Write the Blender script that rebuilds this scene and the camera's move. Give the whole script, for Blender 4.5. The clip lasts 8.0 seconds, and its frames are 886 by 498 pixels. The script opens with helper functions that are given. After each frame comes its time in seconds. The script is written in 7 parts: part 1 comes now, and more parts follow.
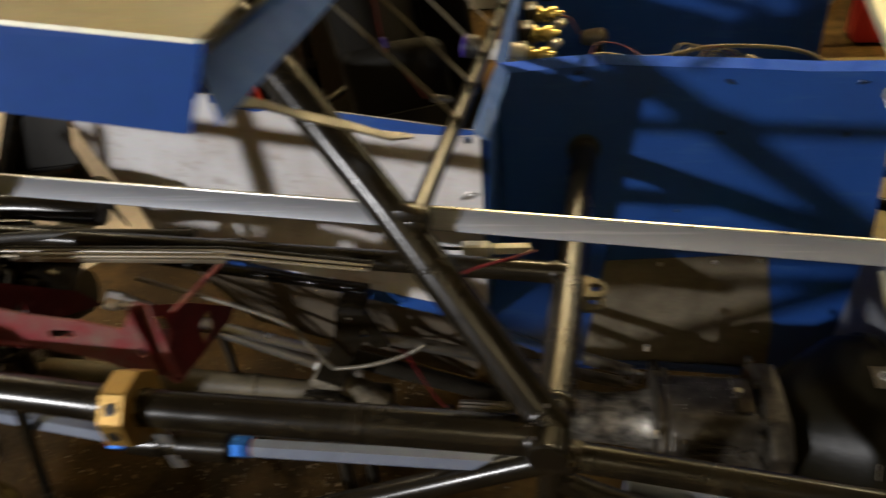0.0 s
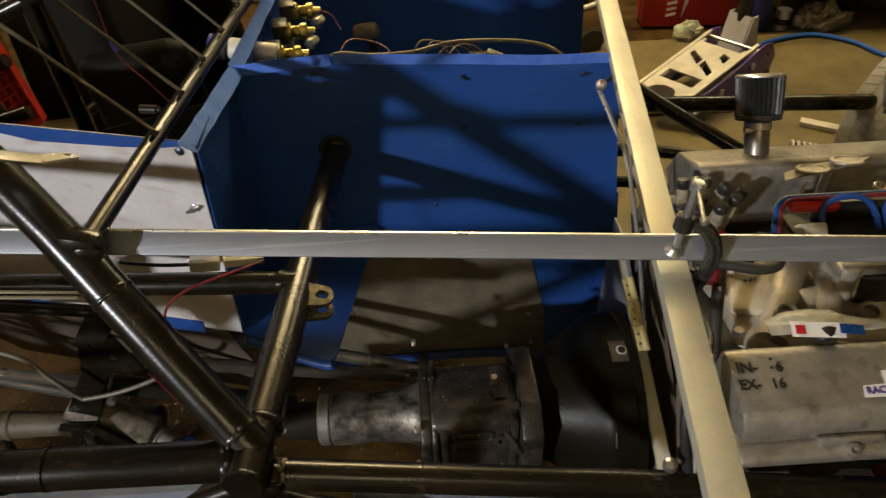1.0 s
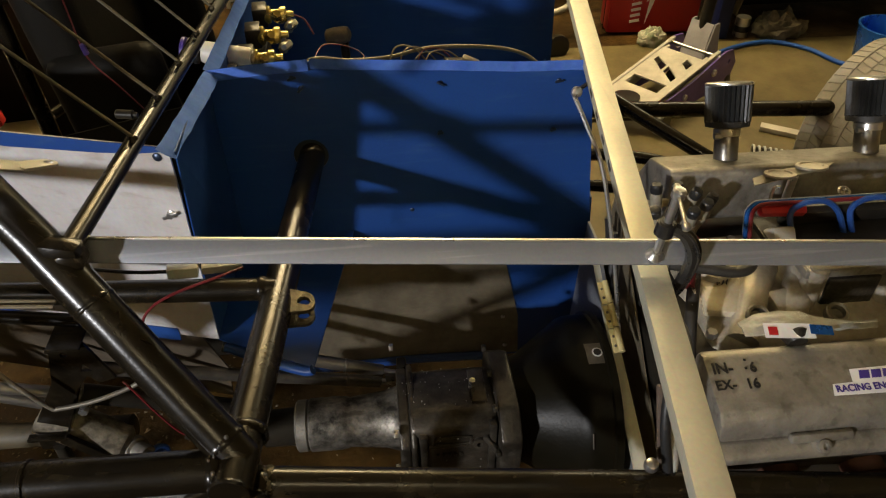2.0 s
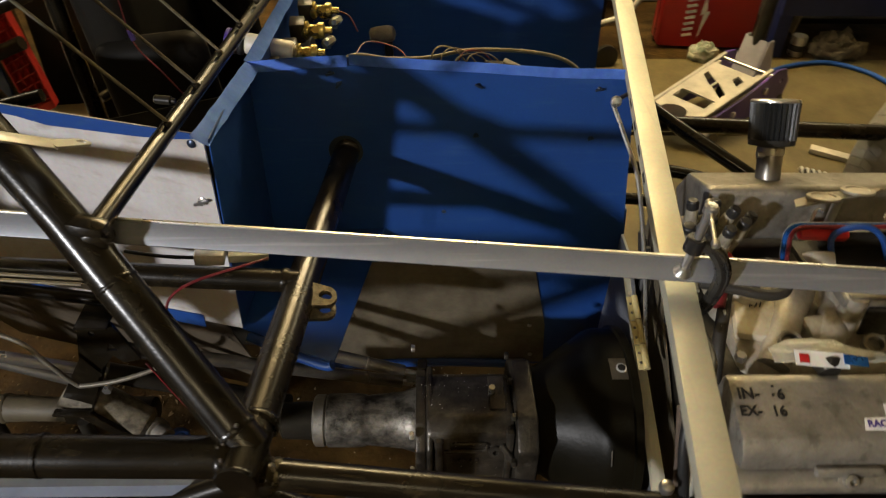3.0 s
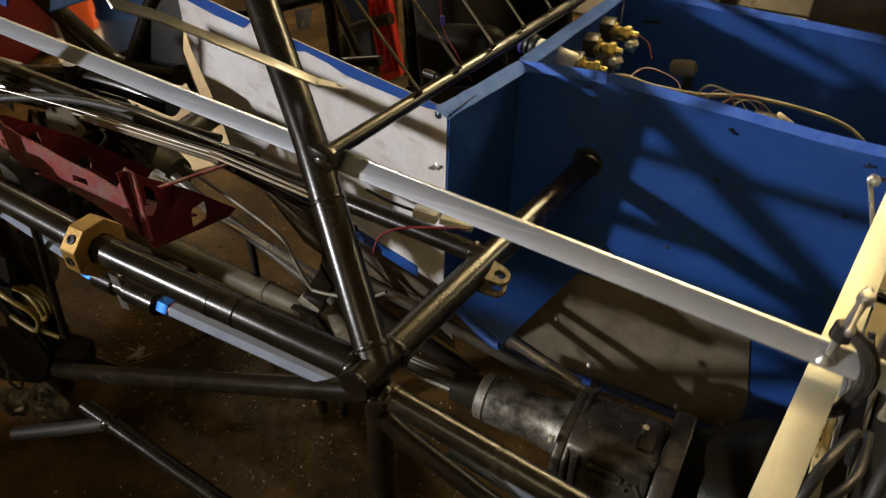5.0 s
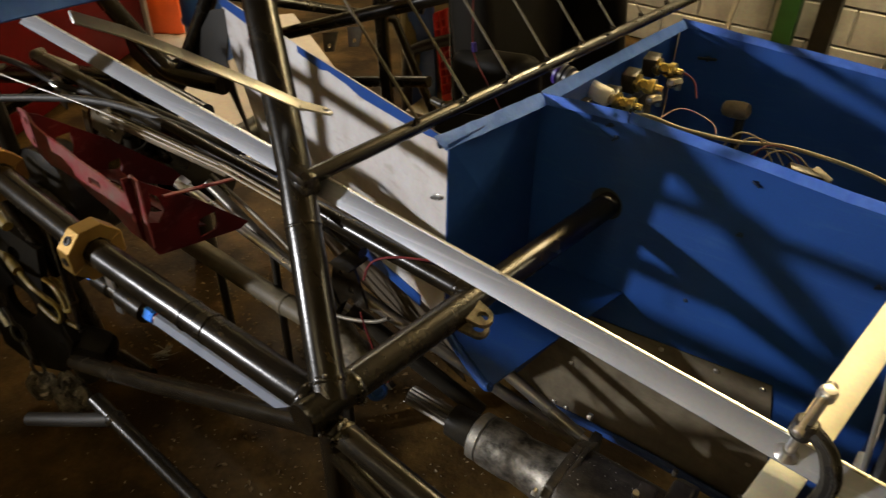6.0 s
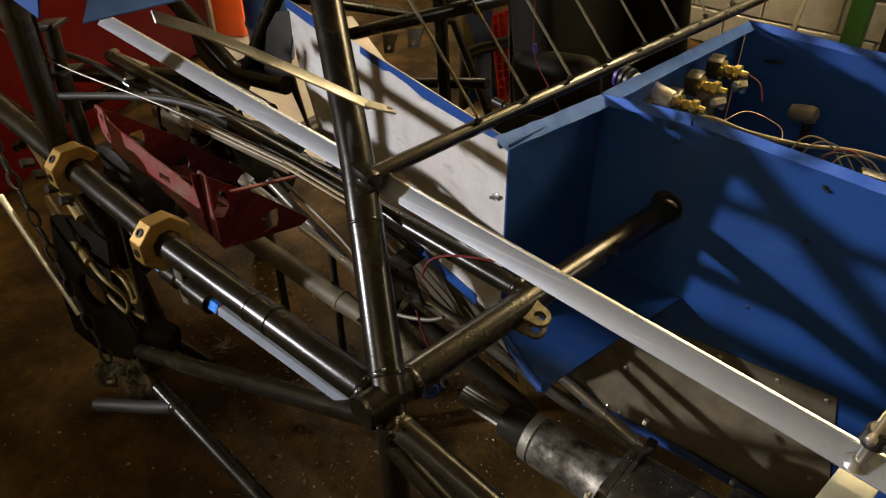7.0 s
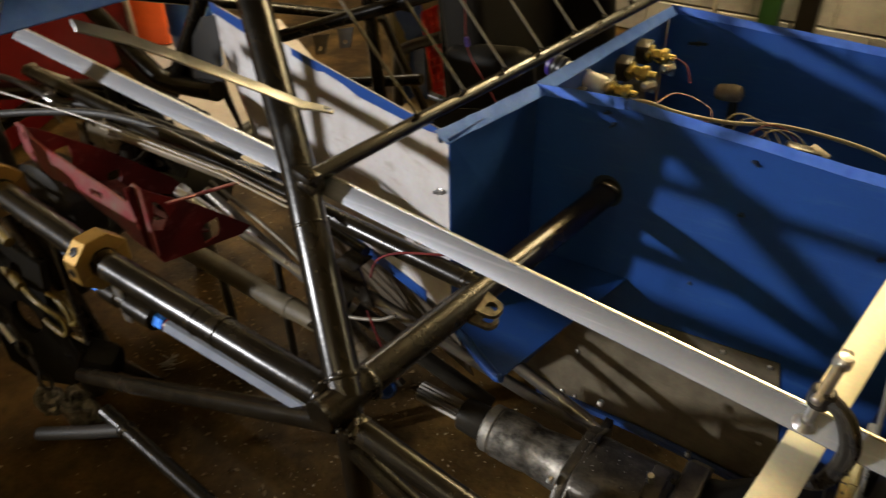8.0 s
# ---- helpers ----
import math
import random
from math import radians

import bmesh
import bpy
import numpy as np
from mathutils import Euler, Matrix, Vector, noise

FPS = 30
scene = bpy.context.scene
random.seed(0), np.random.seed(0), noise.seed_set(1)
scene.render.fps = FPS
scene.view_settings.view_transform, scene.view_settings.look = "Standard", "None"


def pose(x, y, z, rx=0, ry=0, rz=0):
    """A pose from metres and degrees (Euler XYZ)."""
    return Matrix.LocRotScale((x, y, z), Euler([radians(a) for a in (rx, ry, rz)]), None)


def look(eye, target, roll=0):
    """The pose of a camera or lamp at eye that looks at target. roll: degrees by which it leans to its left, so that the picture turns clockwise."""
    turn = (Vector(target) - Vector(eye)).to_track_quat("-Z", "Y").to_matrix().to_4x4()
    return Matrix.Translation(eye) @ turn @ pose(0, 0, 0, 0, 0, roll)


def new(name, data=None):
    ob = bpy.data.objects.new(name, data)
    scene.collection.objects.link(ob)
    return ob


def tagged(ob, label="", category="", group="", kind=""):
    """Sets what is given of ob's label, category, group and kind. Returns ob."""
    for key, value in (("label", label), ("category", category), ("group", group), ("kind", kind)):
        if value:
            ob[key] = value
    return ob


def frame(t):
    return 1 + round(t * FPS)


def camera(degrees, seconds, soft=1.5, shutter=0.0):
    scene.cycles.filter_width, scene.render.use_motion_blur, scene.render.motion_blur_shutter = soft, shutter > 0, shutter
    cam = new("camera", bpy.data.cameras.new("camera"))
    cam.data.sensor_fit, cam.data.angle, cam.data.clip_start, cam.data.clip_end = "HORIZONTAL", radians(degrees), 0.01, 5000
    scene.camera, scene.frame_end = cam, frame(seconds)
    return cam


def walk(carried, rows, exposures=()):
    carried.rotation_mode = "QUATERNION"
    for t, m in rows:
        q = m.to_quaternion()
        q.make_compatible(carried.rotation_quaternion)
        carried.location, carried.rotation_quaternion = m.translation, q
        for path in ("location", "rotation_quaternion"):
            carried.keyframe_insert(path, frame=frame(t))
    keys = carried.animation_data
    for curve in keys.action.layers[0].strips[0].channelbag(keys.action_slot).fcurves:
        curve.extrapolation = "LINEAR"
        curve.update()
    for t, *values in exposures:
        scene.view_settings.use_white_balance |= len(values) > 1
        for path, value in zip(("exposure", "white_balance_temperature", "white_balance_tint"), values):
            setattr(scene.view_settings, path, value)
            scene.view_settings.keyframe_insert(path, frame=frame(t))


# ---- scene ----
cam = camera(63.5, 8.0, soft=1.15, shutter=0.7)
ROWS = [
    (0, 0.0000, 0.0000, 1.5000, 52.475, 4.636, 7.585),
    (0.5, 0.1332, 0.0333, 1.4975, 51.319, 2.889, 0.884),
    (1, 0.2171, 0.0422, 1.5008, 50.842, 1.641, -3.360),
    (2.3, 0.1809, 0.0415, 1.5100, 51.068, -0.057, -5.899),
    (2.5, 0.1780, 0.0362, 1.5099, 51.177, -0.269, -5.039),
    (3, 0.2096, 0.0469, 1.4999, 51.336, -0.841, -1.216),
    (3.5, 0.3652, 0.0756, 1.4965, 51.630, -0.989, 5.434),
    (4, 0.3837, 0.0341, 1.5086, 51.749, -1.495, 13.007),
    (4.5, 0.3644, -0.0262, 1.5028, 52.012, -1.346, 21.147),
    (4.7, 0.3721, -0.0266, 1.5085, 52.247, -0.827, 24.736),
    (5.8, 0.5143, 0.1260, 1.5193, 53.806, -1.011, 35.767),
    (6, 0.5113, 0.1263, 1.5164, 53.983, -0.762, 37.236),
    (6.5, 0.5105, 0.1205, 1.5153, 54.174, -0.049, 40.022),
    (7, 0.5068, 0.1090, 1.5156, 54.219, 0.551, 41.190),
    (7.5, 0.5024, 0.1001, 1.5143, 54.162, 1.021, 40.086),
    (8, 0.5031, 0.1065, 1.5116, 53.971, 1.165, 35.295),
]
walk(cam, [(t, pose(*p)) for t, *p in ROWS], [(0.0, 0.18), (3.5, 0.24), (4.5, 0.34), (6.0, 0.46), (8.0, 0.54)])

# ---- world and lights ----
world = bpy.data.worlds.new("workshop_air")
scene.world = world
world.use_nodes = True
world.node_tree.nodes["Background"].inputs["Color"].default_value = (1.0, 0.86, 0.62, 1)
world.node_tree.nodes["Background"].inputs["Strength"].default_value = 0.10


def lamp(name, kind, at, target, energy, colour, size):
    data = bpy.data.lights.new(name, kind)
    data.energy, data.color = energy, colour
    if kind == "AREA":
        data.shape, data.size, data.size_y = "RECTANGLE", size[0], size[1]
    else:
        data.shadow_soft_size = size[0]
    if kind == "SPOT":
        data.spot_size, data.spot_blend = radians(27.5), 0.5
    ob = new(name, data)
    ob.matrix_world = look(at, target)
    return ob


lamp("work_light", "SPOT", (-3.48, -2.98, 2.12), (0.14, 1.12, 0.95), 850, (0.98, 0.97, 0.98), (0.115,))
lamp("ceiling_tube_light", "AREA", (0.3, 3.6, 2.85), (0.3, 3.5, 0), 60, (1.0, 0.83, 0.50), (1.3, 0.14))
lamp("ceiling_tube_light", "AREA", (2.6, 3.95, 2.6), (2.6, 3.5, 0), 30, (1.0, 0.83, 0.50), (1.3, 0.14))
lamp("ceiling_tube_light", "AREA", (-3.5, 3.2, 2.9), (-3.5, 3.1, 0), 26, (1.0, 0.88, 0.68), (1.5, 0.14))

# the bare tubes shine on the ceiling as well; the third is added fill
lamp("ceiling_fill_glow", "AREA", (0.3, 3.6, 2.90), (0.3, 3.5, 4.0), 112, (1.0, 0.80, 0.50), (1.3, 0.14))
lamp("ceiling_fill_glow", "AREA", (-3.5, 3.2, 2.95), (-3.5, 3.1, 4.0), 14, (1.0, 0.86, 0.62), (1.5, 0.14))
# unseen fill behind the camera, with no tube of its own, lifts the shadows
lamp("ceiling_fill_glow", "AREA", (0.4, -2.2, 2.90), (0.4, -2.2, 4.0), 36, (1.0, 0.92, 0.78), (1.3, 0.14))

# ---- materials ----
def material(name, colour, rough=0.5, metal=0.0, dirt=None, amount=0.3, scale=8.0, fine=120.0, bump=0.15,
             rough_var=0.12, coat=0.0, random_value=0.0, gloss=0.5, edge=(0.38, 0.72),
             scratch=None, dent=0.0):
    """Paint or metal with stains at a large scale, grain at a fine one, and a fine relief."""
    m = bpy.data.materials.new(name)
    m.use_nodes = True
    t = m.node_tree
    n, l = t.nodes, t.links
    b = n["Principled BSDF"]
    b.inputs["Metallic"].default_value = metal
    b.inputs["Specular IOR Level"].default_value = gloss
    b.inputs["Coat Weight"].default_value = coat
    b.inputs["Coat Roughness"].default_value = 0.15
    co = n.new("ShaderNodeTexCoord")
    big = n.new("ShaderNodeTexNoise")
    big.inputs["Scale"].default_value, big.inputs["Detail"].default_value = scale, 8
    big.inputs["Roughness"].default_value = 0.65
    small = n.new("ShaderNodeTexNoise")
    small.inputs["Scale"].default_value, small.inputs["Detail"].default_value = fine, 4
    for x in (big, small):
        l.new(co.outputs["Object"], x.inputs["Vector"])
    ramp = n.new("ShaderNodeValToRGB")
    ramp.color_ramp.elements[0].position, ramp.color_ramp.elements[1].position = edge
    l.new(big.outputs["Fac"], ramp.inputs["Fac"])
    mix = n.new("ShaderNodeMix")
    mix.data_type = "RGBA"
    mix.inputs["A"].default_value = (*colour, 1)
    d = dirt or tuple(c * 0.45 for c in colour)
    mix.inputs["B"].default_value = (*d, 1)
    mul = n.new("ShaderNodeMath")
    mul.operation = "MULTIPLY"
    mul.inputs[1].default_value = amount
    l.new(ramp.outputs["Color"], mul.inputs[0])
    l.new(mul.outputs[0], mix.inputs["Factor"])
    base = mix.outputs["Result"]
    if scratch:
        stretch, strength, shade = scratch
        mp = n.new("ShaderNodeMapping")
        mp.inputs["Scale"].default_value = stretch
        mp.inputs["Rotation"].default_value = (0.2, 0.3, 0.15)
        lines = n.new("ShaderNodeTexNoise")
        lines.inputs["Scale"].default_value, lines.inputs["Detail"].default_value = 1.0, 6
        marks = n.new("ShaderNodeValToRGB")
        marks.color_ramp.elements[0].position, marks.color_ramp.elements[1].position = 0.57, 0.70
        rub = n.new("ShaderNodeMix")
        rub.data_type = "RGBA"
        rub.inputs["B"].default_value = (*shade, 1)
        times = n.new("ShaderNodeMath")
        times.operation = "MULTIPLY"
        times.inputs[1].default_value = strength
        l.new(co.outputs["Object"], mp.inputs["Vector"])
        l.new(mp.outputs["Vector"], lines.inputs["Vector"])
        l.new(lines.outputs["Fac"], marks.inputs["Fac"])
        l.new(marks.outputs["Color"], times.inputs[0])
        l.new(times.outputs[0], rub.inputs["Factor"])
        l.new(base, rub.inputs["A"])
        base = rub.outputs["Result"]
    grain = n.new("ShaderNodeMix")
    grain.data_type, grain.blend_type = "RGBA", "MULTIPLY"
    grain.inputs["Factor"].default_value = 0.25
    l.new(base, grain.inputs["A"])
    l.new(small.outputs["Color"], grain.inputs["B"])
    out = grain.outputs["Result"]
    bright = n.new("ShaderNodeHueSaturation")
    bright.inputs["Value"].default_value = 1.12
    if random_value:
        info = n.new("ShaderNodeObjectInfo")
        rng = n.new("ShaderNodeMapRange")
        rng.inputs["To Min"].default_value, rng.inputs["To Max"].default_value = 1.12 - random_value, 1.12 + random_value
        l.new(info.outputs["Random"], rng.inputs["Value"])
        l.new(rng.outputs["Result"], bright.inputs["Value"])
    l.new(out, bright.inputs["Color"])
    l.new(bright.outputs["Color"], b.inputs["Base Color"])
    r = n.new("ShaderNodeMapRange")
    r.inputs["To Min"].default_value, r.inputs["To Max"].default_value = max(rough - rough_var, 0.03), min(rough + rough_var, 1)
    l.new(big.outputs["Fac"], r.inputs["Value"])
    l.new(r.outputs["Result"], b.inputs["Roughness"])
    bp = n.new("ShaderNodeBump")
    bp.inputs["Strength"].default_value, bp.inputs["Distance"].default_value = bump, 0.002
    l.new(small.outputs["Fac"], bp.inputs["Height"])
    if dent:
        soft = n.new("ShaderNodeTexNoise")
        soft.inputs["Scale"].default_value, soft.inputs["Detail"].default_value = 6.0, 2
        l.new(co.outputs["Object"], soft.inputs["Vector"])
        wave = n.new("ShaderNodeBump")
        wave.inputs["Strength"].default_value, wave.inputs["Distance"].default_value = dent, 0.02
        l.new(soft.outputs["Fac"], wave.inputs["Height"])
        l.new(wave.outputs["Normal"], bp.inputs["Normal"])
    l.new(bp.outputs["Normal"], b.inputs["Normal"])
    return m


BLACK = material("black_gloss_paint", (0.0065, 0.0050, 0.0030), 0.25, 0.0, (0.020, 0.0145, 0.007), 0.5, 12, 260, 0.08, 0.12, gloss=0.36, scratch=((30, 120, 30), 0.35, (0.042, 0.032, 0.016)), dent=0.12)
WELD = material("dark_weld_steel", (0.11, 0.098, 0.072), 0.38, 0.8, (0.03, 0.026, 0.018), 0.8, 60, 250, 0.6)
ALU = material("mill_finish_aluminium", (0.25, 0.26, 0.285), 0.54, 0.55, (0.23, 0.24, 0.26), 0.45, 9, 260, 0.05, scratch=((3, 160, 160), 0.55, (0.40, 0.41, 0.44)))
ALU_BRIGHT = material("bright_aluminium", (0.60, 0.59, 0.47), 0.56, 0.55, (0.42, 0.40, 0.36), 0.35, 14, 200, 0.06, scratch=((90, 4, 90), 0.4, (0.46, 0.44, 0.37)), dent=0.03)
PLATE = material("dull_sheet_aluminium", (0.235, 0.198, 0.135), 0.45, 0.35, (0.075, 0.060, 0.040), 0.7, 9, 140, 0.12, edge=(0.36, 0.64), scratch=((12, 40, 70), 0.5, (0.13, 0.105, 0.068)), dent=0.10)
BLUE = material("blue_powder_coat", (0.014, 0.060, 0.25), 0.38, 0.0, (0.006, 0.030, 0.14), 0.35, 7, 220, 0.05, coat=0.1, scratch=((9, 40, 60), 0.5, (0.034, 0.090, 0.25)), dent=0.07)
TAPE = material("blue_protective_film", (0.085, 0.18, 0.58), 0.5, 0.0, (0.035, 0.10, 0.42), 0.7, 26, 90, 0.25, gloss=0.05, dent=0.2)
WHITE = material("scuffed_white_panel", (0.58, 0.57, 0.57), 0.40, 0.0, (0.34, 0.27, 0.22), 0.7, 7, 160, 0.06, scratch=((14, 14, 50), 0.5, (0.30, 0.24, 0.19)), dent=0.06)
CAST = material("cast_aluminium", (0.32, 0.30, 0.26), 0.48, 0.6, (0.11, 0.095, 0.07), 0.8, 14, 200, 0.3, scratch=((50, 50, 50), 0.5, (0.09, 0.075, 0.055)))
CASTWARM = material("dusty_cast_manifold", (0.50, 0.46, 0.38), 0.55, 0.5, (0.18, 0.15, 0.10), 0.7, 16, 160, 0.35)
IRON = material("oily_black_casting", (0.019, 0.0165, 0.0125), 0.33, 0.0, (0.035, 0.031, 0.024), 0.6, 16, 180, 0.14, 0.12, gloss=0.22)
GEAR = material("stained_gearbox_tail", (0.235, 0.215, 0.18), 0.50, 0.65, (0.020, 0.017, 0.012), 0.97, 26, 160, 0.45, 0.16, edge=(0.38, 0.62), scratch=((22, 60, 60), 0.7, (0.055, 0.048, 0.036)))
DULLSTEEL = material("dull_bare_steel", (0.22, 0.205, 0.18), 0.34, 0.75, (0.07, 0.06, 0.045), 0.6, 18, 200, 0.12, scratch=((6, 60, 60), 0.5, (0.12, 0.10, 0.075)))
CASEMETAL = material("oil_stained_casting_and_shade", (0.070, 0.060, 0.046), 0.33, 0.40, (0.012, 0.010, 0.007), 0.85, 16, 190, 0.4, 0.14, gloss=0.45, edge=(0.38, 0.62), scratch=((35, 50, 50), 0.5, (0.11, 0.098, 0.078)))
FLOOR = material("oily_concrete", (0.115, 0.066, 0.019), 0.5, 0.0, (0.018, 0.0100, 0.0033), 0.92, 4.5, 70, 1.0, 0.25, edge=(0.30, 0.58), gloss=0.12, scratch=((26, 31, 26), 0.6, (0.034, 0.019, 0.006)))
RED = material("red_painted_plate", (0.080, 0.0032, 0.0034), 0.45, 0.0, (0.030, 0.003, 0.003), 0.6, 14, 180, 0.1, gloss=0.2, scratch=((30, 34, 60), 0.35, (0.20, 0.075, 0.07)))
GOLD = material("gold_anodised_clamp", (0.34, 0.205, 0.050), 0.36, 0.6, (0.18, 0.095, 0.022), 0.5, 26, 200, 0.15)
BRASS = material("brass_fitting", (0.66, 0.54, 0.20), 0.28, 0.9, (0.3, 0.2, 0.06), 0.4, 30, 200, 0.1)
STEEL = material("zinc_steel", (0.62, 0.61, 0.58), 0.30, 0.9, (0.25, 0.23, 0.2), 0.4, 30, 200, 0.15)
RUBBER = material("black_rubber", (0.019, 0.0175, 0.015), 0.6, 0.0, (0.04, 0.035, 0.03), 0.4, 16, 160, 0.3)
TYRE = material("dusty_tyre_rubber", (0.27, 0.255, 0.23), 0.75, 0.0, (0.18, 0.17, 0.145), 0.6, 10, 120, 0.5)
BLOCK = material("grey_concrete_block", (0.42, 0.41, 0.38), 0.85, 0.0, (0.14, 0.13, 0.12), 0.5, 6, 80, 0.6, random_value=0.1)
# pale warm cream chosen for the fill that it reflects
BOUNCE_CREAM = material("cream_bounce_surface", (0.78, 0.68, 0.46), 0.7, 0.0, (0.60, 0.50, 0.32), 0.5, 2, 40, 0.2)
PURPLE = material("purple_jack_paint", (0.11, 0.06, 0.30), 0.35, 0.0, (0.03, 0.02, 0.06), 0.4, 14, 180, 0.1)
PUMPCREAM = material("grimy_cream_enamel", (0.31, 0.275, 0.205), 0.42, 0.0, (0.035, 0.026, 0.015), 0.95, 18, 150, 0.25, edge=(0.36, 0.58))
GREY = material("cream_grey_paint", (0.50, 0.47, 0.40), 0.45, 0.0, (0.2, 0.18, 0.14), 0.5, 14, 180, 0.15)
ORANGE = material("orange_plastic", (0.85, 0.13, 0.02), 0.4, 0.0, (0.5, 0.08, 0.02), 0.3, 10, 150, 0.05)
REDPLASTIC = material("red_plastic", (0.42, 0.018, 0.02), 0.35, 0.0, (0.3, 0.02, 0.02), 0.4, 10, 150, 0.05)
GREEN = material("green_post_paint", (0.03, 0.13, 0.03), 0.45, 0.0, (0.02, 0.05, 0.02), 0.4, 10, 150, 0.05)
WIRE_RED = material("red_wire", (0.15, 0.012, 0.016), 0.4, bump=0.02)
WIRE_TAN = material("tan_hose", (0.25, 0.20, 0.115), 0.45, bump=0.05)
WIRE_WHITE = material("white_nylon_plug", (0.66, 0.63, 0.54), 0.45, bump=0.05)
WIRE_DARK = material("black_cable", (0.02, 0.02, 0.02), 0.4, bump=0.05)
BLUEFIT = material("blue_anodised_fitting", (0.03, 0.17, 0.62), 0.28, 0.7, bump=0.03)
PAPER = material("printed_plastic_bag", (0.40, 0.40, 0.36), 0.25, 0.0, (0.20, 0.19, 0.16), 0.6, 40, 120, 0.4)
STRAPALU = material("scuffed_strap_aluminium", (0.56, 0.55, 0.52), 0.45, 0.6, (0.36, 0.34, 0.30), 0.4, 20, 220, 0.08, scratch=((40, 8, 40), 0.4, (0.68, 0.67, 0.64)))
BOOTGREY = material("dusty_cast_link", (0.20, 0.18, 0.14), 0.5, 0.4, (0.07, 0.06, 0.045), 0.7, 24, 180, 0.25)
BELLBLACK = material("oily_black_bell_paint", (0.0060, 0.0052, 0.0028), 0.38, 0.0, (0.012, 0.0095, 0.005), 0.5, 9, 160, 0.16, 0.12, gloss=0.12, dent=0.05)
# dusty black lightened so that the bars show their reflected light
DUST_SHEEN_BLACK = material("dusty_black_with_sheen", (0.12, 0.105, 0.075), 0.35, 0.0, (0.02, 0.017, 0.012), 0.5, 30, 200, 0.1)
PADCREAM = material("oil_marked_cream_casting", (0.60, 0.53, 0.38), 0.55, 0.1, (0.24, 0.19, 0.11), 0.6, 20, 160, 0.3)
CLAMPBLACK = material("black_clamp_enamel", (0.016, 0.015, 0.014), 0.28, 0.0, (0.03, 0.027, 0.022), 0.4, 40, 240, 0.15, gloss=0.5)
INK = material("black_marker_ink", (0.01, 0.01, 0.01), 0.5, bump=0.0)
VIOLET = material("violet_print", (0.05, 0.03, 0.22), 0.4, bump=0.0)
LABEL = material("white_sticker_and_glint", (0.75, 0.75, 0.75), 0.35, bump=0.02)
# dull black of seat and hub, also the painted shade of the cockpit sheet
SHADE = material("dull_black_and_shade", (0.010, 0.0088, 0.0066), 0.5, 0.0, (0.009, 0.009, 0.009), 0.4, 8, 120, 0.2, gloss=0.05)

# white panel colour darkened to stand in for the tubes' shade
SHADED_WHITE = material("shaded_white_panel", (0.13, 0.105, 0.075), 0.45, 0.0, (0.025, 0.019, 0.012), 0.9, 7, 120, 0.1)
BLUESCREW = material("dark_blue_zinc_screw", (0.045, 0.06, 0.10), 0.35, 0.7, bump=0.02)

# lighter metal than the bar, for the tube light's glint on its edge
GLINT_EDGE = material("bright_edge_glint", (0.80, 0.79, 0.74), 0.30, 0.9, (0.55, 0.53, 0.48), 0.4, 20, 220, 0.05)
SCRAP = material("clear_grey_plastic", (0.30, 0.29, 0.27), 0.25, 0.0, (0.06, 0.05, 0.035), 0.8, 60, 120, 0.3)
GRIT = material("tan_floor_grit", (0.16, 0.105, 0.04), 0.8, 0.0, (0.04, 0.025, 0.01), 0.8, 30, 120, 0.3)
DECKBLUE = material("dull_blue_flange_film", (0.012, 0.052, 0.23), 0.55, 0.0, (0.006, 0.028, 0.14), 0.4, 9, 120, 0.1, gloss=0.08)
YZINC = material("yellow_zinc_hinge", (0.68, 0.58, 0.28), 0.45, 0.2, (0.36, 0.28, 0.12), 0.5, 40, 200, 0.2)
TABSTEEL = material("scaly_bare_steel", (0.25, 0.22, 0.155), 0.48, 0.5, (0.055, 0.047, 0.032), 0.9, 90, 320, 1.0)

# ---- mesh helpers ----
ORIGIN = {}


def thing(name, at, label, category, group="", kind=""):
    ob = new(name)
    ob.empty_display_size = 0.05
    ob.location = at
    ORIGIN[ob] = Vector(at)
    return tagged(ob, label, category, group, kind)


def part(name, bm, mat, parent, label="", smooth=True):
    """Link a bmesh (in world metres) as one mesh object under its thing or part."""
    me = bpy.data.meshes.new(name)
    o = ORIGIN[parent]
    bmesh.ops.translate(bm, vec=-o, verts=bm.verts)
    bm.normal_update()
    bm.to_mesh(me)
    bm.free()
    me.materials.append(mat)
    ob = new(name, me)
    ob.parent = parent
    ORIGIN[ob] = o
    if smooth:
        me.shade_smooth()
        me.set_sharp_from_angle(angle=radians(38))
    return tagged(ob, label)


def solo(name, bm, mat, label, category, group="", kind="", smooth=True):
    """A thing that is one mesh, its origin at the foot of its middle."""
    me = bpy.data.meshes.new(name)
    vs = [v.co for v in bm.verts]
    o = Vector(((min(v.x for v in vs) + max(v.x for v in vs)) / 2, (min(v.y for v in vs) + max(v.y for v in vs)) / 2, min(v.z for v in vs)))
    bmesh.ops.translate(bm, vec=-o, verts=bm.verts)
    bm.normal_update()
    bm.to_mesh(me)
    bm.free()
    me.materials.append(mat)
    ob = new(name, me)
    ob.location = o
    ORIGIN[ob] = o
    if smooth:
        me.shade_smooth()
        me.set_sharp_from_angle(angle=radians(38))
    return tagged(ob, label, category, group, kind)


def basis(axis, up=(0, 0, 1)):
    z = Vector(axis).normalized()
    u = Vector(up)
    if abs(z.dot(u.normalized())) > 0.98:
        u = Vector((1, 0, 0))
    x = u.cross(z).normalized()
    return x, z.cross(x), z


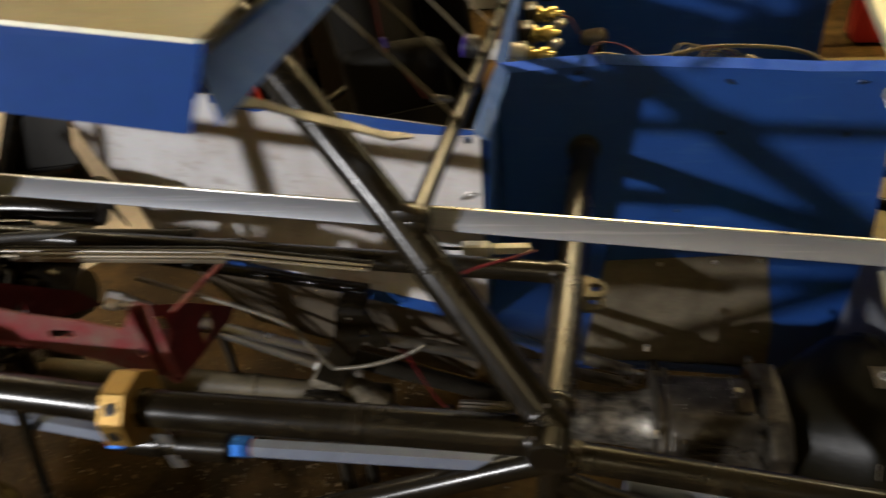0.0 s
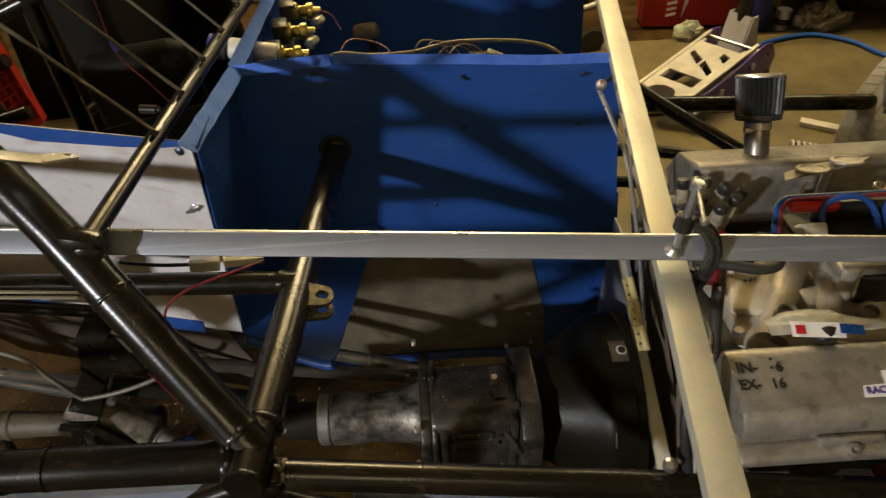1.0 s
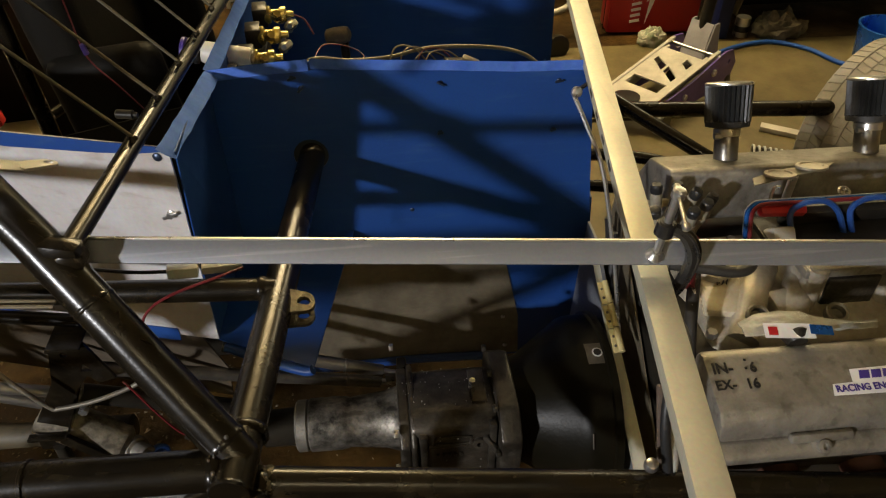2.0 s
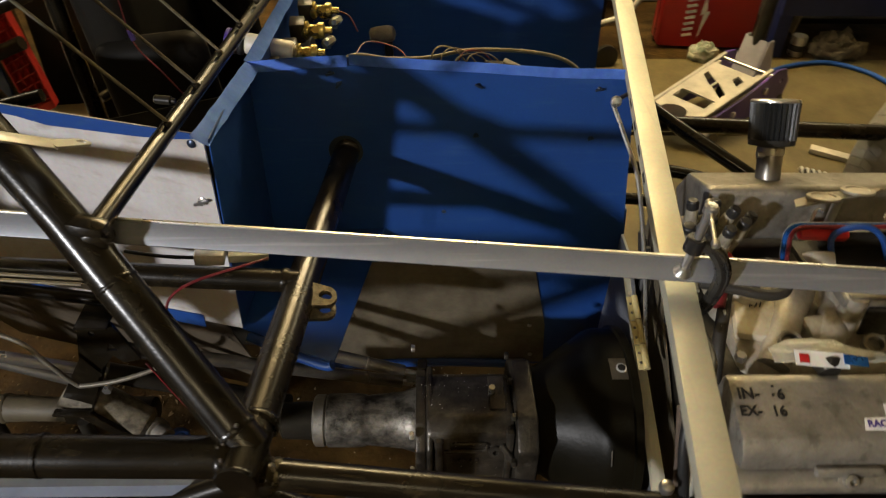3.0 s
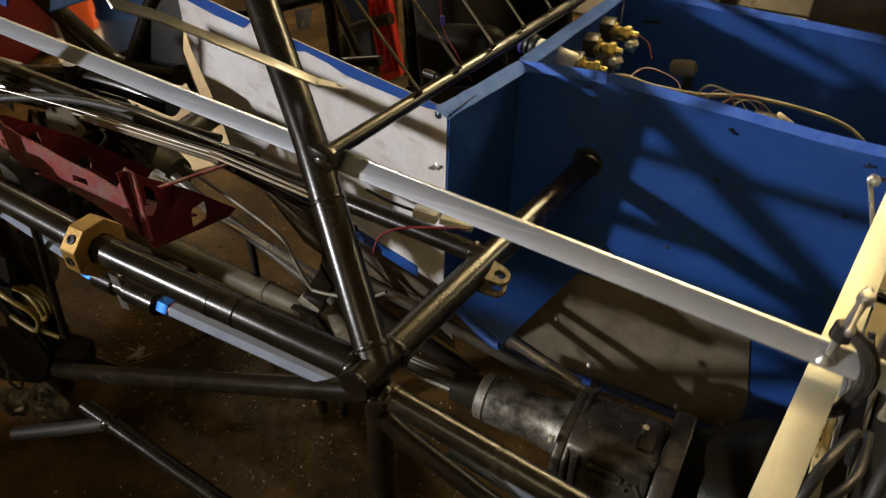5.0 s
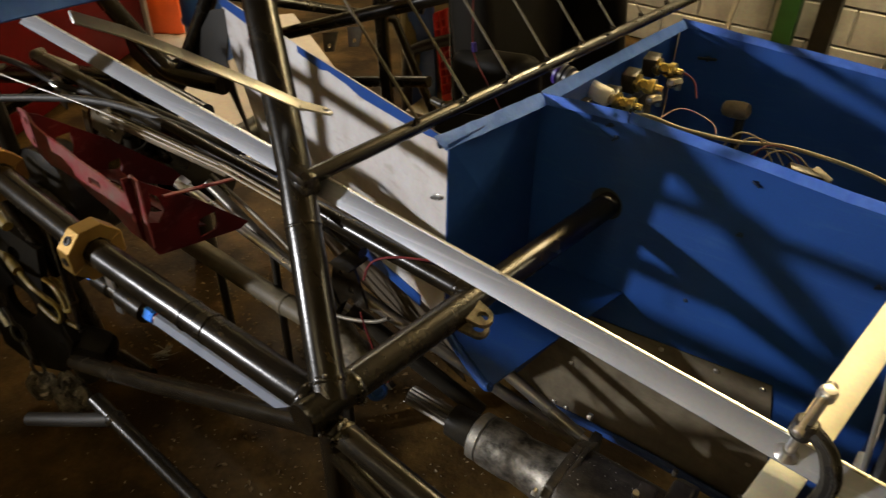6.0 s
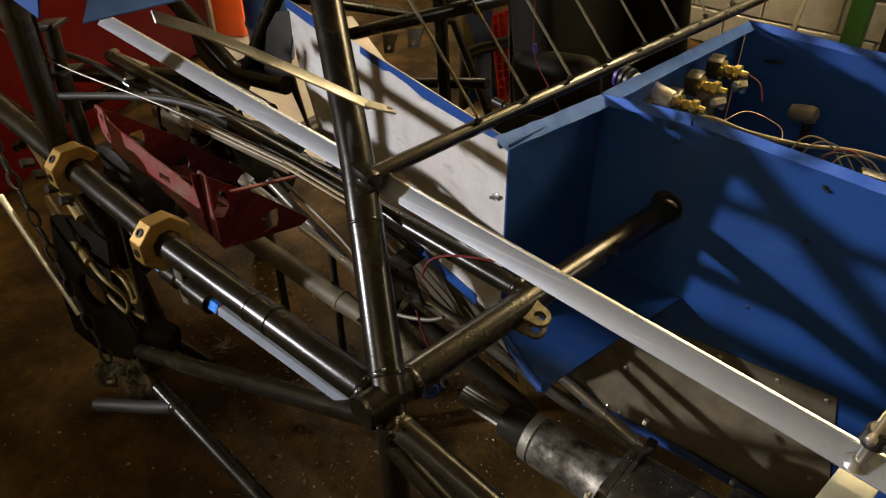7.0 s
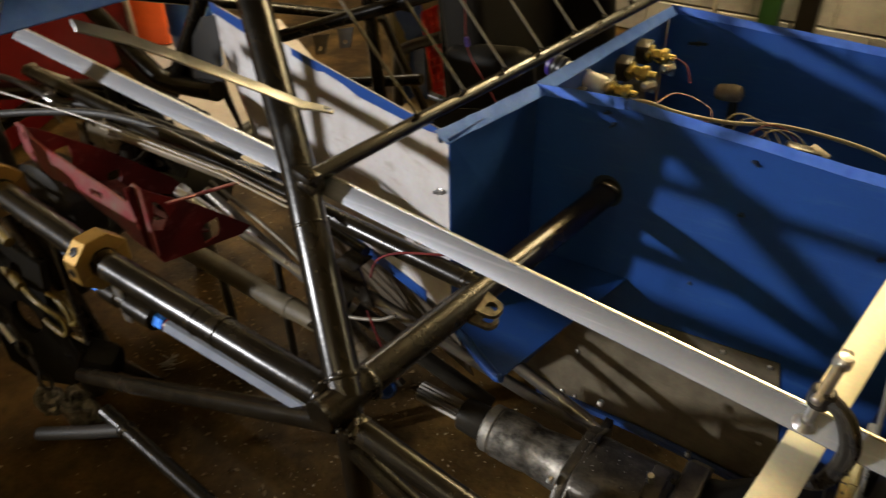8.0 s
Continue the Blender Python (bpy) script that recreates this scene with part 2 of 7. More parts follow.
def smooth_path(points, steps=6):
    """Points on a soft curve through the given ones."""
    p = [Vector(q) for q in points]
    if len(p) < 3:
        return p
    out = []
    for i in range(len(p) - 1):
        a, b, c, d = p[max(i - 1, 0)], p[i], p[i + 1], p[min(i + 2, len(p) - 1)]
        for k in range(steps):
            s = k / steps
            out.append(0.5 * (2 * b + (c - a) * s + (2 * a - 5 * b + 4 * c - d) * s * s + (3 * b - a - 3 * c + d) * s ** 3))
    return out + [p[-1]]


def tube(points, r, sides=16, bm=None, radii=None):
    """A round bar along a path, closed at both ends."""
    bm = bm or bmesh.new()
    p = [Vector(q) for q in points]
    rings, side = [], None
    for i, q in enumerate(p):
        d = (p[min(i + 1, len(p) - 1)] - p[max(i - 1, 0)]).normalized()
        if side is None:
            side = basis(d)[0]
        side = (side - d * side.dot(d)).normalized()
        other = d.cross(side)
        rr = radii[i] if radii else r
        rings.append([bm.verts.new(q + (side * math.cos(a) + other * math.sin(a)) * rr) for a in (2 * math.pi * k / sides for k in range(sides))])
    for a, b in zip(rings, rings[1:]):
        for k in range(sides):
            bm.faces.new((a[k], a[(k + 1) % sides], b[(k + 1) % sides], b[k]))
    bm.faces.new(rings[0][::-1])
    bm.faces.new(rings[-1])
    return bm


def lathe(base, axis, profile, sides=24, bm=None):
    """Rings of (distance along the axis, radius) turned about the axis from base."""
    bm = bm or bmesh.new()
    x, y, z = basis(axis)
    b = Vector(base)
    rings = [[bm.verts.new(b + z * h + (x * math.cos(a) + y * math.sin(a)) * max(r, 0.0004)) for a in (2 * math.pi * k / sides for k in range(sides))] for h, r in profile]
    for p, q in zip(rings, rings[1:]):
        for k in range(sides):
            bm.faces.new((p[k], p[(k + 1) % sides], q[(k + 1) % sides], q[k]))
    bm.faces.new(rings[0][::-1])
    bm.faces.new(rings[-1])
    return bm


def bevelled(bm, width, segments=2):
    if width:
        bmesh.ops.bevel(bm, geom=bm.edges[:], offset=width, segments=segments, affect="EDGES", profile=0.5, clamp_overlap=True)
    return bm


def box(centre, size, m=None, bevel=0.002, bm=None):
    """A box with rounded edges; m turns it about its centre."""
    b = bmesh.new()
    bmesh.ops.create_cube(b, size=1, matrix=Matrix.Diagonal((*size, 1)))
    bevelled(b, bevel)
    b.transform(Matrix.Translation(centre) @ (m or Matrix()))
    return b if bm is None else merge(bm, b)


def merge(bm, other):
    me = bpy.data.meshes.new("joined")
    other.to_mesh(me)
    other.free()
    bm.from_mesh(me)
    bpy.data.meshes.remove(me)
    return bm


def beam(a, b, width, height, bevel=0.001, up=(0, 0, 1), bm=None):
    """A straight bar of rectangular section from a to b."""
    a, b = Vector(a), Vector(b)
    x, y, z = basis(b - a, up)
    m = Matrix((x, y, z)).transposed().to_4x4()
    return box((a + b) / 2, (width, height, (b - a).length), m, bevel, bm)


def sheet(corners, thick, bevel=0.0, bm=None):
    """A flat or bent sheet through corners in order, with a thickness behind its face."""
    b = bmesh.new()
    v = [b.verts.new(c) for c in corners]
    b.faces.new(v)
    b.normal_update()
    b.faces.ensure_lookup_table()
    n = b.faces[0].normal.copy()
    back = [b.verts.new(Vector(c) - n * thick) for c in corners]
    b.faces.new(back[::-1])
    k = len(v)
    for i in range(k):
        b.faces.new((v[i], back[i], back[(i + 1) % k], v[(i + 1) % k]))
    bevelled(b, bevel, 1)
    return b if bm is None else merge(bm, b)


def extrude_x(profile, x0, x1, bevel=0.003, taper=0.0):
    """A (y, z) outline drawn out along x."""
    b = bmesh.new()
    cy, cz = sum(p[0] for p in profile) / len(profile), sum(p[1] for p in profile) / len(profile)
    ends = []
    for x in (x0, x1):
        ends.append([b.verts.new((x, cy + (y - cy) * (1 - taper), cz + (z - cz) * (1 - taper))) for y, z in profile])
    b.faces.new(ends[0][::-1])
    b.faces.new(ends[1])
    k = len(profile)
    for i in range(k):
        b.faces.new((ends[0][i], ends[0][(i + 1) % k], ends[1][(i + 1) % k], ends[1][i]))
    bmesh.ops.recalc_face_normals(b, faces=b.faces)
    return bevelled(b, bevel, 2)


def screw_head(at, normal, r=0.006, bm=None):
    return lathe(at, normal, [(-0.004, r * 0.6), (0.0, r), (0.0015, r), (0.0035, r * 0.55), (0.0036, 0.0)], 10, bm)


def nut(at, axis, r, h, bm=None):
    return lathe(at, axis, [(0, r * 0.94), (h * 0.12, r), (h * 0.88, r), (h, r * 0.94)], 6, bm)


# ---- workshop ----
solo("floor", box((0, 0.2, -0.05), (11, 9, 0.1), bevel=0), FLOOR, "dark oily concrete workshop floor", "floor", kind="structure", smooth=False)
solo("wall_back", box((0, 4.36, 1.6), (11, 0.12, 3.2), bevel=0), BLOCK, "grey concrete block wall", "wall", kind="structure", smooth=False)
# unseen walls and ceiling close the room and bounce warm light
solo("wall_rear", box((-5.06, 0.2, 1.6), (0.12, 9, 3.2), bevel=0), BOUNCE_CREAM, "unseen plain wall, cream to bounce warm light", "wall", kind="structure", smooth=False)
solo("wall_front", box((5.06, 0.2, 1.6), (0.12, 9, 3.2), bevel=0), BOUNCE_CREAM, "unseen plain wall, cream to bounce warm light", "wall", kind="structure", smooth=False)
solo("wall_side", box((0, -4.06, 1.6), (11, 0.12, 3.2), bevel=0), BOUNCE_CREAM, "unseen plain wall, cream to bounce warm light", "wall", kind="structure", smooth=False)
solo("ceiling", box((0, 0.2, 3.26), (11, 9, 0.1), bevel=0), BOUNCE_CREAM, "unseen plain ceiling, cream to bounce warm light", "ceiling", kind="structure", smooth=False)

# ---- chassis ----
N = Vector((0.005, 0.56, 0.785))
J = Vector((-0.165, 0.712, 0.992))
chassis = thing("tube_chassis", (0, 0.56, 0), "welded steel tube race car frame in glossy black paint", "car frame")


def cage(points, r, label=""):
    return part("frame_tube", tube(points, r), BLACK, chassis, label)


def bead(at, axis, r, mat=None):
    """A lumpy fillet of weld round a joint."""
    x, y, z = basis(axis)
    bm = bmesh.new()
    n = 48
    rings = []
    for h, e in ((-0.007, -0.001), (-0.003, 0.0012), (0.001, 0.0018), (0.005, 0.0008), (0.008, -0.001)):
        ring = []
        for k in range(n):
            a = 2 * math.pi * k / n
            lump = 0.0005 * math.sin(a * 22 + h * 260) + 0.0005 * math.sin(a * 5 + 1.7)
            ring.append(bm.verts.new(Vector(at) + z * (h + 0.0006 * math.sin(a * 22)) + (x * math.cos(a) + y * math.sin(a)) * (r + e + (lump if e > 0 else 0))))
        rings.append(ring)
    for p, q in zip(rings, rings[1:]):
        for k in range(n):
            bm.faces.new((p[k], p[(k + 1) % n], q[(k + 1) % n], q[k]))
    return part("weld_bead", bm, mat or BLACK, chassis, "rippled weld bead")


U0, U1, U2 = Vector((0.005, 0.562, 0.785)), Vector((-0.207, 0.725, 1.0)), Vector((-0.718, 1.070, 1.5))
cage([U0, U1, U2], 0.0258, "leaning roll cage upright")
cage([(-0.0035, 0.519, 0.7863), (0.0575, 1.281, 0.7637)], 0.0250)
cage([(-0.168, 0.715, 0.999), (-0.150, 0.94, 0.998), (-0.07, 2.05, 0.985)], 0.0125, "slim upper cage rail")
cage([(0.005, 0.556, 0.750), (0.51, 0.55, 0.673), (1.3, 0.54, 0.555)], 0.0195)
cage([(0.005, 0.556, 0.700), (0.050, 0.560, 0.666), (0.533, 0.560, 0.463)], 0.016)
cage([N, (-0.005, 0.57, 0.08)], 0.021, "upright that stands down to the floor")
cage([(0, 0.553, 0.783), (-0.54, 0.553, 0.798), (-1.25, 0.576, 0.841)], 0.0252, "long rear tube")
cage([(-0.01, 0.548, 0.745), (-0.62, 0.562, 0.437), (-0.90, 0.575, 0.295)], 0.018)
cage([(-0.80, 0.552, 0.255), (-0.43, 0.55, 0.182), (0.20, 0.545, 0.06)], 0.018)
part("rail_weld", lathe((-0.735, 0.551, 0.242), (1, 0, -0.2), [(0, 0.018), (0.006, 0.0215), (0.016, 0.021), (0.022, 0.018)], 20), BLACK, chassis)
part("frame_tube", tube([(-0.725, 0.550, 0.240), (-0.80, 0.505, 0.226), (-0.921, 0.443, 0.200)], 0.016), RUBBER, chassis)
cage([(0.022, 0.859, 0.788), (-0.9, 0.897, 0.813), (-1.4, 0.92, 0.82)], 0.0175)
cage([(-0.35, 1.0, 0.62), (-0.95, 1.12, 0.60)], 0.012)
for y in (0.94, 1.060, 1.180, 1.300, 1.420, 1.540, 1.660, 1.780):
    x = -0.150 + (y - 0.94) * 0.072
    part("window_bar", tube([(x + 0.012, y - 0.010, 1.012), (x - 0.548, y + 0.005, 1.612)], 0.0025, 8), DUST_SHEEN_BLACK, chassis, "dusty thin window bar, lightened for the light it reflects")
    part("bar_weld", lathe((x + 0.010, y - 0.010, 1.010), (-0.68, 0, 0.73), [(0, 0.006), (0.004, 0.0065), (0.010, 0.0035)], 8), BLACK, chassis)
# collars, welds and tabs
for x, y in ((-0.235, 0.552), (-0.285, 0.552)):
    part("collar", lathe((x, y + 0.001, 0.7905), (1, 0, -0.02), [(0, 0.0250), (0.001, 0.0264), (0.005, 0.0264), (0.006, 0.0250)]), BLACK, chassis)
du = (U1 - U0).normalized()
bead(U0 + du * 0.030, du, 0.0248)
for k in (0.245,):
    part("paint_ridge", lathe(U0 + du * k, du, [(0, 0.0254), (0.002, 0.0266), (0.005, 0.0266), (0.007, 0.0254)], 20), BLACK, chassis)
bead((0.007, 0.60, 0.784), (0.08, 1, 0), 0.0241)
bead((0.030, 0.556, 0.746), (1, -0.02, -0.15), 0.0184, WELD)
part("end_cap", lathe((-0.0032, 0.5215, 0.7862), (-0.08, -1, 0.03), [(0, 0.0252), (0.003, 0.0256), (0.006, 0.0235), (0.0062, 0.0)], 28), BLACK, chassis)
part("post_saddle", lathe((0.0, 0.558, 0.742), (0, 0, 1), [(0, 0.0215), (0.006, 0.0245), (0.018, 0.0250), (0.028, 0.022)], 24), BLACK, chassis)
bead((-0.024, 0.549, 0.785), (1, 0, 0), 0.0248)
bead((0.022, 0.548, 0.750), (1, -0.02, -0.15), 0.0185)
bead((0.001, 0.860, 0.7885), (1, -0.04, 0), 0.0178)


def weld_glints(at, axis, r, seed):
    """Short silver lumps round a joint that stand in for glints on its weld."""
    x, y, z = basis(axis)
    rng = random.Random(seed)
    bm = bmesh.new()
    for k in range(26):
        if rng.random() < 0.45:
            continue
        a = 2 * math.pi * (k + rng.uniform(-0.3, 0.3)) / 26
        q = Vector(at) + (x * math.cos(a) + y * math.sin(a)) * (r + 0.0012) + z * rng.uniform(-0.004, 0.005)
        bmesh.ops.create_icosphere(bm, subdivisions=1, radius=rng.uniform(0.0016, 0.0034), matrix=Matrix.Translation(q))
    return part("weld_glints", bm, DULLSTEEL, chassis, "silver lumps put in for the glints on the weld")


weld_glints(U0 + du * 0.030, du, 0.0248, 1)
weld_glints((0.007, 0.60, 0.784), (0.08, 1, 0), 0.0241, 2)
weld_glints((0.026, 0.552, 0.748), (1, -0.02, -0.15), 0.0186, 3)
weld_glints((-0.024, 0.549, 0.785), (1, 0, 0), 0.0250, 4)
weld_glints((0.0, 0.558, 0.752), (0, 0, 1), 0.0246, 5)
part("joint_sleeve", lathe(J + Vector((-0.004, -0.02, -0.006)), (0, 1, 0), [(0, 0.012), (0.003, 0.0165), (0.03, 0.0165), (0.034, 0.013)]), BLACK, chassis)
part("joint_gusset", beam(U1 + Vector((0.006, -0.012, -0.004)), J + Vector((0.012, -0.004, -0.004)), 0.032, 0.044, 0.012), BLACK, chassis)


def tab(base, along, normal, length, width, hole, thick=0.005):
    """A rounded steel tab with a slot, drawn out along its axis."""
    x, y, z = Vector(along).normalized(), None, Vector(normal).normalized()
    y = z.cross(x)
    out, inn = [], []
    k = 10
    for i in range(k + 1):
        a = -math.pi / 2 + math.pi * i / k
        out.append((length - width / 2 + math.cos(a) * width / 2, math.sin(a) * width / 2))
    out += [(0, width / 2 * 1.25), (0, -width / 2 * 1.25)]
    for i in range(len(out)):
        a = -math.pi / 2 + 2 * math.pi * i / len(out)
        inn.append((length - width / 2 + math.cos(a) * hole * 1.25, math.sin(a) * hole))
    bm = bmesh.new()
    b = Vector(base)
    rows = []
    for s, ring in ((0.5, out), (0.5, inn), (-0.5, inn), (-0.5, out)):
        rows.append([bm.verts.new(b + x * p + y * q + z * thick * s) for p, q in ring])
    n = len(out)
    for r in range(4):
        a, c = rows[r], rows[(r + 1) % 4]
        for i in range(n):
            bm.faces.new((a[i], a[(i + 1) % n], c[(i + 1) % n], c[i]))
    bmesh.ops.recalc_face_normals(bm, faces=bm.faces)
    return bm


part("tab", tab((0.036, 0.835, 0.783), (1, 0, -0.18), (0.1, -0.25, 0.95), 0.044, 0.034, 0.0080, 0.009), TABSTEEL, chassis, "bare steel tab with a slot")
part("tab", tab((0.036, 0.828, 0.763), (1, 0, -0.18), (0.1, -0.25, 0.95), 0.042, 0.034, 0.0080, 0.009), TABSTEEL, chassis, "bare steel tab with a slot")

def plate_with_holes(o, u, v, outline, holes, thick):
    """A plate in the plane of u and v with slots cut through it."""
    bm = bmesh.new()
    o, u, v = Vector(o), Vector(u), Vector(v)
    n = u.cross(v).normalized()

    def ring(pts):
        vs = [bm.verts.new(o + u * a + v * b) for a, b in pts]
        return [bm.edges.new((vs[i], vs[(i + 1) % len(vs)])) for i in range(len(vs))]
    edges = ring(outline)
    for h in holes:
        edges += ring(h)
    bmesh.ops.triangle_fill(bm, use_beauty=True, edges=edges)
    r = bmesh.ops.extrude_face_region(bm, geom=bm.faces[:])
    bmesh.ops.translate(bm, vec=n * thick, verts=[g for g in r["geom"] if isinstance(g, bmesh.types.BMVert)])
    bmesh.ops.recalc_face_normals(bm, faces=bm.faces)
    return bm


def oval(cx, cy, rx, ry, n=12):
    return [(cx + math.cos(2 * math.pi * i / n) * rx, cy + math.sin(2 * math.pi * i / n) * ry) for i in range(n)]


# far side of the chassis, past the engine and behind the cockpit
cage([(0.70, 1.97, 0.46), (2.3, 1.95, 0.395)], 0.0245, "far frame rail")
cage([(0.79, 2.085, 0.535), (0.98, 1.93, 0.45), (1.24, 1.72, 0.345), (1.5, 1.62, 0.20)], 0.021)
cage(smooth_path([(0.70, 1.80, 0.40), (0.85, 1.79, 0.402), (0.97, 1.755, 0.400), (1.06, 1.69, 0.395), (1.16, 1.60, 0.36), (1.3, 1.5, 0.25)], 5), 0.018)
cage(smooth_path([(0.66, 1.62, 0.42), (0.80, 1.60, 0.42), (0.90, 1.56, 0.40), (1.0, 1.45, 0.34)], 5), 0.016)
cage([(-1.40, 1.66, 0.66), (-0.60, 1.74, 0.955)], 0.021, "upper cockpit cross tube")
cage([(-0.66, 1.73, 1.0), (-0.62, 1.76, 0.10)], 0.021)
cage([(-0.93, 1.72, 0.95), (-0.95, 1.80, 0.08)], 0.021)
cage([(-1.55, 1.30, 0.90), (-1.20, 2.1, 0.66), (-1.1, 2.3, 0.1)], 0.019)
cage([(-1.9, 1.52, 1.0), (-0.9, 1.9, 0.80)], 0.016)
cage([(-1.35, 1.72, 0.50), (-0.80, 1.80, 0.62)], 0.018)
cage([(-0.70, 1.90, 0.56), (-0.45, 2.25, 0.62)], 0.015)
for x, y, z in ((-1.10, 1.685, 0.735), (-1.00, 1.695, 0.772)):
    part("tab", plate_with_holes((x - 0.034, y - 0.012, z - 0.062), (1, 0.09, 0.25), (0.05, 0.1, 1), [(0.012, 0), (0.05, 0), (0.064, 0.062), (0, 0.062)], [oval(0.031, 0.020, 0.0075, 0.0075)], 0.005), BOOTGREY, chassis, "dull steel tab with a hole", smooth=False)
# rear hoop and uprights
cage([(-0.98, 0.60, 1.45), (-0.94, 0.575, 1.10), (-0.93, 0.57, 0.84)], 0.0245, "thick rear upright")
cage([(-0.93, 0.57, 0.84), (-1.10, 0.68, 0.45), (-1.16, 0.74, 0.08)], 0.026)
cage([(-1.5, 0.62, 0.80), (-0.95, 0.575, 0.835)], 0.022)
cage(smooth_path([(-1.62, 1.20, 0.945), (-1.478, 1.20, 0.858), (-1.30, 1.20, 0.748), (-1.22, 1.20, 0.728), (-1.02, 1.20, 0.748)], 4), 0.026)
cage([(-1.05, 1.27, 1.03), (-1.116, 1.25, 0.911), (-1.205, 1.205, 0.735)], 0.022)
part("gusset_plate", plate_with_holes((0, 1.235, 0), (1, 0, 0), (0, 0, 1), [(-1.52, 0.80), (-1.30, 0.735), (-1.19, 0.79), (-1.06, 0.93), (-0.985, 0.95), (-1.03, 0.80), (-1.015, 0.73), (-0.975, 0.59), (-1.04, 0.71), (-1.06, 0.74), (-1.15, 0.738), (-1.235, 0.687), (-1.30, 0.61), (-1.34, 0.63), (-1.50, 0.70)], [], 0.005), RUBBER, chassis, "black gusset plate between the rear tubes", smooth=False)
part("brake_hose", tube(smooth_path([(-1.30, 0.72, 0.80), (-0.98, 0.86, 0.83), (-0.62, 0.93, 0.80)], 8), 0.009, 10), RUBBER, chassis)
cage([(-0.86, 0.60, 0.40), (-0.74, 0.57, 0.76)], 0.008)
cage([(-1.15, 0.74, 0.08), (-0.93, 0.75, 0.09)], 0.018)

cage(smooth_path([(-1.85, 0.95, 0.644), (-1.16, 1.0, 0.793), (-0.85, 1.02, 0.78)], 8), 0.026)
cage(smooth_path([(-2.0, 0.78, 0.40), (-1.447, 0.95, 0.716), (-1.20, 1.02, 0.79)], 8), 0.018)
cage([(-1.38, 0.95, 0.709), (-0.892, 0.95, 0.751), (-0.55, 0.95, 0.76)], 0.014)
cage([(-1.30, 1.05, 0.62), (-0.80, 1.06, 0.66)], 0.018)
cage([(-1.24, 0.70, 1.02), (-1.35, 0.72, 0.70)], 0.014)
part("mount_plate", plate_with_holes((-1.30, 1.02, 0.55), (0.95, 0.08, 0.05), (0.1, -0.1, 0.9), [(0, 0), (0.30, 0), (0.36, 0.10), (0.28, 0.22), (0.06, 0.24), (-0.04, 0.12)], [oval(0.16, 0.12, 0.03, 0.03), oval(0.27, 0.06, 0.012, 0.012)], 0.006), BLACK, chassis, "black steel mount plate with holes")
part("mount_plate", plate_with_holes((-1.62, 1.10, 0.30), (0.95, 0.0, 0.05), (0.0, -0.05, 0.9), [(0, 0), (0.42, 0), (0.46, 0.18), (0.34, 0.32), (0.08, 0.30), (-0.03, 0.15)], [oval(0.2, 0.18, 0.04, 0.04)], 0.006), BLACK, chassis, "black steel mount plate with holes")

# ---- rear bracket, clamps and rods ----
bracket = thing("mounting_bracket", (-0.72, 0.66, 0.80), "worn dark red steel plate bracket clamped to the rear tube", "bracket")


def slot(cx, cy, w, h):
    return [(cx - w, cy - h), (cx + w * 0.7, cy - h), (cx + w, cy - h * 0.4), (cx + w, cy + h), (cx - w * 0.7, cy + h), (cx - w, cy + h * 0.5)]


WORN = material("worn_red_paint", (0.20, 0.02, 0.028), 0.5, 0.1, (0.15, 0.11, 0.085), 0.95, 22, 120, 0.4)
# worn strip that faces out, and two side plates that run back from its ends
part("outer_strip", plate_with_holes((0, 0.645, 0), (1, 0, 0), (0, 0.02, 1),
     [(-0.932, 0.905), (-0.905, 0.903), (-0.885, 0.882), (-0.844, 0.872), (-0.79, 0.866), (-0.74, 0.855), (-0.66, 0.846), (-0.60, 0.833), (-0.565, 0.886), (-0.545, 0.880), (-0.542, 0.74), (-0.61, 0.748), (-0.66, 0.772), (-0.725, 0.785), (-0.77, 0.800), (-0.821, 0.806), (-0.86, 0.800), (-0.898, 0.814), (-0.93, 0.845)],
     [oval(-0.912, 0.882, 0.006, 0.009), oval(-0.905, 0.842, 0.005, 0.008), slot(-0.70, 0.82, 0.02, 0.008), oval(-0.585, 0.79, 0.006, 0.010), oval(-0.563, 0.86, 0.005, 0.008)], 0.004), WORN, bracket, "outer strip with most of its red paint worn off", smooth=False)
part("side_plate", plate_with_holes((-0.565, 0, 0), (0, 1, 0), (0, 0, 1),
     [(0.642, 0.886), (0.653, 0.884), (0.775, 0.781), (0.881, 0.675), (0.857, 0.668), (0.673, 0.707), (0.65, 0.757)],
     [[(0.665, 0.785), (0.690, 0.772), (0.706, 0.790), (0.700, 0.822), (0.684, 0.838), (0.682, 0.812)], slot(0.787, 0.717, 0.021, 0.020)], 0.004), RED, bracket, smooth=False)
part("side_plate", plate_with_holes((-0.93, 0, 0), (0, 1, 0), (0, 0, 1),
     [(0.655, 0.90), (0.692, 0.879), (0.819, 0.772), (0.953, 0.637), (1.0, 0.56), (0.816, 0.672), (0.678, 0.789)],
     [slot(0.722, 0.80, 0.018, 0.022), slot(0.813, 0.707, 0.016, 0.016)], 0.004), RED, bracket, smooth=False)
part("bottom_strip", plate_with_holes((0, 0.70, 0.745), (1, 0, 0), (0, 0.72, -0.30),
     [(-0.92, 0.0), (-0.57, -0.02), (-0.57, 0.12), (-0.70, 0.10), (-0.92, 0.16)], [slot(-0.82, 0.06, 0.03, 0.025), slot(-0.68, 0.05, 0.025, 0.02)], 0.004), RED, bracket, smooth=False)
part("strut", beam((-0.545, 0.70, 0.83), (-0.535, 0.905, 0.79), 0.010, 0.004), WORN, bracket)


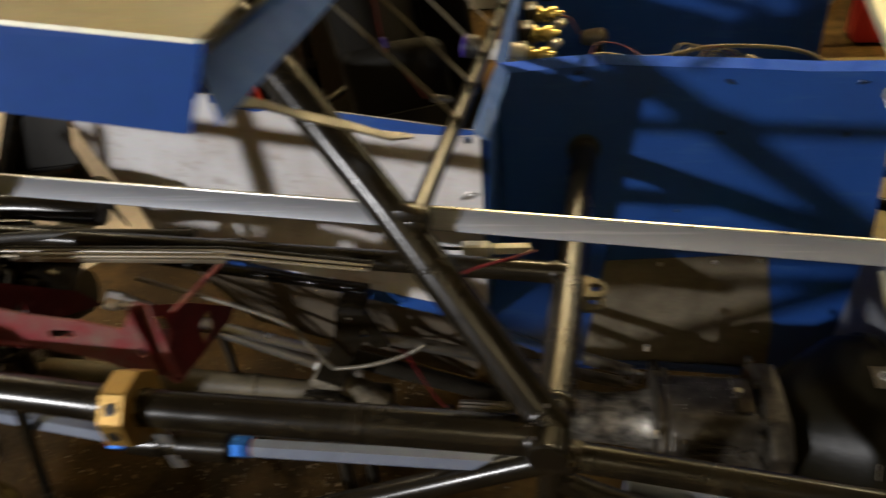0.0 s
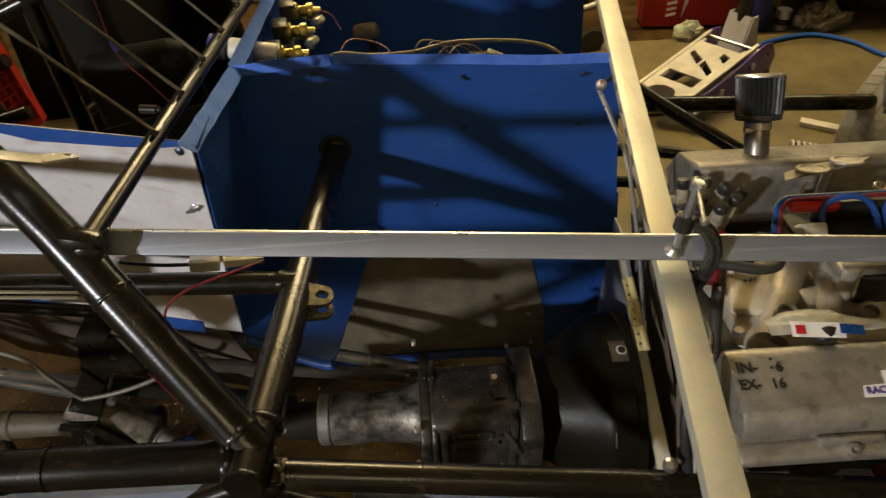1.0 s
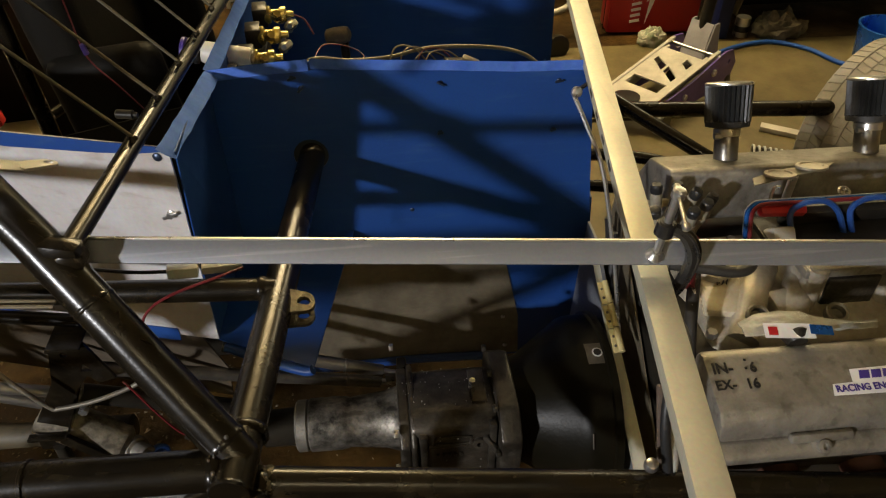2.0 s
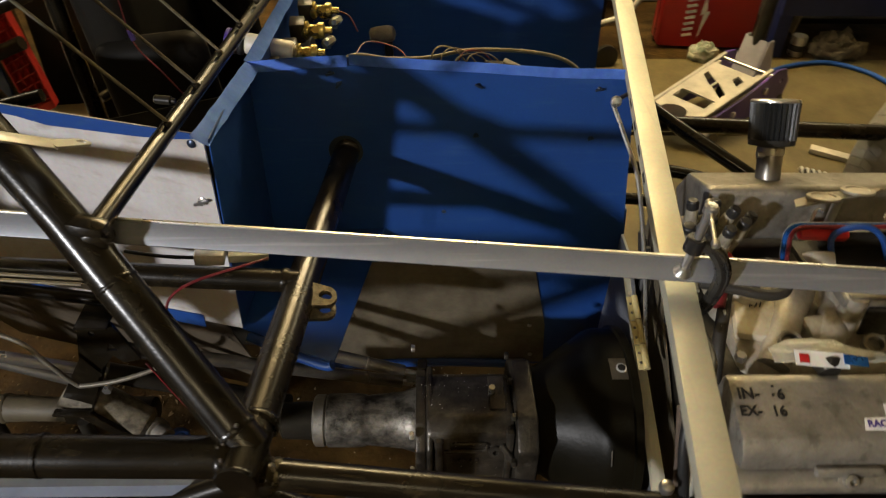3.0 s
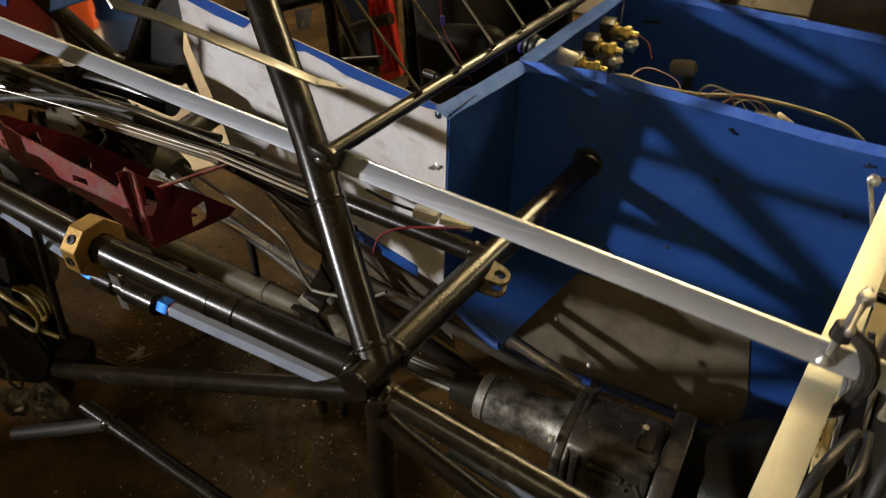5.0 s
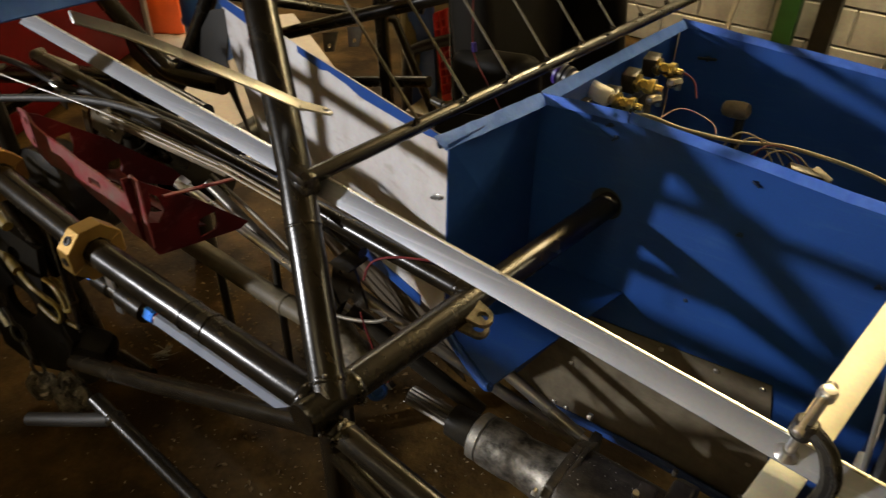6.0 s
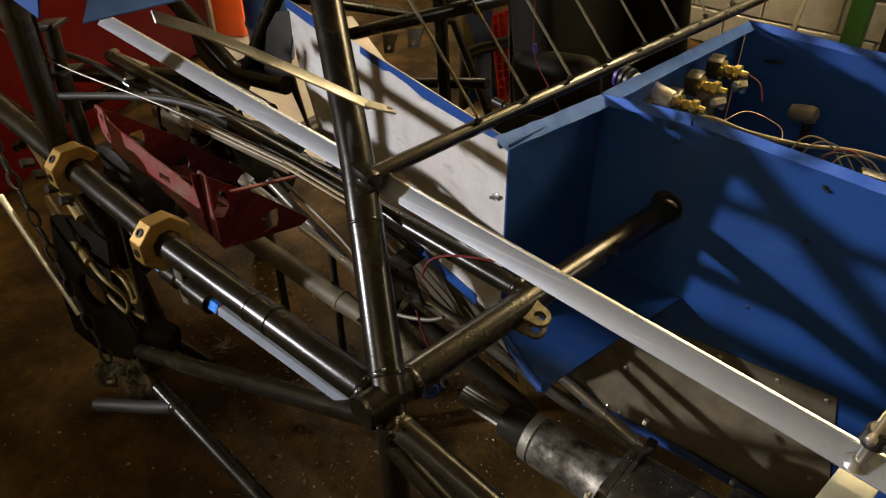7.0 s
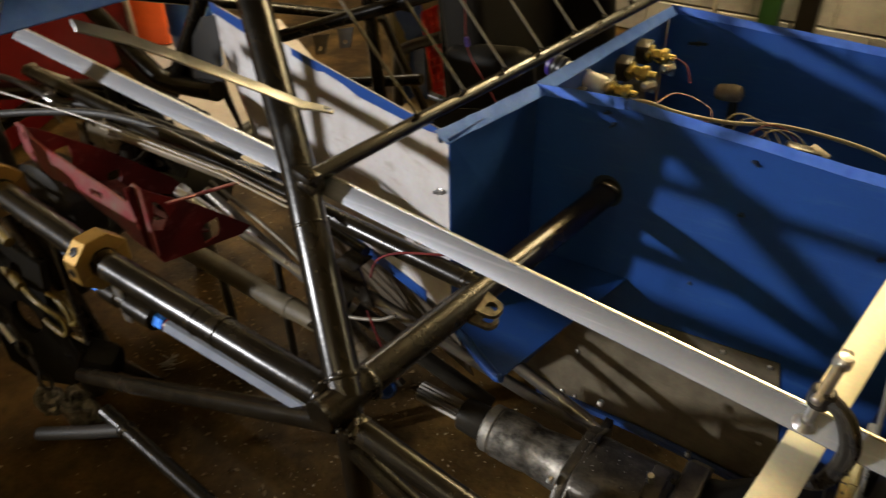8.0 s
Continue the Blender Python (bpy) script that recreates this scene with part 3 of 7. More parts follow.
def clamp_block(at):
    """An octagonal two-piece clamp on the tube."""
    c = thing("tube_clamp", at, "gold anodised octagonal tube clamp bolted round the rear tube", "clamp", "gold clamps on the rear tube")
    for k in (0, 1):
        bm = bmesh.new()
        outs, inns = [], []
        for i in range(5):
            a = math.pi * (k + i / 4) + radians(22.5)
            outs.append((math.cos(a) * 0.052, math.sin(a) * 0.052))
            inns.append((math.cos(a) * 0.0268, math.sin(a) * 0.0268))
        rows = []
        for x, ring in ((-0.0175, outs), (0.0175, outs), (0.0175, inns), (-0.0175, inns)):
            rows.append([bm.verts.new(Vector(at) + Vector((x, p, q))) for p, q in ring])
        for r in range(4):
            a, b = rows[r], rows[(r + 1) % 4]
            for i in range(4):
                bm.faces.new((a[i], a[i + 1], b[i + 1], b[i]))
        bm.faces.new([r[0] for r in rows])
        bm.faces.new([r[4] for r in rows][::-1])
        bmesh.ops.recalc_face_normals(bm, faces=bm.faces)
        bevelled(bm, 0.0015, 1)
        part("clamp_half", bm, GOLD, c, smooth=False)
    for a in (135, 180, 225):
        d = Vector((0, math.cos(radians(a)), math.sin(radians(a))))
        p = Vector(at) + d * 0.0477
        part("bolt", lathe(p, d, [(-0.002, 0.006), (0.001, 0.0085), (0.0025, 0.0085), (0.0026, 0.005), (0.0005, 0.0045)], 10), IRON, c)
    return c


clamp_block((-0.545, 0.553, 0.798))
clamp_block((-0.875, 0.563, 0.819))

rod = thing("link_rod", (-0.45, 0.56, 0.69), "grey aluminium link rod with blue lock nuts under the rear tube", "link rod")
SATIN = material("blue_grey_anodised_rod", (0.10, 0.12, 0.17), 0.6, 0.0, (0.05, 0.06, 0.09), 0.4, 20, 200, 0.08)
part("rod_tube", tube([(-0.40, 0.562, 0.712), (-0.02, 0.556, 0.722)], 0.0135, 6), SATIN, rod)
part("rod_tube", tube([(-1.1, 0.66, 0.66), (-0.62, 0.572, 0.71)], 0.0135, 6), SATIN, rod)
brk = thing("cooler_tube", (0.3, 0.6, 0.5), "blue grey tube that runs under the front rail", "tube")
part("tube_body", tube([(0.104, 0.600, 0.631), (0.489, 0.600, 0.549)], 0.0135, 12), SATIN, brk)
part("tube_stay", tube([(0.489, 0.600, 0.549), (0.62, 0.62, 0.0)], 0.008, 10), IRON, brk)
for x, s in ((-0.612, 1), (-0.405, -1)):
    part("lock_nut", nut((x, 0.5635, 0.7115), (s, 0, 0), 0.016, 0.026), BLUEFIT, rod, "blue anodised lock nut")
    part("washer", lathe((x - 0.004 * s, 0.5635, 0.7115), (s, 0, 0), [(0, 0.013), (0.003, 0.013)], 12), WIRE_RED, rod)
part("damper_body", lathe((-0.585, 0.5635, 0.711), (1, 0, 0), [(0, 0.010), (0.004, 0.02), (0.05, 0.021), (0.055, 0.017), (0.075, 0.017), (0.08, 0.022), (0.15, 0.023), (0.154, 0.016)]), BLACK, rod)
part("hanger_strap", beam((-0.53, 0.556, 0.79), (-0.515, 0.552, 0.672), 0.004, 0.022, up=(1, 0, 0)), STEEL, rod)

bundle = thing("control_rods", (-0.9, 0.85, 0.8), "bundle of thin steel control rods in an aluminium channel", "control rod")
part("channel", beam((-0.86, 0.803, 0.844), (-0.503, 0.816, 0.839), 0.018, 0.008), PLATE, bundle)
for dy, dz in ((-0.012, 0.010), (-0.002, 0.013), (0.008, 0.011)):
    part("rod", tube([(-0.87, 0.803 + dy, 0.845 + dz), (-0.508, 0.816 + dy, 0.842 + dz), (-0.28, 0.835 + dy, 0.815)], 0.0028, 8), PLATE if dy < 0.005 else IRON, bundle)
part("cable", tube(smooth_path([(-1.9, 0.72, 0.98), (-1.35, 0.72, 0.90), (-0.9, 0.79, 0.865), (-0.52, 0.81, 0.855)]), 0.0020, 8), DULLSTEEL, bundle)

chrome = thing("shock_absorber", (-0.55, 1.05, 0.45), "chrome shock rod with a steel end nut", "shock absorber")
part("chrome_rod", tube([(-0.80, 0.90, 0.66), (-0.40, 1.02, 0.40)], 0.011), STEEL, chrome)
part("end_nut", nut((-0.82, 0.894, 0.672), (0.8, 0.24, -0.5), 0.017, 0.026), STEEL, chrome)
part("shock_body", tube([(-0.42, 1.015, 0.415), (-0.10, 1.11, 0.20)], 0.020), IRON, chrome)
DUSTY = material("dusty_tan_tube", (0.125, 0.10, 0.056), 0.6, 0.0, (0.035, 0.028, 0.017), 0.8, 9, 120, 0.3)
shaft = thing("drive_shaft", (-0.8, 1.03, 0.0), "dusty tan propeller shaft lying between the frame tubes", "drive shaft")
part("shaft_tube", tube([(-1.30, 1.047, 0.30), (-1.05, 1.036, 0.30), (-0.66, 1.020, 0.30)], 0.029, 24), DUSTY, shaft)
part("taper", tube([(-0.66, 1.020, 0.30), (-0.60, 1.018, 0.30), (-0.36, 1.008, 0.30)], 0.03, 24, radii=[0.029, 0.026, 0.022]), DUSTY, shaft)
part("weld_ring", lathe((-0.665, 1.020, 0.30), (1, -0.04, 0), [(0, 0.029), (0.003, 0.0312), (0.010, 0.0312), (0.013, 0.029)], 24), DUSTY, shaft)
part("slip_yoke", lathe((-0.40, 1.010, 0.30), (1, -0.04, 0), [(0, 0.022), (0.004, 0.030), (0.05, 0.031), (0.055, 0.024)], 24), IRON, shaft)
part("shaft_rest", tube([(-0.95, 1.032, 0.272), (-0.95, 1.032, 0.0)], 0.012, 10), IRON, shaft)

# ---- white panel ----
W0, W1 = Vector((-0.14, 0.985, 0)), Vector((-1.02, 1.235, 0))


def on_white(s, z, off=0.0):
    p = W0.lerp(W1, s)
    n = Vector((-0.27, -0.96, 0)).normalized()
    return (p.x + n.x * off, p.y + n.y * off, z)


white = thing("white_panel", (-0.5, 1.08, 0.4), "scuffed white sheet metal side panel beside the footbox", "car panel")
part("upper_sheet", sheet([on_white(-0.026, 0.969), on_white(0.5, 0.970), on_white(1.0, 0.972), on_white(0.97, 0.82), on_white(0.88, 0.68), on_white(0.84, 0.56), on_white(-0.022, 0.57)], 0.003), WHITE, white, smooth=False)
# lower half carries the shade in its colour
part("lower_sheet", sheet([on_white(0.02, 0.565, -0.006), on_white(0.84, 0.555, -0.006), on_white(0.80, 0.20, -0.16), on_white(0.10, 0.20, -0.16), on_white(0.02, 0.42, -0.06)], 0.003), SHADED_WHITE, white, smooth=False)
part("film_strip", sheet([on_white(-0.024, 0.970, 0.002), on_white(0.55, 0.970, 0.002), on_white(0.55, 0.955, 0.002), on_white(0.44, 0.949, 0.002), on_white(0.41, 0.956, 0.002), on_white(0.33, 0.953, 0.002), on_white(0.27, 0.945, 0.002), on_white(0.17, 0.948, 0.002), on_white(0.10, 0.950, 0.002), on_white(0.03, 0.955, 0.002), on_white(-0.015, 0.962, 0.002)], 0.001), BLUE, white, "blue protective film left on the top edge", smooth=False)
part("film_strip", sheet([on_white(0.62, 0.968, 0.002), on_white(1.0, 0.975, 0.002), on_white(1.0, 0.950, 0.002), on_white(0.80, 0.942, 0.002), on_white(0.66, 0.944, 0.002)], 0.001), BLUE, white, smooth=False)
part("film_strip", sheet([on_white(0.06, 0.585, 0.002), on_white(0.84, 0.570, 0.002), on_white(0.84, 0.548, 0.002), on_white(0.06, 0.555, 0.002)], 0.001), BLUE, white, smooth=False)
for s, z, mat in ((-0.004, 0.952, BLUESCREW), (0.0, 0.848, STEEL)):
    part("screw", screw_head(on_white(s, z, 0.001), (-0.27, -0.96, 0), 0.007), mat, white)
part("wing_nut", merge(nut(on_white(0.0, 0.848, 0.002), (-0.27, -0.96, 0), 0.006, 0.007), beam(on_white(-0.014, 0.855, 0.007), on_white(0.014, 0.841, 0.007), 0.004, 0.006, 0.0015)), STEEL, white)

# ---- footbox ----
footbox = thing("footbox", (0.2, 1.6, 0.15), "blue sheet metal driver footbox screwed to the frame", "car panel")
# near wall with the hole that the cross tube goes through
part("side_panel", plate_with_holes((0, 1.275, 0), (1, 0, 0), (0, 0, 1),
     [(-0.114, 0.945), (-0.114, 0.15), (0.675, 0.15), (0.668, 0.29), (0.600, 0.937), (0.45, 0.940), (0.295, 0.950), (0.17, 0.956), (0.073, 0.962), (0.0, 0.958)],
     [[(0.055 + math.cos(2 * math.pi * i / 20) * 0.034, 0.766 + math.sin(2 * math.pi * i / 20) * 0.036) for i in range(20)]], 0.003), BLUE, footbox, smooth=False)
part("corner_panel", sheet([(-0.102, 0.962, 0.972), (-0.124, 0.990, 0.562), (-0.110, 1.272, 0.560), (-0.112, 1.272, 0.945)], 0.002), BLUE, footbox, smooth=False)
part("shelf", sheet([(-0.124, 0.988, 0.562), (0.052, 0.893, 0.570), (0.124, 1.274, 0.577), (-0.11, 1.272, 0.565)], 0.003), BLUE, footbox, smooth=False)
part("rolled_edge", tube(smooth_path([(-0.11, 0.975, 0.552), (-0.02, 0.925, 0.556), (0.035, 0.897, 0.560), (0.050, 0.893, 0.566)]), 0.009, 10, radii=None), BLUE, footbox)
part("far_panel", sheet([(-0.11, 1.99, 0.905), (-0.11, 1.99, 0.15), (0.72, 1.99, 0.15), (0.70, 1.99, 0.875)], 0.003), BLUE, footbox, smooth=False)
part("rear_panel", sheet([(-0.113, 1.28, 0.94), (-0.113, 1.28, 0.40), (-0.11, 1.985, 0.40), (-0.11, 1.985, 0.90)], 0.003), BLUE, footbox, smooth=False)
part("floor_panel", sheet([(-0.11, 1.28, 0.36), (0.66, 1.28, 0.36), (0.7, 1.985, 0.36), (-0.11, 1.985, 0.36)], 0.003), BLUE, footbox, smooth=False)
part("front_panel", sheet([(0.64, 1.28, 0.62), (0.66, 1.28, 0.36), (0.70, 1.985, 0.36), (0.69, 1.985, 0.62)], 0.003), BLUE, footbox, smooth=False)


def film(name, points, w, up):
    """Crinkled protective film folded over an edge."""
    bm = bmesh.new()
    p = smooth_path(points, 8)
    if len(p) < 3:
        p = [Vector(points[0]).lerp(Vector(points[1]), i / 16) for i in range(17)]
    u = Vector(up)
    rows = []
    for i, q in enumerate(p):
        j = 0.0022 * noise.noise(q * 37)
        k = 0.04 * noise.noise(q * 23 + Vector((3, 1, 2)))
        rows.append([bm.verts.new(q + Vector((0, -j, 0.004 + j)) - Vector((0, 0.004, 0))), bm.verts.new(q + u * w * (0.5 + k) + Vector((0, -0.004, 0.003 - j))), bm.verts.new(q + u * w * (1 + k) + Vector((j, -0.003 + j, 0)))])
    for a, b in zip(rows, rows[1:]):
        for s in (0, 1):
            bm.faces.new((a[s], a[s + 1], b[s + 1], b[s]))
    r = bmesh.ops.extrude_face_region(bm, geom=bm.faces[:])
    bmesh.ops.translate(bm, vec=(0, 0.0006, -0.0006), verts=[g for g in r["geom"] if isinstance(g, bmesh.types.BMVert)])
    bmesh.ops.recalc_face_normals(bm, faces=bm.faces)
    return part(name, bm, TAPE, footbox, "pale blue protective film folded over the edge")


# black disc behind the panel makes the hole look dark
part("hole_dark", lathe((0.055, 1.283, 0.766), (0, 1, 0), [(0, 0.040), (0.004, 0.040), (0.0045, 0.0)], 24), RUBBER, footbox, "dark disc put in for the darkness of the hole")
film("film_strip", [(-0.110, 1.272, 0.951), (0.0, 1.272, 0.960), (0.070, 1.272, 0.964)], 0.019, (0, -0.2, -0.9))
film("film_strip", [(0.074, 1.272, 0.965), (0.17, 1.272, 0.958), (0.295, 1.272, 0.952), (0.45, 1.272, 0.942), (0.602, 1.272, 0.939)], 0.0165, (0, -0.2, -0.9))
film("film_strip", [(-0.116, 1.28, 0.95), (-0.112, 1.65, 0.93), (-0.108, 1.99, 0.91)], 0.026, (0.75, 0, -0.55))
film("film_strip", [(-0.125, 0.955, 0.979), (-0.118, 1.12, 0.964), (-0.112, 1.27, 0.952)], 0.027, (0.85, -0.05, -0.5))
film("film_strip", [(-0.11, 1.992, 0.912), (0.70, 1.992, 0.884)], 0.016, (0, -0.3, -0.9))
for x, z, turn in ((0.038, 0.931, 0.3), (0.052, 0.910, 0.9), (0.311, 0.908, -0.5), (0.537, 0.902, 0.2), (0.31, 0.803, 0.1), (0.535, 0.797, 0.4), (0.25, 0.62, 0.0), (0.02, 0.30, 0.6)):
    part("screw", screw_head((x, 1.2735, z), (0, -1, 0), 0.0050), BLUESCREW, footbox)
    if z > 0.78:
        c, w = Vector((x, 1.2675, z)), Vector((math.cos(turn), 0, math.sin(turn))) * (0.0085 if z > 0.85 else 0.006)
        part("screw_wing", beam(c - w, c + w, 0.0035, 0.0045, 0.001), BLUESCREW, footbox)
part("splice_joint", sheet([(0.067, 1.2735, 0.958), (0.066, 1.2735, 0.893), (0.068, 1.2735, 0.893), (0.069, 1.2735, 0.958)], 0.001), INK, footbox, smooth=False)
part("wing_nut", merge(nut((-0.02, 1.985, 0.83), (0, -1, 0), 0.007, 0.01), beam((-0.045, 1.975, 0.828), (0.005, 1.975, 0.835), 0.005, 0.008, 0.002)), IRON, footbox)

cover = thing("tunnel_cover_plate", (0.25, 1.27, 0.15), "dull bare aluminium cover plate screwed to the blue panel", "cover plate")
part("plate", sheet([(0.060, 1.268, 0.482), (-0.10, 1.268, 0.20), (-0.135, 1.268, 0.168), (0.505, 1.268, 0.160), (0.497, 1.268, 0.29), (0.447, 1.268, 0.513)], 0.002), PLATE, cover, smooth=False)
part("blue_lip", tube(smooth_path([(-0.05, 1.262, 0.150), (0.05, 1.262, 0.160), (0.245, 1.262, 0.168), (0.46, 1.262, 0.160)]), 0.011, 8), BLUE, cover)
for x, z in ((0.23, 0.482), (0.344, 0.490), (0.434, 0.497), (0.460, 0.29), (0.039, 0.325), (0.012, 0.176), (0.045, 0.176), (0.47, 0.19)):
    part("screw", screw_head((x, 1.2665, z), (0, -1, 0), 0.0055), STEEL, cover)

# ---- what is in the footbox ----
valves = thing("valve_cluster", (-0.05, 1.62, 0.70), "cluster of brass valves and fittings in the footbox", "valve")
for y, z, dx in ((1.53, 0.858, 0.01), (1.61, 0.876, 0.018), (1.70, 0.888, 0.026)):
    b = (-0.085 + dx, y, z)
    part("valve_body", lathe(b, (1, 0.05, 0), [(0, 0.013), (0.010, 0.021), (0.017, 0.021), (0.020, 0.013), (0.038, 0.013), (0.041, 0.018), (0.052, 0.018), (0.055, 0.008), (0.070, 0.007)], 12), BRASS, valves)
    part("valve_cap", nut((b[0] + 0.025, y - 0.012, z + 0.002), (0.5, -0.6, 0.5), 0.010, 0.02), BRASS, valves)
    part("tee", lathe((b[0] + 0.03, y + 0.01, z - 0.012), (0.1, 0.9, -0.4), [(0, 0.010), (0.015, 0.012), (0.035, 0.012), (0.04, 0.008)], 10), BRASS, valves)
    part("elbow", tube(smooth_path([(b[0] + 0.03, y + 0.02, z - 0.01), (b[0] + 0.05, y + 0.04, z - 0.02), (b[0] + 0.05, y + 0.05, z - 0.06)]), 0.008, 10), STEEL, valves)
    part("side_fitting", nut((b[0] + 0.055, y - 0.03, z - 0.02), (0.6, 1, 0.1), 0.011, 0.03), STEEL, valves)
for y, z, dx in ((1.53, 0.858, 0.01), (1.61, 0.876, 0.018), (1.70, 0.888, 0.026)):
    part("solenoid_block", box((-0.092 + dx, y + 0.006, z), (0.034, 0.044, 0.046), pose(0, 0, 0, 8, 0, 5), 0.004), IRON, valves, "black solenoid block")
    part("hex_collar", nut((-0.048 + dx, y, z), (1, 0.05, 0), 0.0165, 0.010), BRASS, valves)
    part("barb", lathe((-0.030 + dx, y - 0.022, z - 0.016), (0.3, -0.9, 0.2), [(0, 0.006), (0.006, 0.0075), (0.008, 0.0055), (0.014, 0.0070), (0.016, 0.0050), (0.022, 0.0060)], 10), STEEL, valves)
part("mounting_post", box((-0.07, 1.62, 0.60), (0.03, 0.22, 0.46), bevel=0.004), IRON, valves)
canister = thing("filter_canister", (-0.05, 1.44, 0.86), "cream plastic canister with a white cap behind the blue film", "canister")
part("body", lathe((-0.165, 1.508, 0.888), (1, -0.10, -0.13), [(0, 0.021), (0.004, 0.0225), (0.05, 0.0225), (0.052, 0.0205), (0.094, 0.0205), (0.099, 0.017), (0.101, 0.008)], 24), WIRE_WHITE, canister)
part("cap_ring", lathe((-0.068, 1.4985, 0.8755), (1, -0.10, -0.13), [(0, 0.010), (0.002, 0.0125), (0.006, 0.012), (0.007, 0.006)], 20), WIRE_TAN, canister)
for k in range(3):
    part("band", lathe((-0.182 - 0.013 * k, 1.510 + 0.0013 * k, 0.890 + 0.0017 * k), (1, -0.10, -0.13), [(0, 0.021), (0.002, 0.026), (0.009, 0.026), (0.011, 0.021)], 24), WIRE_DARK if k < 2 else VIOLET, canister)
part("support", box((-0.10, 1.45, 0.62), (0.02, 0.03, 0.52), bevel=0.003), IRON, canister)
BROWNISH = material("worn_tan_plastic", (0.20, 0.17, 0.12), 0.5, 0.0, (0.06, 0.05, 0.04), 0.7, 40, 150, 0.2)
knob = thing("shift_knob", (0.10, 1.92, 0.36), "worn cream knob on a black lever in the footbox", "knob")
part("lever", tube([(0.13, 1.92, 0.36), (0.112, 1.92, 0.73)], 0.012, 12), IRON, knob)
part("grip", lathe((0.083, 1.92, 0.742), (1, -0.05, 0.12), [(-0.02, 0.012), (-0.015, 0.019), (0.0, 0.022), (0.03, 0.023), (0.044, 0.019), (0.05, 0.007)], 20), BROWNISH, knob)
loom = thing("wiring_loom", (0.3, 1.36, 0.80), "loose tan hose and coloured wires lying in the footbox", "wires")
part("hose", tube(smooth_path([(0.02, 1.34, 0.90), (0.074, 1.325, 0.942), (0.14, 1.36, 0.921), (0.220, 1.43, 0.893), (0.315, 1.47, 0.893), (0.457, 1.47, 0.885), (0.528, 1.45, 0.863), (0.57, 1.44, 0.80)]), 0.0042, 10), WIRE_TAN, loom)
part("wire", tube(smooth_path([(0.0, 1.55, 0.80), (0.05, 1.40, 0.86), (0.12, 1.345, 0.90)]), 0.003, 8), WIRE_TAN, loom)
part("wire", tube(smooth_path([(0.06, 1.40, 0.88), (0.085, 1.50, 0.895), (0.15, 1.52, 0.875), (0.175, 1.47, 0.868), (0.160, 1.46, 0.870)]), 0.0014, 8), WIRE_RED, loom)
part("wire", tube(smooth_path([(0.0, 1.75, 0.87), (0.03, 1.74, 0.86), (0.05, 1.72, 0.83)]), 0.0022, 8), WIRE_RED, loom)
for x0, rise, mat, r in ((0.215, 0.030, WIRE_TAN, 0.0018), (0.235, 0.026, WIRE_TAN, 0.0014), (0.262, 0.012, WIRE_DARK, 0.0022), (0.285, 0.016, WIRE_TAN, 0.0015), (0.270, 0.022, WIRE_RED, 0.0013)):
    part("wire", tube(smooth_path([(x0, 1.345, 0.87), (x0 + 0.006, 1.37, 0.898 + rise * 0.5), (x0 + 0.022, 1.395, 0.900 + rise), (x0 + 0.055, 1.41, 0.898 + rise * 0.7), (x0 + 0.085, 1.41, 0.885)]), r, 8), mat, loom)
part("loom_clip", box((0.36, 1.40, 0.885), (0.06, 0.03, 0.02), pose(0, 0, 0, 0, 10, 20), 0.004), IRON, loom)
part("connector", box((0.385, 1.41, 0.885), (0.036, 0.018, 0.014), pose(0, 0, 0, 10, 20, -15), 0.003), BROWNISH, loom)

plug = thing("wiring_plug", (-0.1, 0.94, 0.76), "cream nylon wiring plug with a red wire by the footbox", "plug")
part("plug_body", beam((-0.150, 0.921, 0.784), (-0.105, 0.926, 0.781), 0.02, 0.02, 0.002), WIRE_WHITE, plug)
part("plug_body", beam((-0.10, 0.927, 0.780), (-0.040, 0.94, 0.773), 0.015, 0.014, 0.002), WIRE_WHITE, plug)
part("wire", tube(smooth_path([(-0.26, 0.93, 0.79), (-0.2, 0.922, 0.786), (-0.15, 0.921, 0.784)]), 0.003, 8), WIRE_DARK, plug)
part("wire", tube(smooth_path([(-0.03, 0.90, 0.80), (-0.06, 0.87, 0.81), (-0.13, 0.845, 0.80), (-0.165, 0.83, 0.78), (-0.175, 0.82, 0.745)]), 0.0022, 8), WIRE_RED, plug)

# ---- deck panel that stands up over the rear ----
deck = thing("rear_deck_panel", (-0.6, 0.7, 1.27), "bare aluminium deck panel with blue film on its flanges", "car panel")
part("deck_sheet", sheet([(-0.20, 0.368, 1.360), (-0.235, 0.95, 1.335), (-1.3, 0.98, 1.40), (-1.25, 0.40, 1.48)], 0.003), ALU_BRIGHT, deck, smooth=False)
part("near_flange", sheet([(-0.198, 0.368, 1.357), (-1.25, 0.398, 1.478), (-1.27, 0.390, 1.43), (-0.22, 0.362, 1.303)], 0.002), DECKBLUE, deck, smooth=False)
part("end_flange", sheet([(-0.238, 0.43, 1.322), (-0.2195, 0.40, 1.2890), (-0.1856, 0.95, 1.2885), (-0.236, 0.95, 1.300)], 0.002), TAPE, deck, "flange wrapped in pale blue film", smooth=False)
part("end_lip", beam((-0.246, 0.45, 1.317), (-0.248, 0.95, 1.282), 0.016, 0.004, 0.0006), ALU_BRIGHT, deck)
part("bracket", beam((-0.30, 0.40, 1.35), (-0.245, 0.43, 1.30), 0.02, 0.006), STEEL, deck)
strap = thing("support_strap", (-0.2, 0.7, 1.07), "flat aluminium strap with a bolt hole that props the deck panel", "strap")
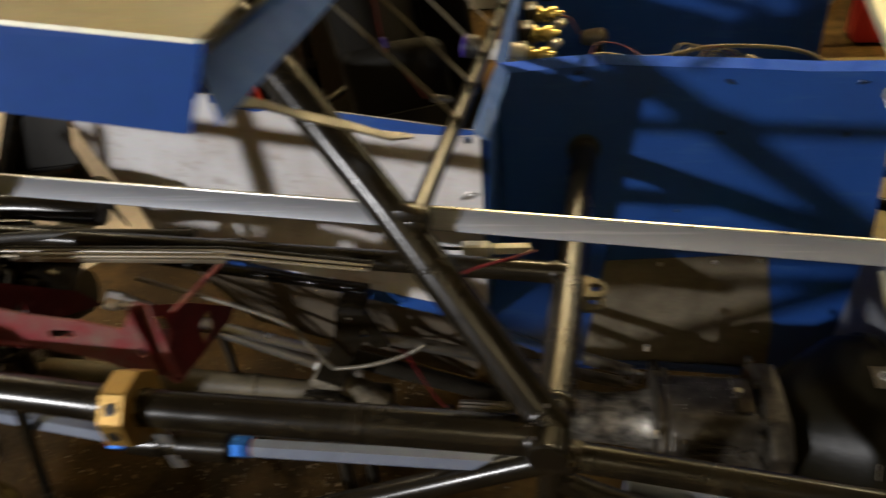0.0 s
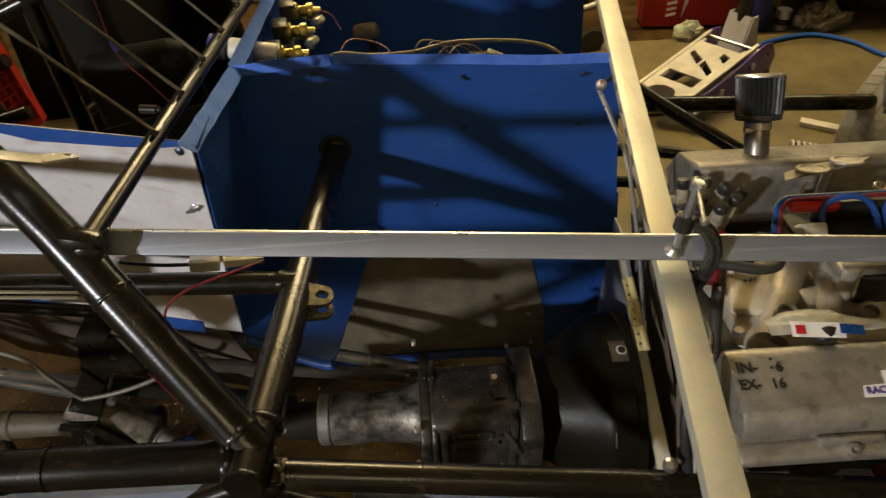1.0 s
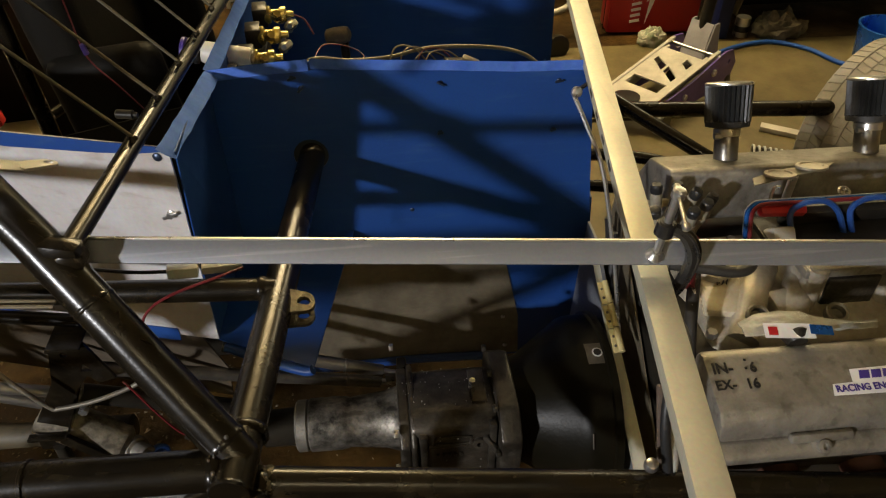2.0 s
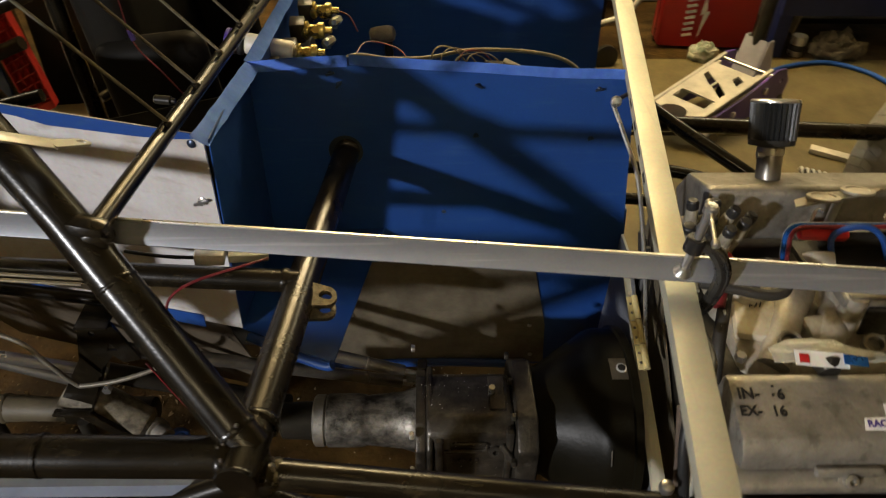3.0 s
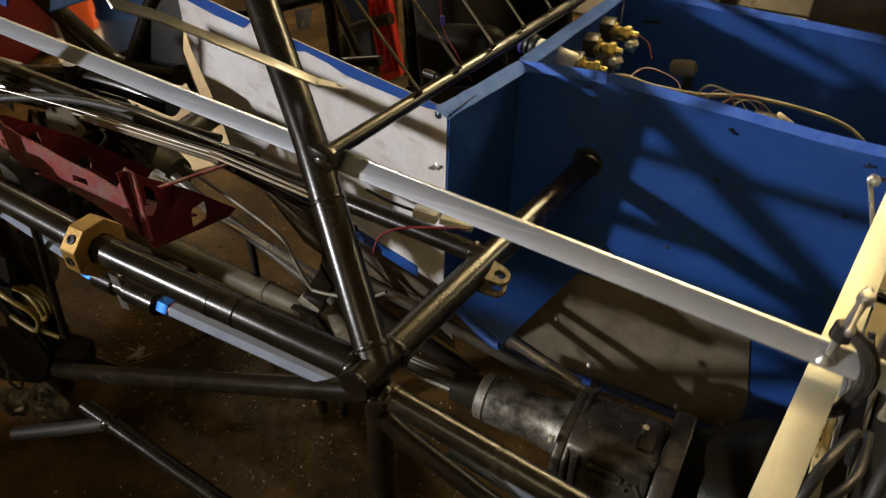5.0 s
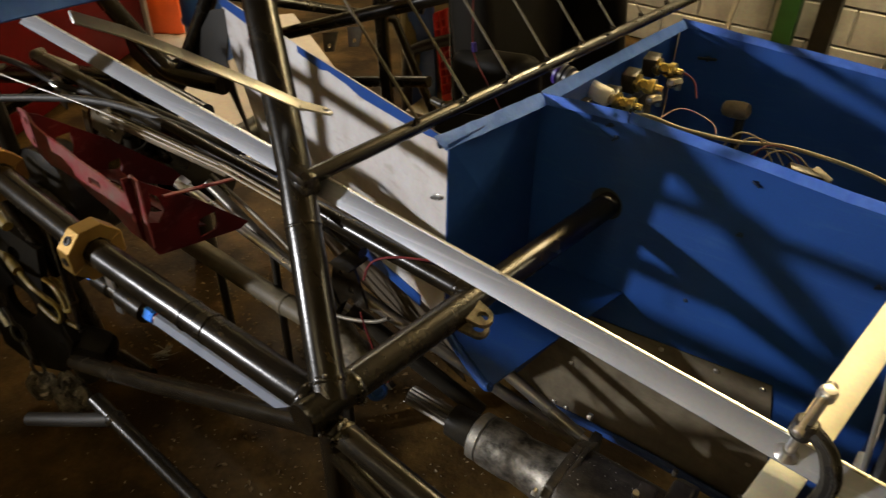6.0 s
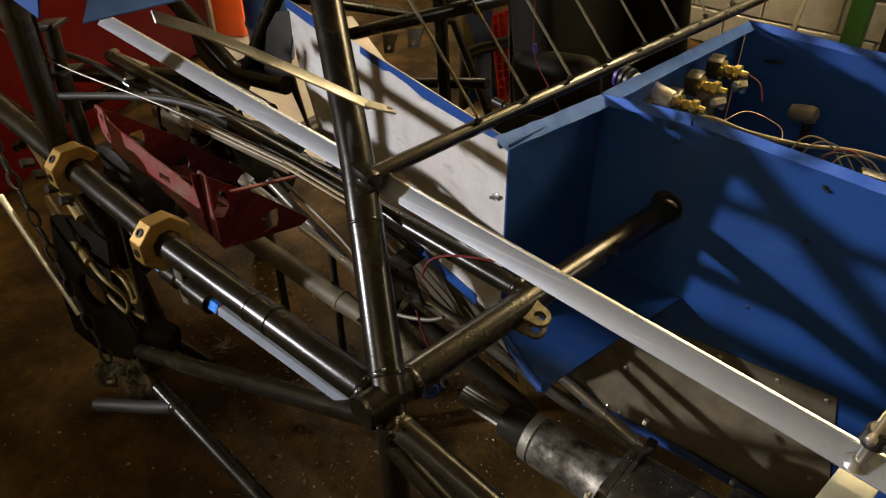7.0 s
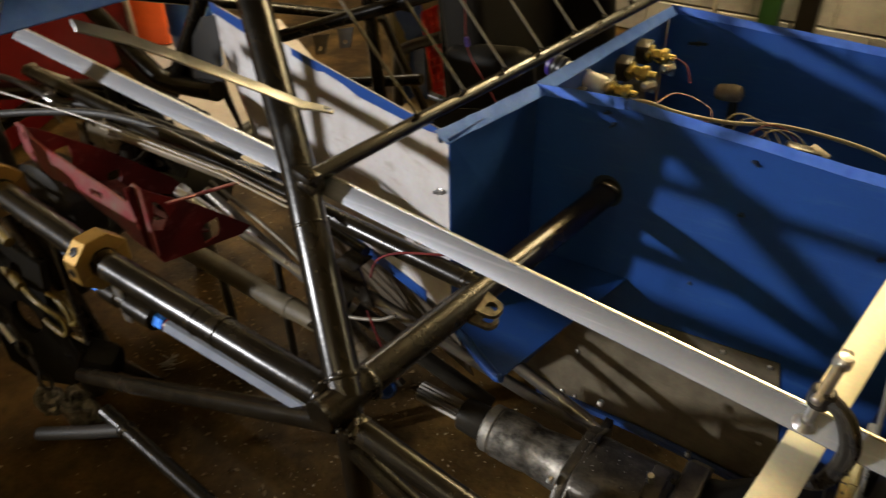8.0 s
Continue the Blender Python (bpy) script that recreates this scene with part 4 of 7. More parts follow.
SP = [(-0.267, 0.50, 1.260), (-0.262, 0.55, 1.232), (-0.255, 0.612, 1.189), (-0.222, 0.69, 1.132), (-0.200, 0.745, 1.090), (-0.185, 0.770, 1.076)]
for a, b in zip(SP, SP[1:-1]):
    d = (Vector(b) - Vector(a)).normalized() * 0.003
    part("strap_leaf", beam(Vector(a) - d, Vector(b) + d, 0.020, 0.003, 0.0006, up=(0.6, 0.2, 1)), STRAPALU, strap)
part("strap_end", tab((-0.203, 0.742, 1.092), (0.35, 0.8, -0.42), (0.3, 0.4, 0.85), 0.055, 0.021, 0.005, 0.003), STRAPALU, strap)

# ---- bars laid across ----
angle = thing("long_angle_bar", (0.2, 0.70, 0.93), "long bare aluminium angle bar laid along the car", "metal bar")
# the angle lies rolled over, its face towards the open side
BA0, BA1 = Vector((-1.12, 0.7917, 0.9968)), Vector((1.55, 0.6008, 0.9167))
BU, BN = Vector((0, 0.743, 0.669)), Vector((0, -0.669, 0.743))
part("face_flange", beam(BA0 + BU * 0.0153 - BN * 0.002, BA1 + BU * 0.0153 - BN * 0.002, 0.0306, 0.0045, 0.0018, up=BN), ALU, angle)
part("back_flange", beam(BA0 + BU * 0.0284 - BN * 0.0145, BA1 + BU * 0.0284 - BN * 0.0145, 0.004, 0.020, 0.0011, up=BN), ALU, angle)
# strip added to draw the reflected highlight along the top edge
part("edge_glint", beam(BA0 + BU * 0.0300 - BN * 0.0010, BA1 + BU * 0.0300 - BN * 0.0010, 0.0048, 0.0030, 0.0006, up=(0, 0.07, 1)), GLINT_EDGE, angle, "bright strip put in for the glint along the edge")
cross = thing("cross_bar", (0.55, 0.9, 0.9), "bright aluminium angle bar laid across the car under the long bar", "metal bar")
CB0, CB1 = Vector((0.43, 0.0, 0.882)), Vector((0.665, 1.80, 0.972))
part("top_flange", beam(CB0 + Vector((0, 0, 0.0075)), CB1 + Vector((0, 0, 0.0075)), 0.037, 0.004, 0.0008), ALU_BRIGHT, cross)
side = part("side_flange", beam(CB0 + Vector((-0.0150, 0, -0.0055)), CB1 + Vector((-0.0150, 0, -0.0055)), 0.004, 0.0215, 0.0008), ALU_BRIGHT, cross)
for f in (0.52, 0.56, 0.60, 0.64):
    p = CB0.lerp(CB1, f) + Vector((-0.0172, 0, -0.006))
    part("slot", beam(p - (CB1 - CB0).normalized() * 0.012, p + (CB1 - CB0).normalized() * 0.012, 0.001, 0.007, 0), INK, side)

gclamp = thing("g_clamp", (0.53, 0.69, 0.86), "black g clamp with a zinc screw holding the two bars together", "clamp")
GC = smooth_path([(0.514, 0.683, 0.999), (0.526, 0.680, 0.999), (0.541, 0.674, 0.991), (0.552, 0.668, 0.970), (0.554, 0.669, 0.945), (0.550, 0.676, 0.910), (0.543, 0.686, 0.882), (0.524, 0.692, 0.868)], 5)
part("clamp_frame", tube(GC, 0.0085, 8, radii=[0.0085 - 0.0015 * abs(i / (len(GC) - 1) - 0.5) for i in range(len(GC))]), CLAMPBLACK, gclamp)
for dx, dy in ((0.004, -0.0075), (0.0085, -0.001)):
    part("frame_rib", tube([q + Vector((dx, dy, 0.003)) for q in GC[6:-6]], 0.0021, 6), CLAMPBLACK, gclamp)
part("screw_boss", lathe((0.5165, 0.6812, 0.988), (0.10, -0.03, 1), [(0, 0.009), (0.002, 0.0115), (0.019, 0.0115), (0.021, 0.009)], 18), CLAMPBLACK, gclamp)
part("screw", tube([(0.5135, 0.682, 0.955), (0.5225, 0.679, 1.048)], 0.0052, 14), STEEL, gclamp, "bright zinc plated screw")
part("screw_head", lathe((0.5220, 0.679, 1.042), (0.10, -0.03, 1), [(0, 0.0055), (0.002, 0.0082), (0.011, 0.0082), (0.0135, 0.006), (0.014, 0.0)], 16), STEEL, gclamp)
part("swivel_foot", lathe((0.5130, 0.6835, 0.9540), (0.06, -0.35, 1), [(0, 0.0105), (0.003, 0.0115), (0.006, 0.0085), (0.012, 0.006)], 18), STEEL, gclamp)
part("anvil", lathe((0.521, 0.692, 0.866), (0, 0, 1), [(0, 0.009), (0.010, 0.009), (0.011, 0.006)], 14), CLAMPBLACK, gclamp)
part("tommy_bar", tube([(0.523, 0.686, 1.050), (0.514, 0.630, 1.041)], 0.0027, 8), STEEL, gclamp)
for q in ((0.5235, 0.688, 1.0505), (0.514, 0.628, 1.0405)):
    part("bar_end", lathe(Vector(q) - Vector((-0.0008, -0.005, -0.0008)), (-0.16, -1, -0.16), [(0, 0.003), (0.002, 0.0048), (0.008, 0.0048), (0.010, 0.002)], 10), STEEL, gclamp)

# ---- gearbox ----
gearbox = thing("gearbox", (0.3, 0.95, 0.15), "oily black racing gearbox with a stained tail housing", "gearbox")
AX = Vector((0, 0.955, 0.335))


def on_axis(x, profile, mat, name, label="", sides=32):
    return part(name, lathe(AX + Vector((x, 0, 0)), (1, 0, 0), profile, sides), mat, gearbox, label)


bm = bmesh.new()
ends = [[bm.verts.new(AX + Vector((x, math.cos(math.pi * i / 16) * r, math.sin(math.pi * i / 16) * r))) for i in range(32) for r in ((0.0225 if i % 2 else 0.0185),)] for x in (-0.185, -0.06)]
for i in range(32):
    bm.faces.new((ends[0][i], ends[0][(i + 1) % 32], ends[1][(i + 1) % 32], ends[1][i]))
bm.faces.new(ends[0][::-1])
part("output_spline", bm, DULLSTEEL, gearbox, "bright splined output shaft", smooth=False)
on_axis(-0.075, [(0, 0.030), (0.004, 0.036), (0.06, 0.038), (0.068, 0.034)], IRON, "output_yoke")
on_axis(-0.010, [(0, 0.046), (0.004, 0.051), (0.022, 0.051), (0.025, 0.048)], CAST, "seal_ring")
on_axis(0.016, [(0, 0.050), (0.003, 0.0525), (0.06, 0.053), (0.075, 0.051), (0.08, 0.049), (0.15, 0.056), (0.175, 0.064), (0.18, 0.07)], GEAR, "tail_housing", "stained grey tail housing")
part("tail_flange", extrude_x([(0.84, 0.24), (1.01, 0.24), (1.03, 0.30), (1.02, 0.41), (0.98, 0.435), (0.87, 0.435), (0.83, 0.40), (0.83, 0.27)], 0.192, 0.212, 0.004), CASEMETAL, gearbox)
part("case", extrude_x([(0.845, 0.25), (0.865, 0.22), (1.0, 0.22), (1.02, 0.25), (1.015, 0.40), (0.985, 0.435), (0.875, 0.445), (0.845, 0.425)], 0.212, 0.375, 0.010), CASEMETAL, gearbox)
part("rib", box((0.235, 0.845, 0.33), (0.016, 0.02, 0.18), bevel=0.004), CASEMETAL, gearbox)
for i in range(5):
    part("cast_mark", box((0.262 + 0.011 * i, 0.8435, 0.355), (0.006, 0.004, 0.010), bevel=0.0015), CASEMETAL, gearbox)
part("cover_panel", box((0.345, 0.93, 0.445), (0.03, 0.08, 0.008), bevel=0.003), CASEMETAL, gearbox)
part("lower_lobe", lathe((0.225, 0.85, 0.30), (0, -1, 0), [(0, 0.03), (0.012, 0.027), (0.014, 0.015), (0.004, 0.012)], 18), CASEMETAL, gearbox)
part("rib", box((0.365, 0.848, 0.34), (0.014, 0.02, 0.2), bevel=0.004), CASEMETAL, gearbox)
part("raised_rib", beam((0.245, 0.842, 0.385), (0.315, 0.842, 0.385), 0.008, 0.006, 0.002), CASEMETAL, gearbox)
part("boss", lathe((0.340, 0.85, 0.385), (0, -1, 0.1), [(0, 0.014), (0.012, 0.013), (0.013, 0.006), (0.004, 0.005)], 14), CASEMETAL, gearbox)
part("front_flange", extrude_x([(0.82, 0.21), (1.04, 0.21), (1.06, 0.28), (1.05, 0.41), (1.0, 0.46), (0.86, 0.46), (0.81, 0.42), (0.81, 0.27)], 0.375, 0.415, 0.006), CASEMETAL, gearbox)
part("flange_lip", extrude_x([(0.835, 0.25), (1.02, 0.25), (1.035, 0.31), (1.025, 0.415), (0.98, 0.442), (0.87, 0.442), (0.828, 0.405), (0.825, 0.28)], 0.2125, 0.224, 0.005), CASEMETAL, gearbox)
part("pocket_rim", tube(smooth_path([(0.262, 0.843, 0.408), (0.318, 0.843, 0.408), (0.324, 0.843, 0.398), (0.316, 0.843, 0.388), (0.262, 0.843, 0.388), (0.255, 0.843, 0.398), (0.262, 0.843, 0.408)]), 0.003, 6), CASEMETAL, gearbox)
part("gusset", beam((0.35, 0.842, 0.405), (0.378, 0.83, 0.36), 0.010, 0.012, 0.003), CASEMETAL, gearbox)
for y, z in ((0.80, 0.30), (0.80, 0.40), (0.85, 0.468), (0.93, 0.472), (1.0, 0.468)):
    part("flange_bolt", nut((0.374, y + 0.014, z - 0.012), (-1, 0, 0), 0.008, 0.008), IRON, gearbox)
part("mounting_lug", box((0.405, 0.80, 0.27), (0.03, 0.03, 0.05), bevel=0.004), CAST, gearbox)
part("mounting_lug", box((0.19, 0.83, 0.25), (0.035, 0.03, 0.025), bevel=0.003), CAST, gearbox)
for y, z in ((0.845, 0.43), (0.86, 0.26), (1.05, 0.44), (0.835, 0.34)):
    part("bolt", nut((0.19, y, z), (-1, 0, 0), 0.008, 0.008), STEEL, gearbox)
part("breather_stub", tube([(0.335, 0.93, 0.44), (0.335, 0.925, 0.468)], 0.006, 8), STEEL, gearbox)
on_axis(0.415, [(0, 0.100), (0.006, 0.104), (0.022, 0.108), (0.108, 0.168), (0.120, 0.176), (0.132, 0.180), (0.166, 0.181), (0.168, 0.187), (0.182, 0.187)], BELLBLACK, "bell_housing", "smooth black bell housing", 40)
for name, profile, x, r, mat in (("sticker_ring", [(0, 0.010), (0.0006, 0.010), (0.0007, 0.0075), (0.0007, 0.0)], 0.570, 0.1822, LABEL), ("sticker_core", [(0, 0.0072), (0.0006, 0.0072), (0.0007, 0.0)], 0.570, 0.1832, INK)):
    part(name, lathe((x, 0.955 + r * math.cos(1.72), 0.335 + r * math.sin(1.72)), (0, math.cos(1.72), math.sin(1.72)), profile, 18), mat, gearbox)
bm = bmesh.new()
arc = [[bm.verts.new((x, 0.955 + 0.1818 * math.cos(1.60 + 0.05 * k), 0.335 + 0.1818 * math.sin(1.60 + 0.05 * k))) for x in (0.549, 0.580)] for k in range(6)]
for a, b in zip(arc, arc[1:]):
    bm.faces.new((a[0], b[0], b[1], a[1]))
bmesh.ops.solidify(bm, geom=bm.faces[:], thickness=0.0006)
part("sticker", bm, BROWNISH, gearbox, "faded tan sticker with a round mark")
# thin steel lines draw the upright glints on the dark bell
for x, a in ((0.540, 2.55), (0.585, 2.45)):
    part("glint_line", beam((x, 0.955 + 0.183 * math.cos(a), 0.335 + 0.183 * math.sin(a)), (x, 0.955 + 0.183 * math.cos(a + 0.16), 0.335 + 0.183 * math.sin(a + 0.16)), 0.002, 0.002, 0.0005), STEEL, gearbox)
# tiny white balls stand in for the oil's specular glints
random.seed(14)
flecks = bmesh.new()
for i in range(90):
    u, v = random.random(), random.random()
    q = (0.20 + 0.21 * u, 0.843 - 0.004 * v, 0.24 + 0.18 * v) if i % 2 else (0.20 + 0.19 * u, 0.88 + 0.10 * v, 0.4455)
    bmesh.ops.create_icosphere(flecks, subdivisions=1, radius=random.uniform(0.0004, 0.0011), matrix=Matrix.Translation(q))
tagged(part("oil_glints", flecks, LABEL, gearbox), "white specks put in for glints on the oil", kind="stuff")
# selector rods that run back from the case
for a, b, r in (((-0.40, 0.985, 0.522), (0.155, 1.117, 0.262), 0.0135), ((-0.15, 1.075, 0.455), (0.165, 1.078, 0.340), 0.0135)):
    part("selector_rod", tube([a, b], r, 16), DULLSTEEL, gearbox, "bare steel selector rod")
    d = (Vector(b) - Vector(a)).normalized()
    part("rod_collar", lathe(Vector(b) - d * 0.085, d, [(0, 0.0138), (0.001, 0.0150), (0.006, 0.0150), (0.007, 0.0138)], 16), DULLSTEEL, gearbox)
    part("rod_stud", tube([Vector(b), Vector(b) + d * 0.03], 0.007, 10), STEEL, gearbox)
part("rod_end", nut((0.170, 1.095, 0.300), (1, 0, 0), 0.014, 0.02), STEEL, gearbox)
part("selector_lever", box((0.205, 1.05, 0.36), (0.02, 0.03, 0.07), bevel=0.004), IRON, gearbox)

# ---- mid plate between gearbox and engine ----
plate = thing("engine_mid_plate", (0.625, 0.95, 0.2), "bare aluminium engine plate with brass hinge pieces on its edge", "engine plate")
part("plate", sheet([(0.618, 1.16, 0.60), (0.618, 1.10, 0.575), (0.618, 0.95, 0.47), (0.618, 0.74, 0.375), (0.618, 0.66, 0.20), (0.618, 1.25, 0.20), (0.618, 1.22, 0.60)][::-1], 0.005), ALU, plate, smooth=False)
H0, H1 = Vector((0.608, 1.048, 0.584)), Vector((0.613, 0.915, 0.524))
for k in range(3):
    a, b = H0.lerp(H1, k / 3 + 0.008), H0.lerp(H1, (k + 1) / 3 - 0.008)
    part("hinge_barrel", tube([a, b], 0.0065, 12), YZINC, plate, "yellow zinc hinge barrel")
    part("hinge_leaf", beam(a + Vector((-0.010, -0.002, 0)), b + Vector((-0.010, -0.002, 0)), 0.012, 0.0025, 0.0006, up=(0, -0.5, 0.87)), YZINC, plate)
    for f in (0.3, 0.7):
        part("rivet", lathe(a.lerp(b, f) + Vector((-0.010, -0.003, 0.001)), (0, -0.5, 0.87), [(0, 0.0028), (0.0012, 0.0022), (0.0016, 0)], 8), DULLSTEEL, plate)
part("plate_edge", sheet([(0.606, 1.135, 0.578), (0.624, 1.135, 0.588), (0.628, 0.95, 0.486), (0.632, 0.74, 0.392), (0.606, 0.74, 0.384), (0.606, 0.95, 0.480)][::-1], 0.003), ALU_BRIGHT, plate, smooth=False)
part("rear_plate", sheet([(0.660, 1.20, 0.68), (0.660, 1.08, 0.605), (0.660, 0.76, 0.37), (0.660, 0.70, 0.2), (0.660, 1.25, 0.2)][::-1], 0.004), PLATE, plate, smooth=False)
for k, y in enumerate((1.10, 1.125, 1.15)):
    part("hose", tube(smooth_path([(0.632, y, 0.66), (0.640, y - 0.01, 0.60), (0.638, y - 0.03, 0.54), (0.640, y - 0.02, 0.48)]), 0.006, 8), WIRE_DARK, plate)
stay = thing("stay_rod", (0.58, 1.1, 0.5), "thin bare steel stay rod from the panel to the engine plate", "stay rod")
part("rod", tube(smooth_path([(0.537, 1.175, 0.925), (0.560, 1.135, 0.875), (0.585, 1.09, 0.81), (0.612, 1.03, 0.65), (0.630, 0.98, 0.50)]), 0.004, 8), STEEL, stay)
part("eye", lathe((0.541, 1.172, 0.928), (0.2, -1, 0.3), [(0, 0.007), (0.002, 0.010), (0.007, 0.010), (0.009, 0.007)], 12), STEEL, stay)
part("pin", tube([(0.541, 1.172, 0.928), (0.600, 1.275, 0.895)], 0.004, 8), IRON, stay)

# ---- engine ----
engine = thing("engine", (0.95, 0.93, 0.15), "dusty cast aluminium V engine without its carburettor", "engine")
part("block", extrude_x([(0.72, 0.20), (1.14, 0.20), (1.20, 0.45), (1.26, 0.60), (1.06, 0.66), (0.80, 0.66), (0.60, 0.60), (0.66, 0.45)], 0.67, 1.35, 0.012), IRON, engine)
# near valve cover with its notched top edge, flange and bolts
bm = extrude_x([(0.705, 0.752), (0.690, 0.757), (0.612, 0.731), (0.598, 0.715), (0.590, 0.690), (0.66, 0.655), (0.715, 0.69)], 0.622, 1.26, 0.007)
cov = part("valve_cover", bm, CAST, engine, "bead blasted cast aluminium valve cover")
part("cover_flange", extrude_x([(0.59, 0.692), (0.570, 0.680), (0.568, 0.668), (0.70, 0.640), (0.72, 0.66)], 0.616, 1.27, 0.004), CAST, cov)
part("notch", lathe((0.767, 0.715, 0.765), (0, -1, -0.3), [(0, 0.016), (0.004, 0.02), (0.018, 0.014), (0.019, 0.0)], 16), IRON, cov)
for x in (0.765, 0.98):
    part("cover_bolt", lathe((x, 0.579, 0.684), (0, -0.75, 0.66), [(0, 0.015), (0.002, 0.015), (0.003, 0.010), (0.010, 0.0095), (0.011, 0.005), (0.006, 0.004)], 12), CAST, cov)
    part("bolt_pad", box((x, 0.586, 0.694), (0.09, 0.012, 0.014), pose(0, 0, 0, -30), 0.004), CAST, cov)
part("head", extrude_x([(0.58, 0.664), (0.60, 0.60), (0.75, 0.55), (0.76, 0.65)], 0.65, 1.28, 0.005), RUBBER, engine)
for k in range(4):
    part("exhaust_port", lathe((0.735 + 0.13 * k, 0.60, 0.60), (0, -1, -0.3), [(0, 0.03), (0.02, 0.03), (0.021, 0.02), (0.005, 0.018)], 16), material("rusty_port", (0.10, 0.04, 0.025), 0.7, 0.2, amount=0.6) if k == 0 else bpy.data.materials["rusty_port"], engine)


def lettering(text, size, m, mat, parent, name="lettering", bold=0.0):
    cu = bpy.data.curves.new(name, "FONT")
    cu.body, cu.size, cu.extrude, cu.offset = text, size, 0.0003, bold
    tmp = bpy.data.objects.new("tmp_text", cu)
    scene.collection.objects.link(tmp)
    bpy.context.view_layer.update()
    me = bpy.data.meshes.new_from_object(tmp.evaluated_get(bpy.context.evaluated_depsgraph_get()))
    bpy.data.objects.remove(tmp)
    bm = bmesh.new()
    bm.from_mesh(me)
    bpy.data.meshes.remove(me)
    bm.transform(m)
    return part(name, bm, mat, parent, smooth=False)


# the cover's writing lies on its sloping top
slope = math.degrees(math.atan2(0.757 - 0.731, 0.690 - 0.612))


def on_cover(x, s, lift=0.0012):
    """A place on the near cover: s metres down the slope from its top edge."""
    a = radians(slope)
    return Matrix.Translation((x, 0.690 - s * math.cos(a) - math.sin(a) * lift, 0.757 - s * math.sin(a) + math.cos(a) * lift)) @ pose(0, 0, 0, slope)


lettering("IN-", 0.0225, on_cover(0.630, 0.0285), INK, cov, "marker_writing", 0.0005)
lettering("6", 0.0205, on_cover(0.684, 0.0295), INK, cov, "marker_writing", 0.0005)
lettering("EX-", 0.0195, on_cover(0.628, 0.0520), INK, cov, "marker_writing", 0.0005)
lettering("16", 0.0205, on_cover(0.671, 0.0530), INK, cov, "marker_writing", 0.0005)
for x, ds in ((0.6805, 0.0110), (0.6785, 0.0235)):
    bm = box((0, 0, 0), (0.0035, 0.0032, 0.0006), None, 0)
    bm.transform(on_cover(x, ds))
    part("marker_dot", bm, INK, cov, smooth=False)
bm = plate_with_holes((0, 0, 0), (1, 0, 0), (0, 1, 0), [(0, 0), (0.004, 0.0165), (0.034, 0.0175), (0.036, 0.036), (0.13, 0.038), (0.13, -0.002)], [], 0.0006)
bm.transform(on_cover(0.788, 0.0735))
part("sticker", bm, LABEL, cov, "white racing sticker with violet print", smooth=False)
lettering("RACING ENG", 0.0135, on_cover(0.7935, 0.0690, 0.0024), VIOLET, cov, "printed_words", 0.0004)
for x, w in ((0.833, 0.015), (0.851, 0.014), (0.868, 0.014), (0.885, 0.014)):
    bm = plate_with_holes((0, 0, 0), (1, 0, 0), (0.25, 1, 0), [(0, 0), (w, 0), (w, 0.012), (0, 0.012)], [], 0.0005)
    bm.transform(on_cover(x, 0.0525, 0.0024))
    part("printed_bar", bm, VIOLET, cov, smooth=False)

far = part("far_valve_cover", extrude_x([(1.092, 0.790), (1.105, 0.797), (1.20, 0.765), (1.245, 0.70), (1.16, 0.64), (1.075, 0.70)], 0.715, 1.36, 0.016), CAST, engine, "tall cast aluminium valve cover with two breathers")
DARK_PLEAT = material("oiled_filter_gauze", (0.018, 0.018, 0.017), 0.4, 0.0, (0.03, 0.03, 0.028), 0.4, 30, 300, 0.4)
for x, y in ((0.848, 1.165), (1.128, 1.160)):
    d = Vector((0, 0.46, 1)).normalized()
    b = Vector((x, y - 0.018, 0.757))
    part("breather_neck", lathe(b, d, [(0, 0.026), (0.004, 0.0225), (0.085, 0.0225), (0.09, 0.021)], 20), DULLSTEEL, far)
    part("hose_clip", lathe(b + d * 0.068, d, [(0, 0.0235), (0.001, 0.0245), (0.013, 0.0245), (0.014, 0.0235)], 20), STEEL, far)
    part("clip_screw", nut(b + d * 0.074 + Vector((-0.03, -0.012, 0)), (1, 0, 0), 0.006, 0.018), STEEL, far)
    part("filter_base", lathe(b + d * 0.084, d, [(0, 0.026), (0.002, 0.040), (0.012, 0.041), (0.014, 0.038)], 28), RUBBER, far)
    bm = bmesh.new()
    n = 60
    u, v, w = basis(d)
    rings = [[bm.verts.new(b + d * h + (u * math.cos(2 * math.pi * i / n) + v * math.sin(2 * math.pi * i / n)) * (rr + (0.0022 if i % 2 else -0.0050))) for i in range(n)] for h, rr in ((0.094, 0.0395), (0.164, 0.0410))]
    for i in range(n):
        bm.faces.new((rings[0][i], rings[0][(i + 1) % n], rings[1][(i + 1) % n], rings[1][i]))
    bm.faces.new(rings[1])
    part("pleated_filter", bm, DARK_PLEAT, far, smooth=False)
    part("chrome_cap", lathe(b + d * 0.162, d, [(0, 0.042), (0.001, 0.0432), (0.004, 0.0432), (0.006, 0.041), (0.0065, 0.0)], 32), STEEL, far)
intake = part("intake_manifold", extrude_x([(0.775, 0.64), (0.80, 0.675), (0.86, 0.69), (1.00, 0.69), (1.06, 0.67), (1.08, 0.63)], 0.70, 1.30, 0.012), CASTWARM, engine, "dusty cast intake manifold")
part("plenum", extrude_x([(0.845, 0.68), (0.85, 0.742), (0.87, 0.752), (1.02, 0.752), (1.035, 0.735), (1.04, 0.68)], 0.865, 1.2, 0.012), CASTWARM, intake)
